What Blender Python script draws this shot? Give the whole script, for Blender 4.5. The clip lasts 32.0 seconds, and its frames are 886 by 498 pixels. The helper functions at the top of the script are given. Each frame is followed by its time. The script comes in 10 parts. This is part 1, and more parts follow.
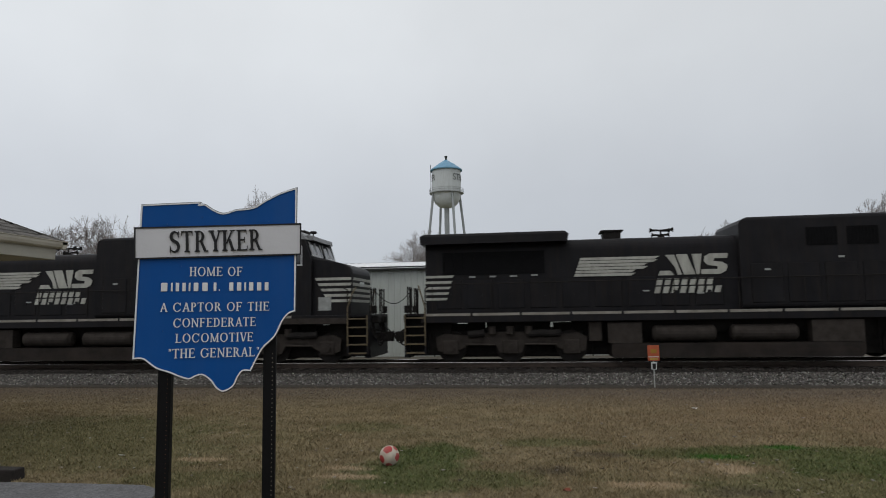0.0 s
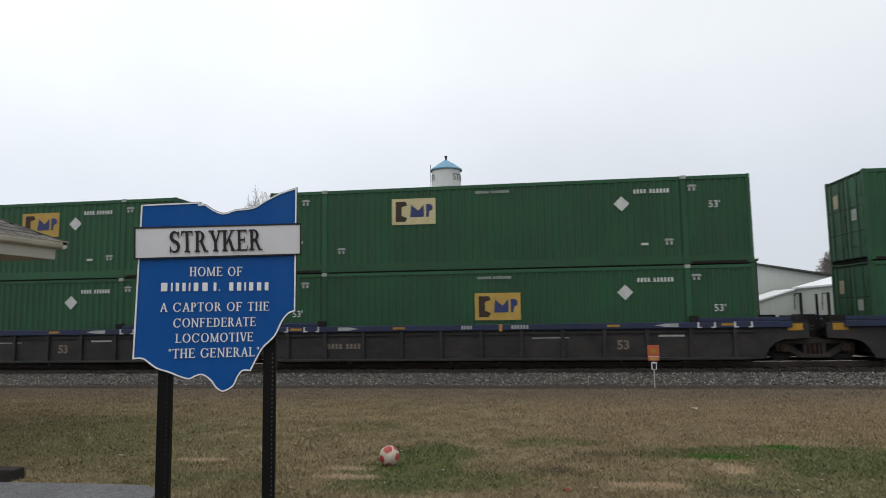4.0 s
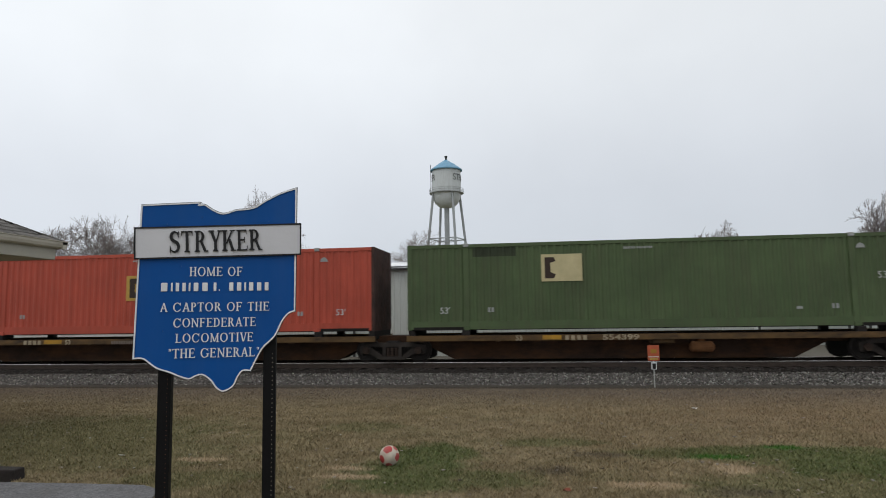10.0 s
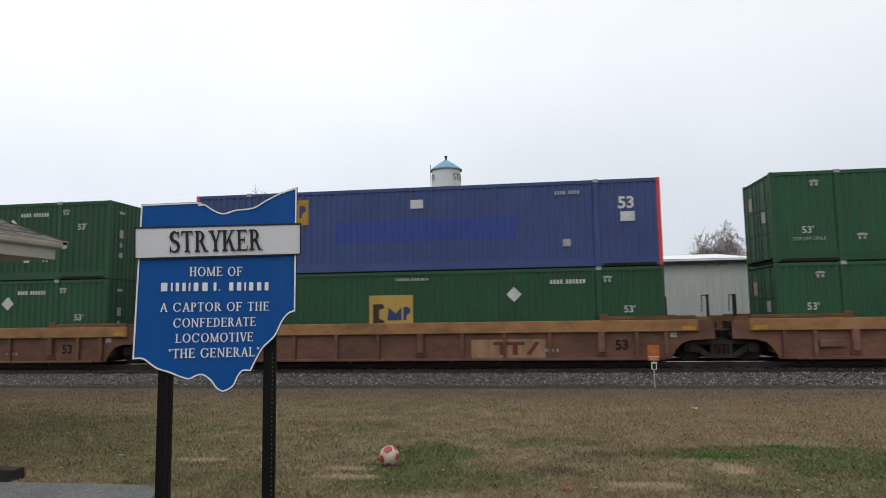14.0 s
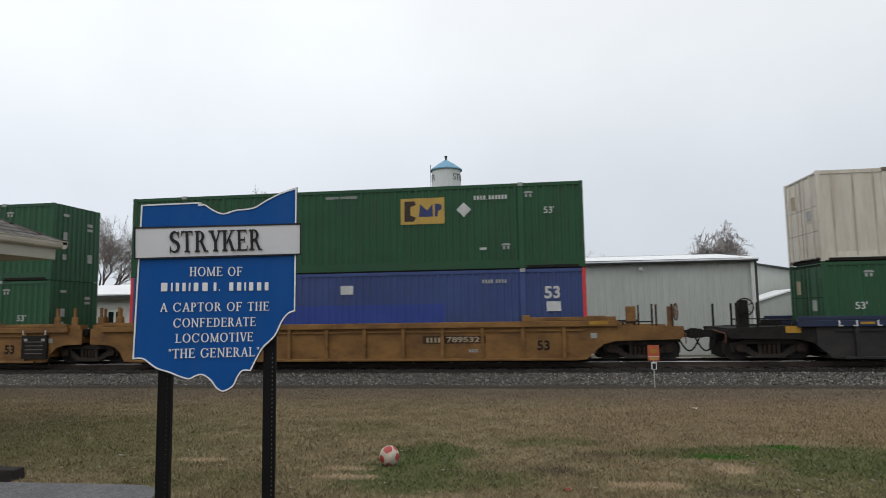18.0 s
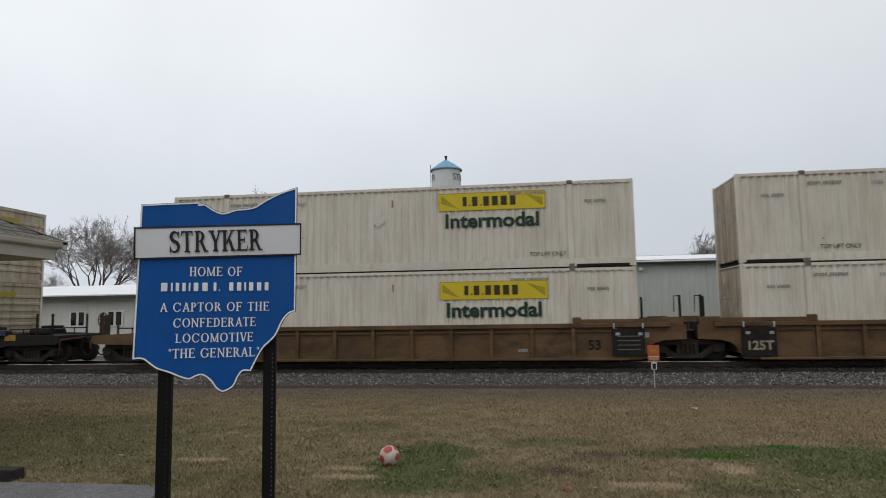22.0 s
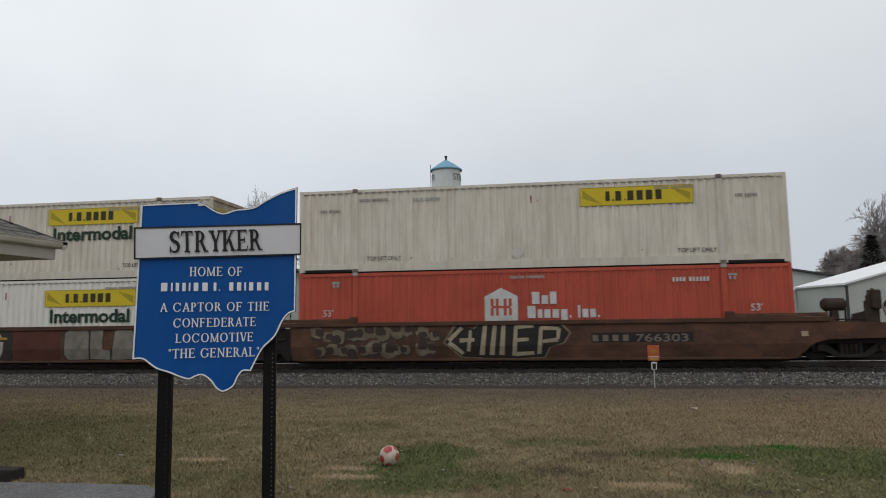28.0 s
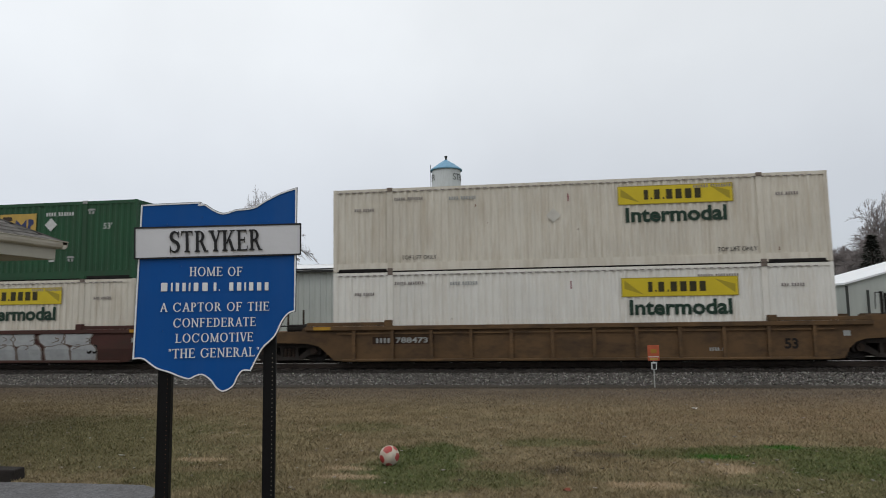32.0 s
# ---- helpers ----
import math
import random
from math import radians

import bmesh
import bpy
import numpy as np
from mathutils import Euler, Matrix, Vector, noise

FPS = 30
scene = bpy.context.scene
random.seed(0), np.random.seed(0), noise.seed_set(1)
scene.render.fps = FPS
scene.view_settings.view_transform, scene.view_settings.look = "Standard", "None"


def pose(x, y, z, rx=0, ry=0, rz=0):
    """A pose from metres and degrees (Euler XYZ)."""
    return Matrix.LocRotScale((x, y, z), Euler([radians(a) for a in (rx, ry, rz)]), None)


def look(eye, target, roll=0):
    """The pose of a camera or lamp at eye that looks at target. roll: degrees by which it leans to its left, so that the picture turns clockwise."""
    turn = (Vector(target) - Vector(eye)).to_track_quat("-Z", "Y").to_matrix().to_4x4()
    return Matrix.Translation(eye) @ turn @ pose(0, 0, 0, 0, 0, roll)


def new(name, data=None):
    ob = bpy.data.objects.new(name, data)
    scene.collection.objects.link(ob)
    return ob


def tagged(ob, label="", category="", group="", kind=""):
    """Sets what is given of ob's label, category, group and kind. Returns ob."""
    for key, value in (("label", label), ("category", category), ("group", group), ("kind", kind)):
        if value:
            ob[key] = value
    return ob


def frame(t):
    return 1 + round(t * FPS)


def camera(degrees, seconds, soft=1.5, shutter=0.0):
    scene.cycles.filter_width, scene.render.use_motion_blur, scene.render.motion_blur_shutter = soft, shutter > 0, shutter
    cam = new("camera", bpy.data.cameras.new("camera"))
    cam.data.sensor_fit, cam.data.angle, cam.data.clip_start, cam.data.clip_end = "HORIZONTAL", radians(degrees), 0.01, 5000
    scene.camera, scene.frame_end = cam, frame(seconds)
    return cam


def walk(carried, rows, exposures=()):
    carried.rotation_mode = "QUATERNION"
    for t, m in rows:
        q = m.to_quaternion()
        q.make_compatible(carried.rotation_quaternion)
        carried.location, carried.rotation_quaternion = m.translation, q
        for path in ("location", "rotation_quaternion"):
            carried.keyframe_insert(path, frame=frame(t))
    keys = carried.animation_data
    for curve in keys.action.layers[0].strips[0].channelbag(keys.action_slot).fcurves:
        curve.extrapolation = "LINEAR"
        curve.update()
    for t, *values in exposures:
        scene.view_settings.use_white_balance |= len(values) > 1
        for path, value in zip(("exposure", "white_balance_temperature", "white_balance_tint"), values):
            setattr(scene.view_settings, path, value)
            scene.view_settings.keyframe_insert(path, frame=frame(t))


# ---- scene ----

# The track runs along x, y points away from the camera, z = 0 at the top of the rails.
from mathutils.geometry import tessellate_polygon

CLIP = 32.0
TRACK_Y = 22.65          # centre line of the track
BOX_L, BOX_W, BOX_H = 16.15, 2.6, 2.896

# ---- camera ----
cam = camera(69.55, CLIP, soft=0.98, shutter=0.06)
EYE = Vector((0.0, 0.0, 1.7226))
AHEAD = Vector((-0.13457, 0.98609, 0.09759))
CAM_POSE = look(EYE, EYE + AHEAD * 10, roll=-0.882)
walk(cam, [(0.0, CAM_POSE), (CLIP, CAM_POSE)], exposures=[(0.0, -0.28), (0.6, -0.27), (1.0, -0.22), (1.6, -0.22), (2.4, 0.03), (5.5, 0.17), (8.0, 0.23), (9.0, 0.21), (10.0, 0.0), (12.0, -0.07), (13.3, 0.05), (14.0, 0.18), (17.0, 0.21), (18.0, 0.09), (19.2, 0.2), (20.2, -0.01), (22.0, -0.06), (23.0, -0.09), (25.0, -0.07), (28.5, -0.12), (31.0, -0.05), (32.0, -0.05)])

# ---- light: an even overcast sky ----
world = bpy.data.worlds.new("overcast")
scene.world = world
world.use_nodes = True
wn, wl = world.node_tree.nodes, world.node_tree.links
wn.clear()
w_out = wn.new("ShaderNodeOutputWorld")
w_bg = wn.new("ShaderNodeBackground")
w_sky = wn.new("ShaderNodeTexSky")
w_sky.sky_type = "NISHITA"
w_sky.sun_disc = False
w_sky.sun_elevation = radians(38)
w_sky.sun_rotation = radians(200)
w_sky_dim = wn.new("ShaderNodeMix")
w_sky_dim.data_type = "RGBA"
w_sky_dim.blend_type = "MULTIPLY"
w_sky_dim.inputs["Factor"].default_value = 1.0
w_sky_dim.inputs["B"].default_value = (0.1, 0.1, 0.1, 1)
w_tc = wn.new("ShaderNodeTexCoord")
w_sep = wn.new("ShaderNodeSeparateXYZ")
w_ramp = wn.new("ShaderNodeValToRGB")
w_ramp.color_ramp.elements[0].position = 0.0
w_ramp.color_ramp.elements[0].color = (0.588, 0.63, 0.697, 1)
w_ramp.color_ramp.elements[1].position = 0.62
w_ramp.color_ramp.elements[1].color = (0.914, 0.937, 0.953, 1)
e = w_ramp.color_ramp.elements.new(0.18)
e.color = (0.686, 0.72, 0.772, 1)
e = w_ramp.color_ramp.elements.new(0.36)
e.color = (0.843, 0.876, 0.909, 1)
w_noise = wn.new("ShaderNodeTexNoise")
w_noise.inputs["Scale"].default_value = 2.2
w_noise.inputs["Detail"].default_value = 5
w_noise.inputs["Roughness"].default_value = 0.55
w_map = wn.new("ShaderNodeMapRange")
w_map.inputs["From Min"].default_value = 0.3
w_map.inputs["From Max"].default_value = 0.7
w_map.inputs["To Min"].default_value = 0.95
w_map.inputs["To Max"].default_value = 1.05
w_mul = wn.new("ShaderNodeMix")
w_mul.data_type = "RGBA"
w_mul.blend_type = "MULTIPLY"
w_mul.inputs["Factor"].default_value = 1.0
w_mix = wn.new("ShaderNodeMix")
w_mix.data_type = "RGBA"
w_mix.inputs["Factor"].default_value = 0.93
wl.new(w_tc.outputs["Generated"], w_sep.inputs[0])
wl.new(w_tc.outputs["Generated"], w_noise.inputs["Vector"])
wl.new(w_sep.outputs["Z"], w_ramp.inputs["Fac"])
wl.new(w_noise.outputs["Fac"], w_map.inputs["Value"])
wl.new(w_ramp.outputs["Color"], w_mul.inputs["A"])
wl.new(w_map.outputs["Result"], w_mul.inputs["B"])
wl.new(w_sky.outputs["Color"], w_sky_dim.inputs["A"])
wl.new(w_sky_dim.outputs["Result"], w_mix.inputs["A"])
wl.new(w_mul.outputs["Result"], w_mix.inputs["B"])
w_side = wn.new("ShaderNodeMapRange")      # thicker cloud towards +x
w_side.inputs["From Min"].default_value, w_side.inputs["From Max"].default_value = -0.7, 0.6
w_side.inputs["To Min"].default_value, w_side.inputs["To Max"].default_value = 1.08, 0.86
w_all = wn.new("ShaderNodeMix")
w_all.data_type = "RGBA"
w_all.blend_type = "MULTIPLY"
w_all.inputs["Factor"].default_value = 1.0
wl.new(w_sep.outputs["X"], w_side.inputs["Value"])
wl.new(w_mix.outputs["Result"], w_all.inputs["A"])
wl.new(w_side.outputs["Result"], w_all.inputs["B"])
wl.new(w_all.outputs["Result"], w_bg.inputs["Color"])
wl.new(w_bg.outputs["Background"], w_out.inputs["Surface"])
w_bg.inputs["Strength"].default_value = 1.06
sun = new("sun", bpy.data.lights.new("sun", "SUN"))
sun.data.energy = 0.5
sun.data.angle = radians(30)
sun.data.color = (1.0, 0.97, 0.93)
sun.matrix_basis = look((0, 0, 60), (12, 35, 0))

# ---- materials ----
MATS = {}


def mat(name, col, rough=0.6, metal=0.0, var=0.18, scale=3.0, bump=0.08, bscale=40.0, stain=None, stain_amt=0.0, streak=False, rnd=0.0, spec=0.28, cloud=None):
    """A painted or natural surface: broad variation, fine grain, optional stains (streak: they run down)."""
    if name in MATS:
        return MATS[name]
    m = bpy.data.materials.new(name)
    m.use_nodes = True
    n, l = m.node_tree.nodes, m.node_tree.links
    b = n["Principled BSDF"]
    b.inputs["Metallic"].default_value = metal
    b.inputs["Specular IOR Level"].default_value = spec
    tc = n.new("ShaderNodeTexCoord")
    oi = n.new("ShaderNodeObjectInfo")
    w = n.new("ShaderNodeMath")
    w.operation = "MULTIPLY"
    w.inputs[1].default_value = 37.0
    l.new(oi.outputs["Random"], w.inputs[0])
    n1 = n.new("ShaderNodeTexNoise")
    n1.noise_dimensions = "4D"
    n1.inputs["Scale"].default_value = scale
    n1.inputs["Detail"].default_value = 5
    n1.inputs["Roughness"].default_value = 0.62
    l.new(tc.outputs["Object"], n1.inputs["Vector"])
    l.new(w.outputs[0], n1.inputs["W"])
    ramp = n.new("ShaderNodeValToRGB")
    lo = [max(0.0, c * (1 - var)) for c in col]
    hi = [min(1.0, c * (1 + var)) for c in col]
    ramp.color_ramp.elements[0].position, ramp.color_ramp.elements[0].color = 0.3, (*lo, 1)
    ramp.color_ramp.elements[1].position, ramp.color_ramp.elements[1].color = 0.7, (*hi, 1)
    l.new(n1.outputs["Fac"], ramp.inputs["Fac"])
    colour = ramp.outputs["Color"]
    if rnd:
        hs = n.new("ShaderNodeHueSaturation")
        mr = n.new("ShaderNodeMapRange")
        mr.inputs["To Min"].default_value, mr.inputs["To Max"].default_value = 1 - rnd, 1 + rnd
        l.new(oi.outputs["Random"], mr.inputs["Value"])
        l.new(mr.outputs["Result"], hs.inputs["Value"])
        l.new(colour, hs.inputs["Color"])
        colour = hs.outputs["Color"]
    if stain:
        mp = n.new("ShaderNodeMapping")
        mp.inputs["Scale"].default_value = cloud or ((3.2, 3.2, 0.35) if streak else (0.9, 0.9, 0.9))
        l.new(tc.outputs["Object"], mp.inputs["Vector"])
        n2 = n.new("ShaderNodeTexNoise")
        n2.noise_dimensions = "4D"
        n2.inputs["Scale"].default_value = 1.6
        n2.inputs["Detail"].default_value = 6
        n2.inputs["Roughness"].default_value = 0.7
        l.new(mp.outputs["Vector"], n2.inputs["Vector"])
        l.new(w.outputs[0], n2.inputs["W"])
        sr = n.new("ShaderNodeMapRange")
        sr.inputs["From Min"].default_value, sr.inputs["From Max"].default_value = 0.44, 0.68
        sr.inputs["To Max"].default_value = stain_amt
        l.new(n2.outputs["Fac"], sr.inputs["Value"])
        mx = n.new("ShaderNodeMix")
        mx.data_type = "RGBA"
        mx.inputs["B"].default_value = (*stain, 1)
        l.new(sr.outputs["Result"], mx.inputs["Factor"])
        l.new(colour, mx.inputs["A"])
        colour = mx.outputs["Result"]
    l.new(colour, b.inputs["Base Color"])
    rr = n.new("ShaderNodeMapRange")
    rr.inputs["To Min"].default_value, rr.inputs["To Max"].default_value = max(0.05, rough - 0.12), min(1.0, rough + 0.12)
    l.new(n1.outputs["Fac"], rr.inputs["Value"])
    l.new(rr.outputs["Result"], b.inputs["Roughness"])
    if bump:
        n3 = n.new("ShaderNodeTexNoise")
        n3.inputs["Scale"].default_value = bscale
        n3.inputs["Detail"].default_value = 4
        l.new(tc.outputs["Object"], n3.inputs["Vector"])
        bp = n.new("ShaderNodeBump")
        bp.inputs["Strength"].default_value = bump
        bp.inputs["Distance"].default_value = 0.02
        l.new(n3.outputs["Fac"], bp.inputs["Height"])
        l.new(bp.outputs["Normal"], b.inputs["Normal"])
    MATS[name] = m
    return m


RUST = (0.10, 0.045, 0.022)
GRIME = (0.03, 0.026, 0.022)
M_GREEN = mat("green_container_paint", (0.019, 0.077, 0.035), 0.58, var=0.16, scale=0.7, stain=(0.034, 0.054, 0.031), stain_amt=0.5, streak=True, rnd=0.16)
M_HUBGREEN = mat("dark_green_container_paint", (0.021, 0.080, 0.037), 0.5, var=0.14, scale=0.7, stain=(0.03, 0.045, 0.03), stain_amt=0.4, streak=True, rnd=0.1)
M_LIME = mat("lime_green_container_paint", (0.088, 0.18, 0.048), 0.5, var=0.14, scale=0.7, stain=(0.06, 0.1, 0.03), stain_amt=0.5, streak=True)
M_OLIVE = mat("faded_olive_container_paint", (0.072, 0.106, 0.046), 0.6, var=0.22, scale=0.7, stain=(0.075, 0.085, 0.045), stain_amt=0.6, streak=True)
M_BLUE = mat("blue_container_paint", (0.040, 0.065, 0.180), 0.55, var=0.18, scale=0.7, stain=(0.05, 0.062, 0.12), stain_amt=0.5, streak=True, rnd=0.08)
M_PATCHBLUE = mat("fresh_blue_paint", (0.030, 0.055, 0.235), 0.45, var=0.12, scale=0.9)
M_RED = mat("red_orange_container_paint", (0.42, 0.075, 0.045), 0.5, var=0.14, scale=0.7, stain=(0.25, 0.05, 0.03), stain_amt=0.5, streak=True, rnd=0.06)
M_ENDRED = mat("bright_red_paint", (0.55, 0.05, 0.05), 0.5, var=0.1)
M_BLACK = mat("blue_black_container_paint", (0.022, 0.026, 0.036), 0.5, var=0.2, scale=0.7, stain=(0.05, 0.052, 0.06), stain_amt=0.3, streak=True)
M_WHITE = mat("off_white_container_paint", (0.585, 0.55, 0.475), 0.55, var=0.08, scale=0.6, stain=(0.36, 0.29, 0.20), stain_amt=0.5, streak=True, rnd=0.06)
M_CLEAN = mat("off_white_clean_container_paint", (0.70, 0.685, 0.635), 0.5, var=0.07, scale=0.6, stain=(0.5, 0.44, 0.35), stain_amt=0.4, streak=True, rnd=0.05)
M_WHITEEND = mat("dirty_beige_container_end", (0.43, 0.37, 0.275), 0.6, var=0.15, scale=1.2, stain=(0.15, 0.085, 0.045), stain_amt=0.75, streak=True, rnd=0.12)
M_SOOTY = mat("dark_brown_container_end", (0.060, 0.032, 0.026), 0.75, var=0.4, scale=2.5, stain=(0.02, 0.016, 0.014), stain_amt=0.8)
M_PANEL = mat("white_panel_paint", (0.72, 0.73, 0.74), 0.5, var=0.06, scale=0.7, stain=(0.5, 0.40, 0.24), stain_amt=0.5)
M_RIBGREY = mat("grey_rib_paint", (0.23, 0.21, 0.20), 0.6, var=0.2, stain=RUST, stain_amt=0.3, streak=True)
M_RIBPALE = mat("pale_rib_paint", (0.36, 0.37, 0.33), 0.6, var=0.2, stain=RUST, stain_amt=0.3, streak=True)
M_RUSTY = mat("rusty_steel", (0.13, 0.06, 0.032), 0.85, var=0.4, scale=6)
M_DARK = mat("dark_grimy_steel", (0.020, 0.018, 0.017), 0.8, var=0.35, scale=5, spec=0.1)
M_WHEEL = mat("brown_wheel_steel", (0.026, 0.022, 0.020), 0.7, 0.1, var=0.3, scale=5)
M_WELL = {
    "orange": mat("rusty_orange_car_paint", (0.165, 0.076, 0.031), 0.7, var=0.28, scale=0.8, stain=(0.07, 0.030, 0.015), stain_amt=0.85, cloud=(0.75, 0.75, 1.5), rnd=0.12),
    "yellow": mat("mustard_yellow_car_paint", (0.205, 0.105, 0.032), 0.7, var=0.25, scale=0.8, stain=(0.075, 0.036, 0.017), stain_amt=0.8, cloud=(0.75, 0.75, 1.5), rnd=0.08),
    "brown": mat("dirty_brown_car_paint", (0.098, 0.055, 0.029), 0.75, var=0.34, scale=0.8, stain=(0.028, 0.017, 0.012), stain_amt=0.85, cloud=(0.75, 0.75, 1.5), rnd=0.18),
    "rustbrown": mat("rust_brown_car_paint", (0.092, 0.044, 0.026), 0.75, var=0.34, scale=0.8, stain=(0.036, 0.019, 0.013), stain_amt=0.85, cloud=(0.75, 0.75, 1.5), rnd=0.18),
    "tan": mat("rusty_tan_car_paint", (0.145, 0.072, 0.031), 0.72, var=0.28, scale=0.8, stain=(0.055, 0.028, 0.016), stain_amt=0.85, cloud=(0.75, 0.75, 1.5), rnd=0.1),
    "rusttan": mat("reddish_brown_car_paint", (0.118, 0.055, 0.032), 0.75, var=0.3, scale=0.8, stain=(0.055, 0.026, 0.016), stain_amt=0.85, cloud=(0.75, 0.75, 1.5)),
    "olive": mat("olive_brown_car_paint", (0.115, 0.066, 0.030), 0.75, var=0.28, scale=0.8, stain=(0.04, 0.026, 0.016), stain_amt=0.85, cloud=(0.75, 0.75, 1.5), rnd=0.12),
    "maroon": mat("maroon_brown_car_paint", (0.06, 0.024, 0.019), 0.75, var=0.25, scale=0.8, stain=(0.045, 0.028, 0.02), stain_amt=0.7, cloud=(0.75, 0.75, 1.5)),
    "blue": mat("grimy_slate_car_paint", (0.022, 0.021, 0.022), 0.7, var=0.3, scale=0.8, stain=(0.06, 0.05, 0.04), stain_amt=0.5, cloud=(0.75, 0.75, 1.5), rnd=0.12),
}
M_TANTOP = mat("orange_tan_chord_paint", (0.27, 0.142, 0.060), 0.72, var=0.25, scale=0.8, stain=(0.12, 0.058, 0.028), stain_amt=0.75, cloud=(0.75, 0.75, 1.5), rnd=0.1)
M_TANSIDE = mat("dark_reddish_car_side", (0.150, 0.074, 0.048), 0.75, var=0.3, scale=0.9, stain=(0.066, 0.036, 0.025), stain_amt=0.8, cloud=(0.75, 0.75, 1.5), rnd=0.1)
M_DECK = mat("grimy_mustard_deck_paint", (0.105, 0.060, 0.022), 0.75, var=0.35, scale=1.5, stain=(0.026, 0.018, 0.013), stain_amt=0.95, cloud=(0.6, 0.6, 2.0))
M_FRAMEPALE = mat("pale_window_frame_paint", (0.40, 0.41, 0.42), 0.5, var=0.1)
M_BLUETOP = mat("navy_blue_car_paint", (0.018, 0.027, 0.068), 0.55, var=0.2, scale=0.9, stain=GRIME, stain_amt=0.6, streak=True)
M_BLUESET = mat("deep_blue_car_paint", (0.0105, 0.014, 0.037), 0.6, var=0.25, scale=0.8, stain=GRIME, stain_amt=0.6, streak=True)
M_GOLD = mat("gold_logo_paint", (0.42, 0.275, 0.06), 0.55, var=0.12, scale=2, stain=(0.3, 0.22, 0.08), stain_amt=0.5, streak=True, rnd=0.15)
M_LOGODARK = mat("dark_logo_paint", (0.035, 0.022, 0.016), 0.6, var=0.2)
M_LOGOBLUE = mat("navy_logo_paint", (0.030, 0.042, 0.125), 0.55, var=0.15)
M_BANNER = mat("yellow_banner_paint", (0.56, 0.43, 0.02), 0.5, var=0.08, scale=1.5)
M_BANNERDK = mat("olive_banner_shape", (0.33, 0.26, 0.02), 0.5, var=0.1)
M_BANNERINK = mat("olive_black_banner_ink", (0.035, 0.030, 0.008), 0.55, var=0.2)
M_INK = mat("dark_green_lettering", (0.012, 0.035, 0.022), 0.55, var=0.15)
M_INKBLACK = mat("black_lettering", (0.012, 0.012, 0.013), 0.5, var=0.15)
M_MARK = mat("white_marking_paint", (0.52, 0.53, 0.52), 0.6, var=0.12, scale=6, stain=(0.3, 0.3, 0.28), stain_amt=0.5)
M_MARKGREY = mat("faded_grey_marking", (0.30, 0.31, 0.30), 0.6, var=0.2, scale=6)
M_HUBRED = mat("crimson_logo_paint", (0.30, 0.02, 0.05), 0.5, var=0.1)
M_YELLOW = mat("yellow_safety_paint", (0.40, 0.215, 0.022), 0.6, var=0.15, scale=6, stain=GRIME, stain_amt=0.4)
M_LOCO = mat("black_locomotive_paint", (0.0118, 0.0116, 0.0136), 0.5, var=0.35, scale=1.0, stain=(0.022, 0.018, 0.016), stain_amt=0.6, streak=True, spec=0.12)
M_LOCODK = mat("black_grille_steel", (0.0055, 0.0055, 0.0062), 0.7, var=0.3, spec=0.08)
M_TRUCK = mat("grey_brown_truck_steel", (0.040, 0.034, 0.030), 0.85, var=0.35, scale=4, spec=0.1)
M_TANKGRIME = mat("sooty_fuel_tank_paint", (0.026, 0.022, 0.020), 0.85, var=0.4, scale=2, stain=(0.05, 0.038, 0.03), stain_amt=0.5, spec=0.1, cloud=(0.6, 0.6, 1.2))
M_STRIPE = mat("white_loco_stripe", (0.41, 0.41, 0.37), 0.5, var=0.15, scale=4, stain=(0.2, 0.19, 0.17), stain_amt=0.6, streak=True)
M_SILL = mat("grey_white_sill_stripe", (0.27, 0.25, 0.22), 0.55, var=0.2, scale=4, stain=(0.1, 0.09, 0.07), stain_amt=0.6)
M_HANDRAIL = mat("yellow_handrail_paint", (0.21, 0.15, 0.04), 0.5, var=0.2, stain=GRIME, stain_amt=0.4)
M_DULLRAIL = mat("dull_tan_step_paint", (0.125, 0.098, 0.058), 0.6, var=0.2, stain=GRIME, stain_amt=0.5)
M_CABGREY = mat("grey_cab_roof_paint", (0.23, 0.235, 0.24), 0.5, var=0.15, stain=GRIME, stain_amt=0.4)
M_SILVER = mat("silver_graffiti_paint", (0.33, 0.34, 0.34), 0.5, var=0.2, scale=3)
M_DULLSILVER = mat("worn_grey_spray_paint", (0.20, 0.185, 0.155), 0.7, var=0.3, scale=2.5, stain=(0.08, 0.055, 0.04), stain_amt=0.5)
M_DULLCREAM = mat("worn_tan_spray_paint", (0.165, 0.135, 0.092), 0.75, var=0.35, scale=3, stain=(0.07, 0.045, 0.03), stain_amt=0.6)
M_GCRIMSON = mat("crimson_graffiti_paint", (0.17, 0.009, 0.022), 0.5, var=0.2, scale=3)
M_GNAVY = mat("navy_graffiti_paint", (0.022, 0.028, 0.05), 0.55, var=0.2, scale=3)
M_GCREAM = mat("cream_graffiti_paint", (0.33, 0.275, 0.185), 0.65, var=0.25, scale=3, stain=(0.15, 0.11, 0.07), stain_amt=0.5)
M_GBLACK = mat("black_graffiti_paint", (0.018, 0.016, 0.015), 0.6, var=0.2, scale=3)
M_TANPATCH = mat("tan_buffed_paint", (0.30, 0.185, 0.105), 0.75, var=0.25, scale=1.2, stain=(0.13, 0.07, 0.035), stain_amt=0.55, streak=True)
M_OLDINK = mat("brown_grey_stencil", (0.15, 0.12, 0.10), 0.7, var=0.2, scale=5)
M_OLDRUST = mat("rust_orange_steel", (0.17, 0.075, 0.03), 0.8, var=0.3, scale=4)
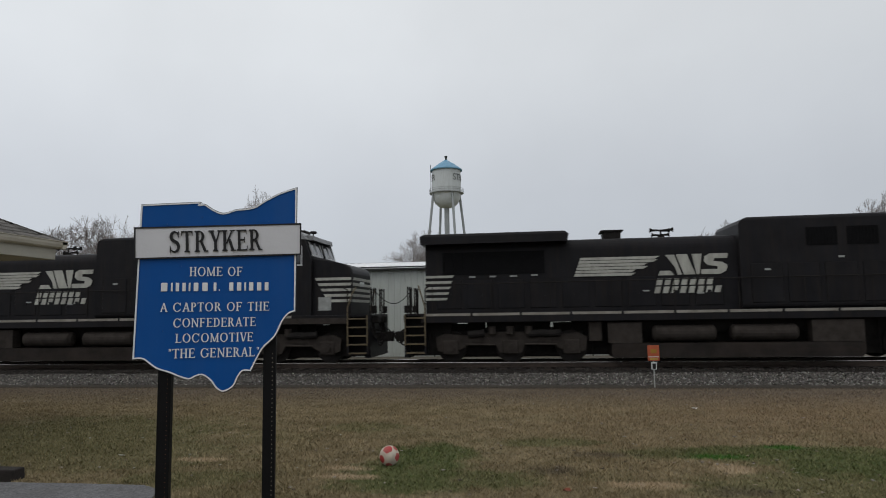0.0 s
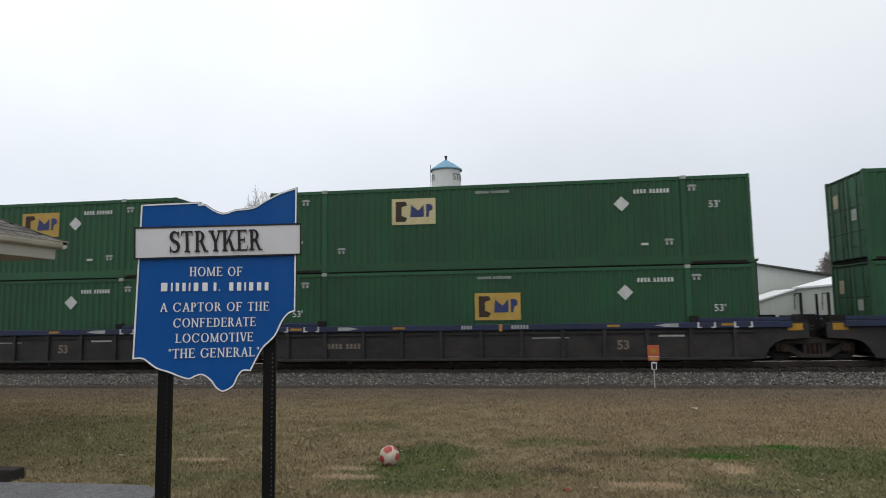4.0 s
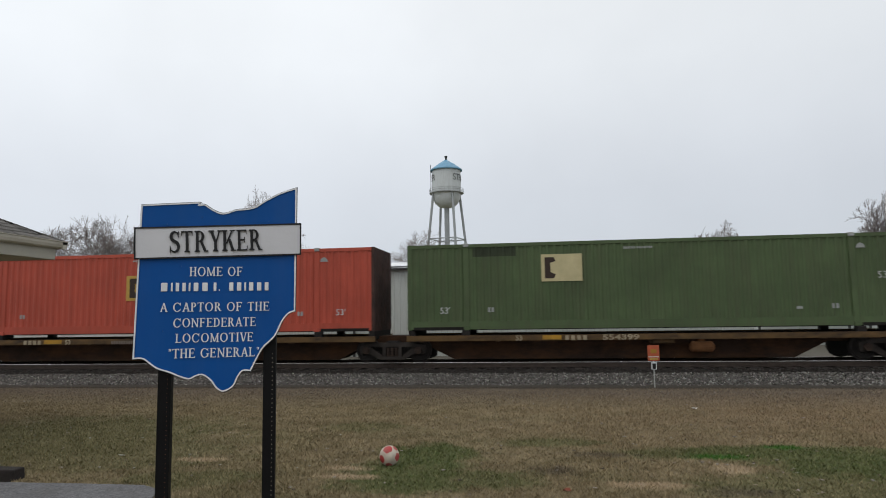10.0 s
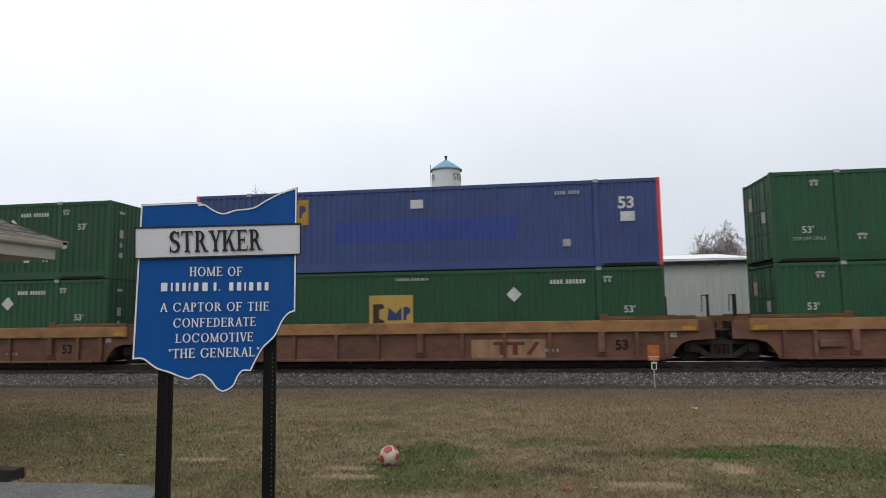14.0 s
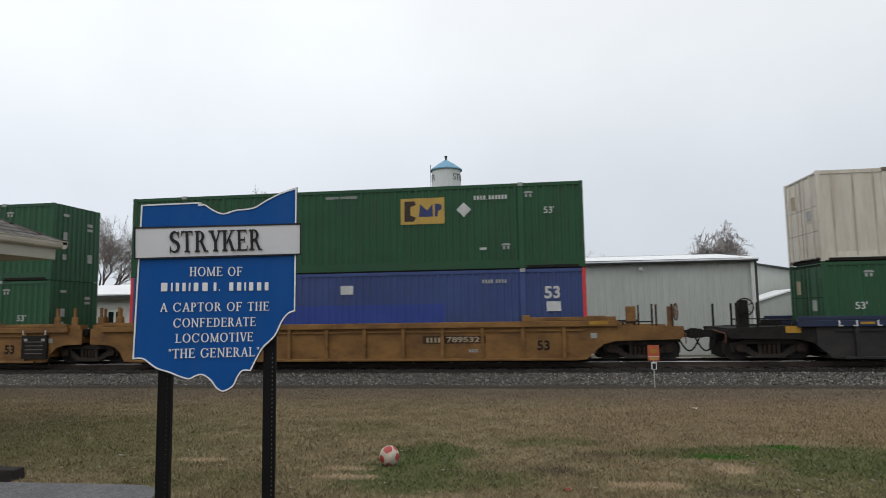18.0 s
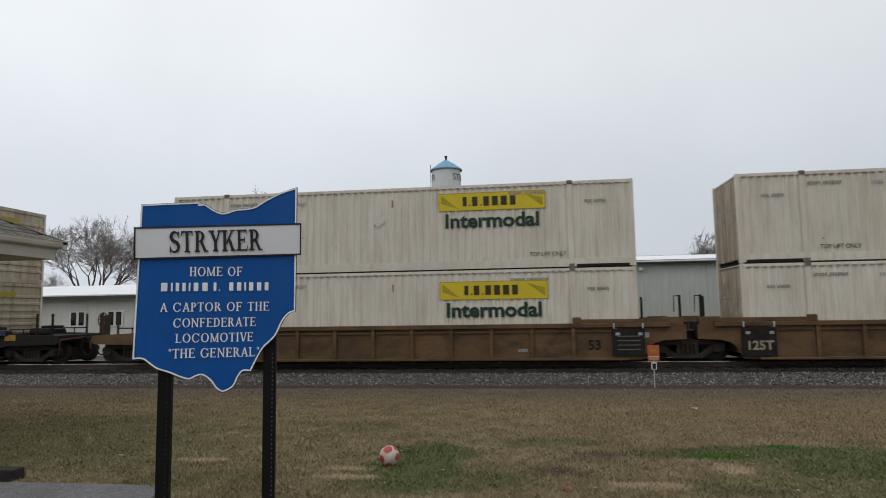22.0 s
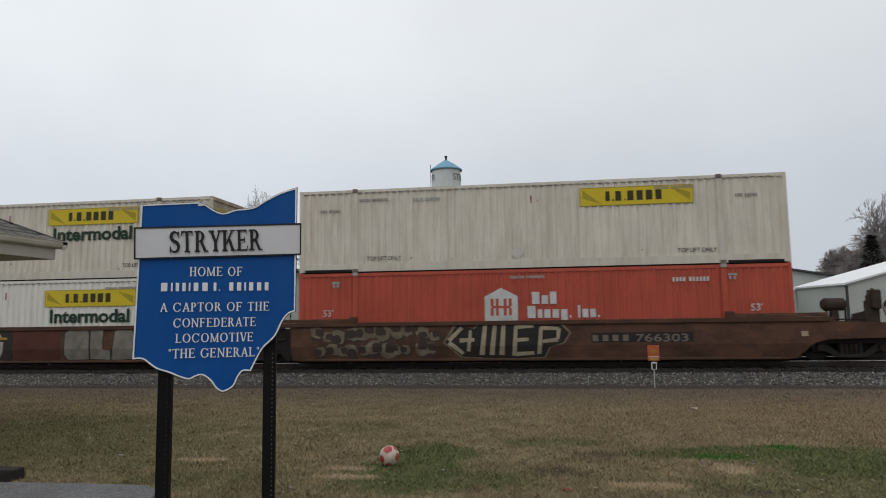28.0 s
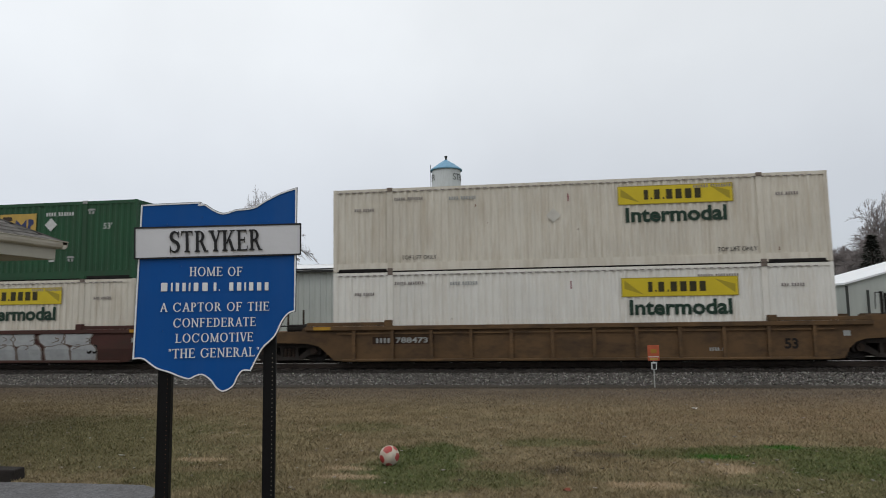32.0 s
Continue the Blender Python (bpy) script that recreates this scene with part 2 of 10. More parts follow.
# sill colour holds the shade under the deck, plus rust stains
M_SPINE = mat("shaded_spine_sill_paint", (0.034, 0.021, 0.015), 0.8, var=0.4, scale=1.2, stain=(0.095, 0.043, 0.018), stain_amt=0.7, spec=0.1, cloud=(0.5, 0.5, 1.2))
M_OXBLOOD = mat("faded_oxblood_paint", (0.13, 0.03, 0.028), 0.65, var=0.2, scale=3, stain=(0.09, 0.045, 0.025), stain_amt=0.6)
M_PALEGOLD = mat("pale_sunbleached_panel", (0.50, 0.44, 0.25), 0.6, var=0.12, scale=2, stain=(0.4, 0.33, 0.18), stain_amt=0.5)
M_GREYGREEN = mat("faded_grey_green_paint", (0.040, 0.082, 0.050), 0.6, var=0.18, scale=0.8, stain=(0.06, 0.07, 0.045), stain_amt=0.5, streak=True)
M_STREAK = mat("water_stained_white_paint", (0.53, 0.46, 0.36), 0.6, var=0.25, scale=2.0, stain=(0.36, 0.25, 0.15), stain_amt=0.6, streak=True)
M_ENDGRIME = mat("sooty_brown_car_end", (0.040, 0.025, 0.018), 0.8, var=0.4, scale=1.5, stain=(0.10, 0.05, 0.024), stain_amt=0.5, spec=0.1, cloud=(0.6, 0.6, 1.4))
M_SPRING = mat("rusty_spring_steel", (0.042, 0.028, 0.021), 0.85, var=0.35, scale=6)
M_REDSPRAY = mat("dark_red_spray_paint", (0.085, 0.026, 0.020), 0.75, var=0.3, scale=3)
M_GPINK = mat("pinkish_graffiti_paint", (0.40, 0.26, 0.20), 0.6, var=0.2, scale=3)


def glass_mat(name, col, rough=0.05):
    m = bpy.data.materials.new(name)
    m.use_nodes = True
    b = m.node_tree.nodes["Principled BSDF"]
    b.inputs["Base Color"].default_value = (*col, 1)
    b.inputs["Roughness"].default_value = rough
    b.inputs["IOR"].default_value = 1.5
    b.inputs["Specular IOR Level"].default_value = 0.8
    MATS[name] = m
    return m


M_GLASS = glass_mat("dark_window_glass", (0.012, 0.014, 0.016))
M_LENS = glass_mat("clear_lamp_lens", (0.6, 0.62, 0.62), 0.1)

# ---- mesh helpers ----
MESHES = {}


def box(bm, x0, x1, y0, y1, z0, z1):
    v = [bm.verts.new((x, y, z)) for x in (x0, x1) for y in (y0, y1) for z in (z0, z1)]
    for a in ((0, 1, 3, 2), (4, 6, 7, 5), (0, 4, 5, 1), (2, 3, 7, 6), (0, 2, 6, 4), (1, 5, 7, 3)):
        bm.faces.new([v[i] for i in a])
    return v


def soft_box(bm, x0, x1, y0, y1, z0, z1, r=0.03, seg=2):
    v = box(bm, x0, x1, y0, y1, z0, z1)
    edges = list({e for q in v for e in q.link_edges})
    bmesh.ops.bevel(bm, geom=edges, offset=r, segments=seg, affect="EDGES", profile=0.5)


def prism(bm, pts, y0, y1):
    """A polygon of (x, z), extruded from y0 to y1."""
    a = [bm.verts.new((x, y0, z)) for x, z in pts]
    b = [bm.verts.new((x, y1, z)) for x, z in pts]
    bm.faces.new(a)
    bm.faces.new(b[::-1])
    for i in range(len(pts)):
        j = (i + 1) % len(pts)
        bm.faces.new((a[j], a[i], b[i], b[j]))


def rod(bm, p0, p1, r0, r1=None, seg=8, caps=True):
    r1 = r0 if r1 is None else r1
    p0, p1 = Vector(p0), Vector(p1)
    d = (p1 - p0).normalized()
    u = d.orthogonal().normalized()
    w = d.cross(u)
    a, b = [], []
    for i in range(seg):
        k = 2 * math.pi * i / seg
        o = u * math.cos(k) + w * math.sin(k)
        a.append(bm.verts.new(p0 + o * r0))
        b.append(bm.verts.new(p1 + o * r1))
    for i in range(seg):
        j = (i + 1) % seg
        bm.faces.new((a[i], a[j], b[j], b[i]))
    if caps:
        bm.faces.new(a[::-1])
        bm.faces.new(b)


def ring(bm, centre, axis, big, small, n=16, seg=5):
    """A torus."""
    c, d = Vector(centre), Vector(axis).normalized()
    u = d.orthogonal().normalized()
    w = d.cross(u)
    rows = []
    for i in range(n):
        a = 2 * math.pi * i / n
        o = u * math.cos(a) + w * math.sin(a)
        rows.append([bm.verts.new(c + o * (big + small * math.cos(2 * math.pi * k / seg)) + d * small * math.sin(2 * math.pi * k / seg)) for k in range(seg)])
    for i in range(n):
        for k in range(seg):
            bm.faces.new((rows[i][k], rows[(i + 1) % n][k], rows[(i + 1) % n][(k + 1) % seg], rows[i][(k + 1) % seg]))


def lathe(bm, centre, prof, seg=24):
    """A profile of (radius, z) turned about the vertical through centre."""
    c = Vector(centre)
    rows = []
    for r, z in prof:
        rows.append([bm.verts.new(c + Vector((r * math.cos(2 * math.pi * i / seg), r * math.sin(2 * math.pi * i / seg), z))) for i in range(seg)])
    for a, b in zip(rows, rows[1:]):
        for i in range(seg):
            j = (i + 1) % seg
            bm.faces.new((a[i], a[j], b[j], b[i]))


def mesh_of(bm, name, material=None, smooth=False):
    bmesh.ops.remove_doubles(bm, verts=bm.verts, dist=0.00005) if len(bm.verts) < 3000 else None
    bmesh.ops.recalc_face_normals(bm, faces=bm.faces)
    if smooth:
        for f in bm.faces:
            f.smooth = True
    me = bpy.data.meshes.new(name)
    bm.to_mesh(me)
    bm.free()
    if material:
        me.materials.append(material)
    return me


def cached(key, draw, material, smooth=False):
    """The mesh for key; draw(bm) fills it the first time."""
    k = (key, material.name)
    if k not in MESHES:
        bm = bmesh.new()
        draw(bm)
        MESHES[k] = mesh_of(bm, key if isinstance(key, str) else key[0], material, smooth)
    return MESHES[k]


def part(name, geo, material, parent, label="", m=None, smooth=False):
    """One mesh object under a thing or a part. geo: a bmesh or a finished mesh."""
    me = mesh_of(geo, name, material, smooth) if isinstance(geo, bmesh.types.BMesh) else geo
    ob = new(name, me)
    ob.parent = parent
    if m is not None:
        ob.matrix_basis = m
    if label:
        ob["label"] = label
    return ob


def piece(name, key, draw, material, parent, label="", m=None, smooth=False):
    return part(name, cached(key, draw, material, smooth), material, parent, label, m)


def empty(name, m=None):
    ob = new(name)
    ob.empty_display_size = 0.3
    if m is not None:
        ob.matrix_basis = m
    return ob


def slab(name, bounds, material, parent, label=""):
    """A plain bar or panel as one part."""
    return piece(name, (name, *[round(b, 3) for b in bounds]), lambda bm: box(bm, *bounds), material, parent, label)


def lettering(text, height, material, bold=0.0, width=0.0):
    """A mesh of upright letters in the x-z plane, centred, facing -y."""
    k = ("lettering", text, height, bold, width, material.name)
    if k not in MESHES:
        cu = bpy.data.curves.new("lettering", "FONT")
        cu.body = text
        cu.size = height / 0.70
        cu.align_x, cu.align_y = "CENTER", "CENTER"
        cu.extrude = 0.002
        cu.offset = bold
        cu.resolution_u = 3
        ob = bpy.data.objects.new("lettering", cu)
        scene.collection.objects.link(ob)
        deps = bpy.context.evaluated_depsgraph_get()
        me = bpy.data.meshes.new_from_object(ob.evaluated_get(deps))
        bpy.data.objects.remove(ob)
        bpy.data.curves.remove(cu)
        s = 1.0
        if width and len(me.vertices):
            xs = [v.co.x for v in me.vertices]
            s = width / (max(xs) - min(xs))
        me.transform(Matrix.Rotation(radians(90), 4, "X") @ Matrix.Diagonal((s, 1, 1, 1)))
        me.materials.clear()
        me.materials.append(material)
        MESHES[k] = me
    return MESHES[k]


def glyph(ch, st, th):
    """A roman capital of unit height as polygons: thick and thin strokes with serifs. Returns the polygons and its width."""
    sh, ov = 0.055, 0.075
    polys = []

    def bar(x0, x1, z0, z1):
        polys.append([(x0, z0), (x1, z0), (x1, z1), (x0, z1)])

    def foot(x0, x1, z):
        """A serif under or over a stroke from x0 to x1."""
        za, zb = (0.0, sh) if z < 0.5 else (1 - sh, 1.0)
        bar(x0 - ov, x1 + ov, za, zb)
        k = 1 if z < 0.5 else -1
        e = zb if z < 0.5 else za
        polys.append([(x0 - ov * 0.5, e), (x0, e + k * 0.05), (x1, e + k * 0.05), (x1 + ov * 0.5, e)])

    def stem(x, w):
        bar(x, x + w, 0.0, 1.0)
        foot(x, x + w, 0)
        foot(x, x + w, 1)

    def slant(x0, z0, x1, z1, w):
        """A leaning stroke: the left edge runs from (x0, z0) to (x1, z1)."""
        polys.append([(x0, z0), (x0 + w, z0), (x1 + w, z1), (x1, z1)])

    def bowl(cx, cz, rx, rz, a0, a1, n=20):
        for i in range(n):
            p, q = (radians(a0 + (a1 - a0) * (i + j) / n) for j in (0, 1))
            polys.append([(cx + rx * math.cos(p), cz + rz * math.sin(p)), (cx + rx * math.cos(q), cz + rz * math.sin(q)), (cx + (rx - st) * math.cos(q), cz + (rz - th) * math.sin(q)), (cx + (rx - st) * math.cos(p), cz + (rz - th) * math.sin(p))])

    def arms(x, spans):
        for z0, reach, up in spans:
            bar(x, reach, z0, z0 + th)
            if up > 0:
                polys.append([(reach - 0.05, z0 + th), (reach, z0), (reach + 0.02, z0 + 0.24)])
            elif up < 0:
                polys.append([(reach - 0.05, z0), (reach, z0 + th), (reach + 0.015, z0 - 0.17)])
            else:
                bar(reach - 0.035, reach, z0 - 0.09, z0 + th + 0.09)
    o = ov
    if ch == "I":
        stem(o, st)
        w = st + 2 * o
    elif ch in "EFL":
        stem(o, st)
        r = o + st
        arms(r, {"E": ((0.0, o + 0.54, 1), (1 - th, o + 0.50, -1), (0.49, o + 0.40, 0)), "F": ((1 - th, o + 0.50, -1), (0.47, o + 0.40, 0)), "L": ((0.0, o + 0.52, 1),)}[ch])
        w = o + 0.56
    elif ch == "T":
        m = 0.33
        bar(m - st / 2, m + st / 2, 0, 1)
        foot(m - st / 2, m + st / 2, 0)
        bar(0.03, 0.63, 1 - th, 1.0)
        polys.extend([[(0.03, 1.0), (0.08, 1 - th), (0.01, 0.78)], [(0.63, 1.0), (0.58, 1 - th), (0.65, 0.78)]])
        w = 0.66
    elif ch == "H":
        stem(o, st)
        stem(o + 0.46, st)
        bar(o + st, o + 0.46, 0.49, 0.49 + th)
        w = 2 * o + 0.46 + st
    elif ch == "D":
        stem(o, st)
        bowl(o + st + 0.06, 0.5, 0.40, 0.5, -90, 90)
        bar(o + st, o + st + 0.06, 0, th)
        bar(o + st, o + st + 0.06, 1 - th, 1)
        w = o + st + 0.50
    elif ch in "PR":
        stem(o, st)
        bowl(o + st + 0.04, 0.735, 0.29, 0.265, -90, 90)
        bar(o + st, o + st + 0.04, 1 - th, 1)
        bar(o + st, o + st + 0.04, 0.47, 0.47 + th)
        w = o + st + 0.36
        if ch == "R":
            slant(o + 0.46, 0.0, o + st + 0.07, 0.5, st * 1.05)
            bar(o + 0.46, o + 0.46 + st + ov, 0.0, sh)
            w = o + 0.48 + st + ov
    elif ch in "OCG":
        rx = 0.40
        if ch == "O":
            bowl(rx + 0.02, 0.5, rx, 0.51, 0, 360, 36)
        else:
            bowl(rx + 0.02, 0.5, rx, 0.51, 42, 318, 30)
            polys.append([(rx + 0.27, 0.80), (rx + 0.35, 0.66), (rx + 0.37, 1.0), (rx + 0.33, 1.0)])
            if ch == "G":
                bar(rx + 0.40 - st, rx + 0.40, 0.10, 0.43)
                bar(rx + 0.40 - st - ov, rx + 0.40 + ov, 0.40, 0.40 + sh)
            else:
                polys.append([(rx + 0.27, 0.20), (rx + 0.31, 0.13), (rx + 0.38, 0.30), (rx + 0.35, 0.32)])
        w = 2 * rx + 0.05
    elif ch == "S":
        path = [(0.29 + 0.21 * math.cos(radians(a)), 0.755 + 0.21 * math.sin(radians(a))) for a in range(35, 241, 12)]
        path += [(0.27 + 0.225 * math.cos(radians(a)), 0.265 + 0.235 * math.sin(radians(a))) for a in range(65, -151, -12)]
        n = len(path)
        sides = []
        for i, p in enumerate(path):
            a, b = path[max(0, i - 1)], path[min(n - 1, i + 1)]
            d = Vector((b[0] - a[0], b[1] - a[1])).normalized()
            h = 0.5 * (th + (st * 1.1 - th) * math.sin(math.pi * i / (n - 1)) ** 1.4)
            sides.append(((p[0] - d.y * h, p[1] + d.x * h), (p[0] + d.y * h, p[1] - d.x * h)))
        for (a, b), (c, d) in zip(sides, sides[1:]):
            polys.append([a, b, d, c])
        polys.append([(0.41, 0.88), (0.50, 0.68), (0.52, 0.99), (0.485, 0.99)])
        polys.append([(0.08, 0.17), (0.02, 0.33), (0.00, 0.01), (0.035, 0.01)])
        w = 0.55
    elif ch == "K":
        stem(o, st)
        slant(o + st - 0.01, 0.36, o + 0.47, 1.0, th * 1.5)
        slant(o + 0.48, 0.0, o + st + 0.11, 0.56, st * 1.1)
        bar(o + 0.38, o + 0.66, 1 - sh, 1.0)
        bar(o + 0.42, o + 0.48 + st + ov, 0, sh)
        w = o + 0.50 + st + ov
    elif ch == "Y":
        slant(0.30, 0.42, 0.05, 1.0, st * 1.1)
        slant(0.37, 0.42, 0.58, 1.0, th * 1.3)
        bar(0.30, 0.30 + st, 0.0, 0.46)
        foot(0.30, 0.30 + st, 0)
        bar(-0.01, 0.30, 1 - sh, 1)
        bar(0.49, 0.74, 1 - sh, 1)
        w = 0.72
    elif ch == "V":
        slant(0.30, 0.0, 0.05, 1.0, st * 1.05)
        slant(0.36, 0.0, 0.60, 1.0, th * 1.2)
        bar(-0.01, 0.29, 1 - sh, 1)
        bar(0.51, 0.76, 1 - sh, 1)
        w = 0.74
    elif ch == "A":
        slant(0.05, 0.0, 0.33, 1.0, th * 1.2)
        slant(0.56, 0.0, 0.30, 1.0, st * 1.05)
        bar(0.17, 0.58, 0.31, 0.31 + th)
        bar(-0.02, 0.22, 0, sh)
        bar(0.48, 0.80, 0, sh)
        w = 0.78
    elif ch == "N":
        bar(0.08, 0.08 + th * 1.2, 0, 1)
        bar(0.62, 0.62 + th * 1.2, 0, 1)
        slant(0.60, 0.0, 0.06, 1.0, st * 0.95)
        bar(0.0, 0.24, 0, sh)
        bar(-0.02, 0.16, 1 - sh, 1)
        bar(0.53, 0.78, 1 - sh, 1)
        w = 0.78
    elif ch == "M":
        bar(0.08, 0.08 + th * 1.2, 0, 1)
        bar(0.72, 0.72 + st, 0, 1)
        slant(0.40, 0.04, 0.07, 1.0, st * 0.9)
        slant(0.44, 0.04, 0.76, 1.0, th * 1.2)
        bar(0.0, 0.24, 0, sh)
        bar(0.72 - ov, 0.72 + st + ov, 0, sh)
        bar(-0.01, 0.14, 1 - sh, 1)
        bar(0.80, 0.72 + st + ov, 1 - sh, 1)
        w = 0.80 + st
    else:
        k = -1 if ch == "\u201c" else 1
        for x in (0.06, 0.20):
            polys.append([(x, 0.98), (x + 0.09, 0.98), (x + 0.06 + k * 0.02, 0.72), (x + 0.03 + k * 0.02, 0.72)])
        w = 0.32
    return polys, w


def serif_letters(name, text, height, material, parent, place, width, st=0.15, th=0.065, deep=0.006):
    """A line of roman capitals, each letter a part of its own, fitted to the width."""
    x, lines = 0.0, []
    for ch in text:
        if ch == " ":
            x += 0.46
            continue
        polys, w = glyph(ch, st, th)
        lines.append((x, polys))
        x += w + (0.04 if ch in "RYKAV" else 0.10)
    total = x - 0.07
    k = width / total
    for at, polys in lines:
        bm = bmesh.new()
        for i, p in enumerate(polys):
            prism(bm, [((at + a - total / 2) * k, (b - 0.5) * height) for a, b in p], -deep - 0.00012 * (i % 5), 0.0)
        part(name, bm, material, parent, "", place)


def words(name, text, height, material, parent, x, y, z, bold=0.0, width=0.0, label=""):
    return part(name, lettering(text, height, material, bold, width), material, parent, label, pose(x, y, z))


# ---- ground ----
def ground_z(y):
    """The lawn falls gently to the track, and the land beyond lies a little lower."""
    if y < 8.0:
        return 0.0
    if y < 18.0:
        k = (y - 8.0) / 10.0
        return -0.36 * (k * k * (3 - 2 * k) * 0.35 + k * 0.65)
    return -0.36 - 0.14 * min(1.0, (y - 18.0) / 8.0)


def lawn_group():
    """Colour of the lawn by place: dormant tan and brown grass with green patches."""
    g = bpy.data.node_groups.new("lawn_colour", "ShaderNodeTree")
    g.interface.new_socket("Color", in_out="OUTPUT", socket_type="NodeSocketColor")
    n, l = g.nodes, g.links
    out = n.new("NodeGroupOutput")
    geo = n.new("ShaderNodeNewGeometry")

    def noise_at(scale, detail, rough=0.6):
        t = n.new("ShaderNodeTexNoise")
        t.inputs["Scale"].default_value, t.inputs["Detail"].default_value, t.inputs["Roughness"].default_value = scale, detail, rough
        l.new(geo.outputs["Position"], t.inputs["Vector"])
        return t.outputs["Fac"]

    def ranged(v, a, b, c=0.0, d=1.0):
        t = n.new("ShaderNodeMapRange")
        t.inputs["From Min"].default_value, t.inputs["From Max"].default_value = a, b
        t.inputs["To Min"].default_value, t.inputs["To Max"].default_value = c, d
        l.new(v, t.inputs["Value"])
        return t.outputs["Result"]

    def blend(f, a, b):
        t = n.new("ShaderNodeMix")
        t.data_type = "RGBA"
        l.new(f, t.inputs["Factor"])
        for key, v in (("A", a), ("B", b)):
            if isinstance(v, tuple):
                t.inputs[key].default_value = (*v, 1)
            else:
                l.new(v, t.inputs[key])
        return t.outputs["Result"]

    def calc(op, a, b):
        t = n.new("ShaderNodeMath")
        t.operation = op
        for i, v in enumerate((a, b)):
            if isinstance(v, float):
                t.inputs[i].default_value = v
            else:
                l.new(v, t.inputs[i])
        return t.outputs[0]

    def spot(px, py, rx, ry, scale, wob, inner, amount):
        """How much a point lies in an uneven oval patch."""
        t = n.new("ShaderNodeVectorMath")
        t.operation = "SUBTRACT"
        t.inputs[1].default_value = (px, py, 0)
        l.new(geo.outputs["Position"], t.inputs[0])
        q = n.new("ShaderNodeVectorMath")
        q.operation = "MULTIPLY"
        q.inputs[1].default_value = (1 / rx, 1 / ry, 0)
        l.new(t.outputs[0], q.inputs[0])
        d = n.new("ShaderNodeVectorMath")
        d.operation = "LENGTH"
        l.new(q.outputs[0], d.inputs[0])
        return ranged(calc("ADD", d.outputs["Value"], ranged(noise_at(scale, 4, 0.7), 0.3, 0.7, -wob, wob)), inner, 1.1, amount, 0.0)

    sep = n.new("ShaderNodeSeparateXYZ")
    l.new(geo.outputs["Position"], sep.inputs[0])
    base = blend(ranged(noise_at(1.6, 6, 0.7), 0.36, 0.64), (0.124, 0.096, 0.052), (0.208, 0.166, 0.098))
    # redder, drier turf to one side and further out
    base = blend(calc("MULTIPLY", ranged(sep.outputs["X"], -1.5, 4.0, 0.0, 0.6), ranged(sep.outputs["Y"], 7.5, 10.5, 0.2, 1.0)), base, (0.180, 0.127, 0.078))
    base = blend(ranged(noise_at(5.5, 5, 0.75), 0.50, 0.72, 0.0, 0.5), base, (0.080, 0.062, 0.035))
    base = blend(ranged(noise_at(13.0, 4, 0.75), 0.54, 0.72, 0.0, 0.45), base, (0.225, 0.185, 0.122))
    base = blend(ranged(noise_at(30.0, 4, 0.75), 0.46, 0.74, 0.0, 0.3), base, (0.078, 0.061, 0.035))
    green = ranged(noise_at(0.42, 5, 0.6), 0.50, 0.72, 0.0, 0.34)
    green = calc("MULTIPLY", green, ranged(sep.outputs["Y"], 9.0, 13.0, 1.0, 0.25))
    # patches of live grass
    for px, py, rx, ry, amt in ((-1.30, 7.72, 0.62, 0.85, 0.92), (-1.35, 6.75, 0.75, 0.6, 0.85), (-0.45, 6.75, 0.6, 0.35, 0.65), (0.2, 8.75, 0.7, 0.34, 0.55), (2.9, 8.15, 1.35, 0.5, 0.86), (3.8, 7.5, 1.3, 0.9, 0.9), (1.7, 8.1, 0.8, 0.36, 0.6), (-6.9, 8.8, 2.6, 2.2, 0.44), (-5.2, 7.6, 1.6, 1.0, 0.36), (-3.6, 6.5, 0.9, 0.4, 0.45), (2.7, 6.6, 1.3, 0.5, 0.5), (-2.6, 9.9, 0.7, 0.5, 0.4)):
        green = calc("MAXIMUM", green, spot(px, py, rx * 1.12, ry * 1.12, 2.3, 0.36, 0.62, amt))
    green = calc("MULTIPLY", green, ranged(noise_at(7.0, 4, 0.7), 0.28, 0.62, 0.72, 1.0))
    col = blend(green, base, (0.052, 0.073, 0.021))
    # two lush tufts
    for px, py, rx, ry in ((2.08, 7.92, 0.40, 0.13), (3.02, 8.56, 0.23, 0.15)):
        col = blend(spot(px, py, rx * 1.15, ry * 1.3, 5.0, 0.22, 0.4, 0.95), col, (0.024, 0.082, 0.008))
    # bare, damp soil
    for px, py, rx, ry in ((0.75, 7.95, 0.55, 0.2), (0.22, 7.13, 0.36, 0.26), (1.9, 6.4, 0.5, 0.2)):
        col = blend(spot(px, py, rx, ry, 6.0, 0.4, 0.2, 0.6), col, (0.052, 0.043, 0.033))
    # straw heaps
    for px, py, rx, ry in ((2.08, 7.30, 0.24, 0.20), (-3.98, 7.37, 0.34, 0.09), (-2.08, 7.06, 0.28, 0.08), (-1.96, 6.7, 0.32, 0.10), (1.05, 6.58, 0.42, 0.12)):
        col = blend(spot(px, py, rx * 1.2, ry * 1.3, 5.0, 0.3, 0.55, 0.92), col, (0.275, 0.21, 0.135))
    # grey stony verge, and a dark damp strip beside the ballast
    col = blend(ranged(sep.outputs["Y"], 12.4, 16.2, 0.0, 0.85), col, (0.108, 0.086, 0.067))
    col = blend(ranged(calc("ADD", sep.outputs["Y"], ranged(noise_at(1.2, 4, 0.6), 0.3, 0.7, -0.12, 0.12)), 17.05, 17.45, 0.0, 0.88), col, (0.042, 0.037, 0.031))
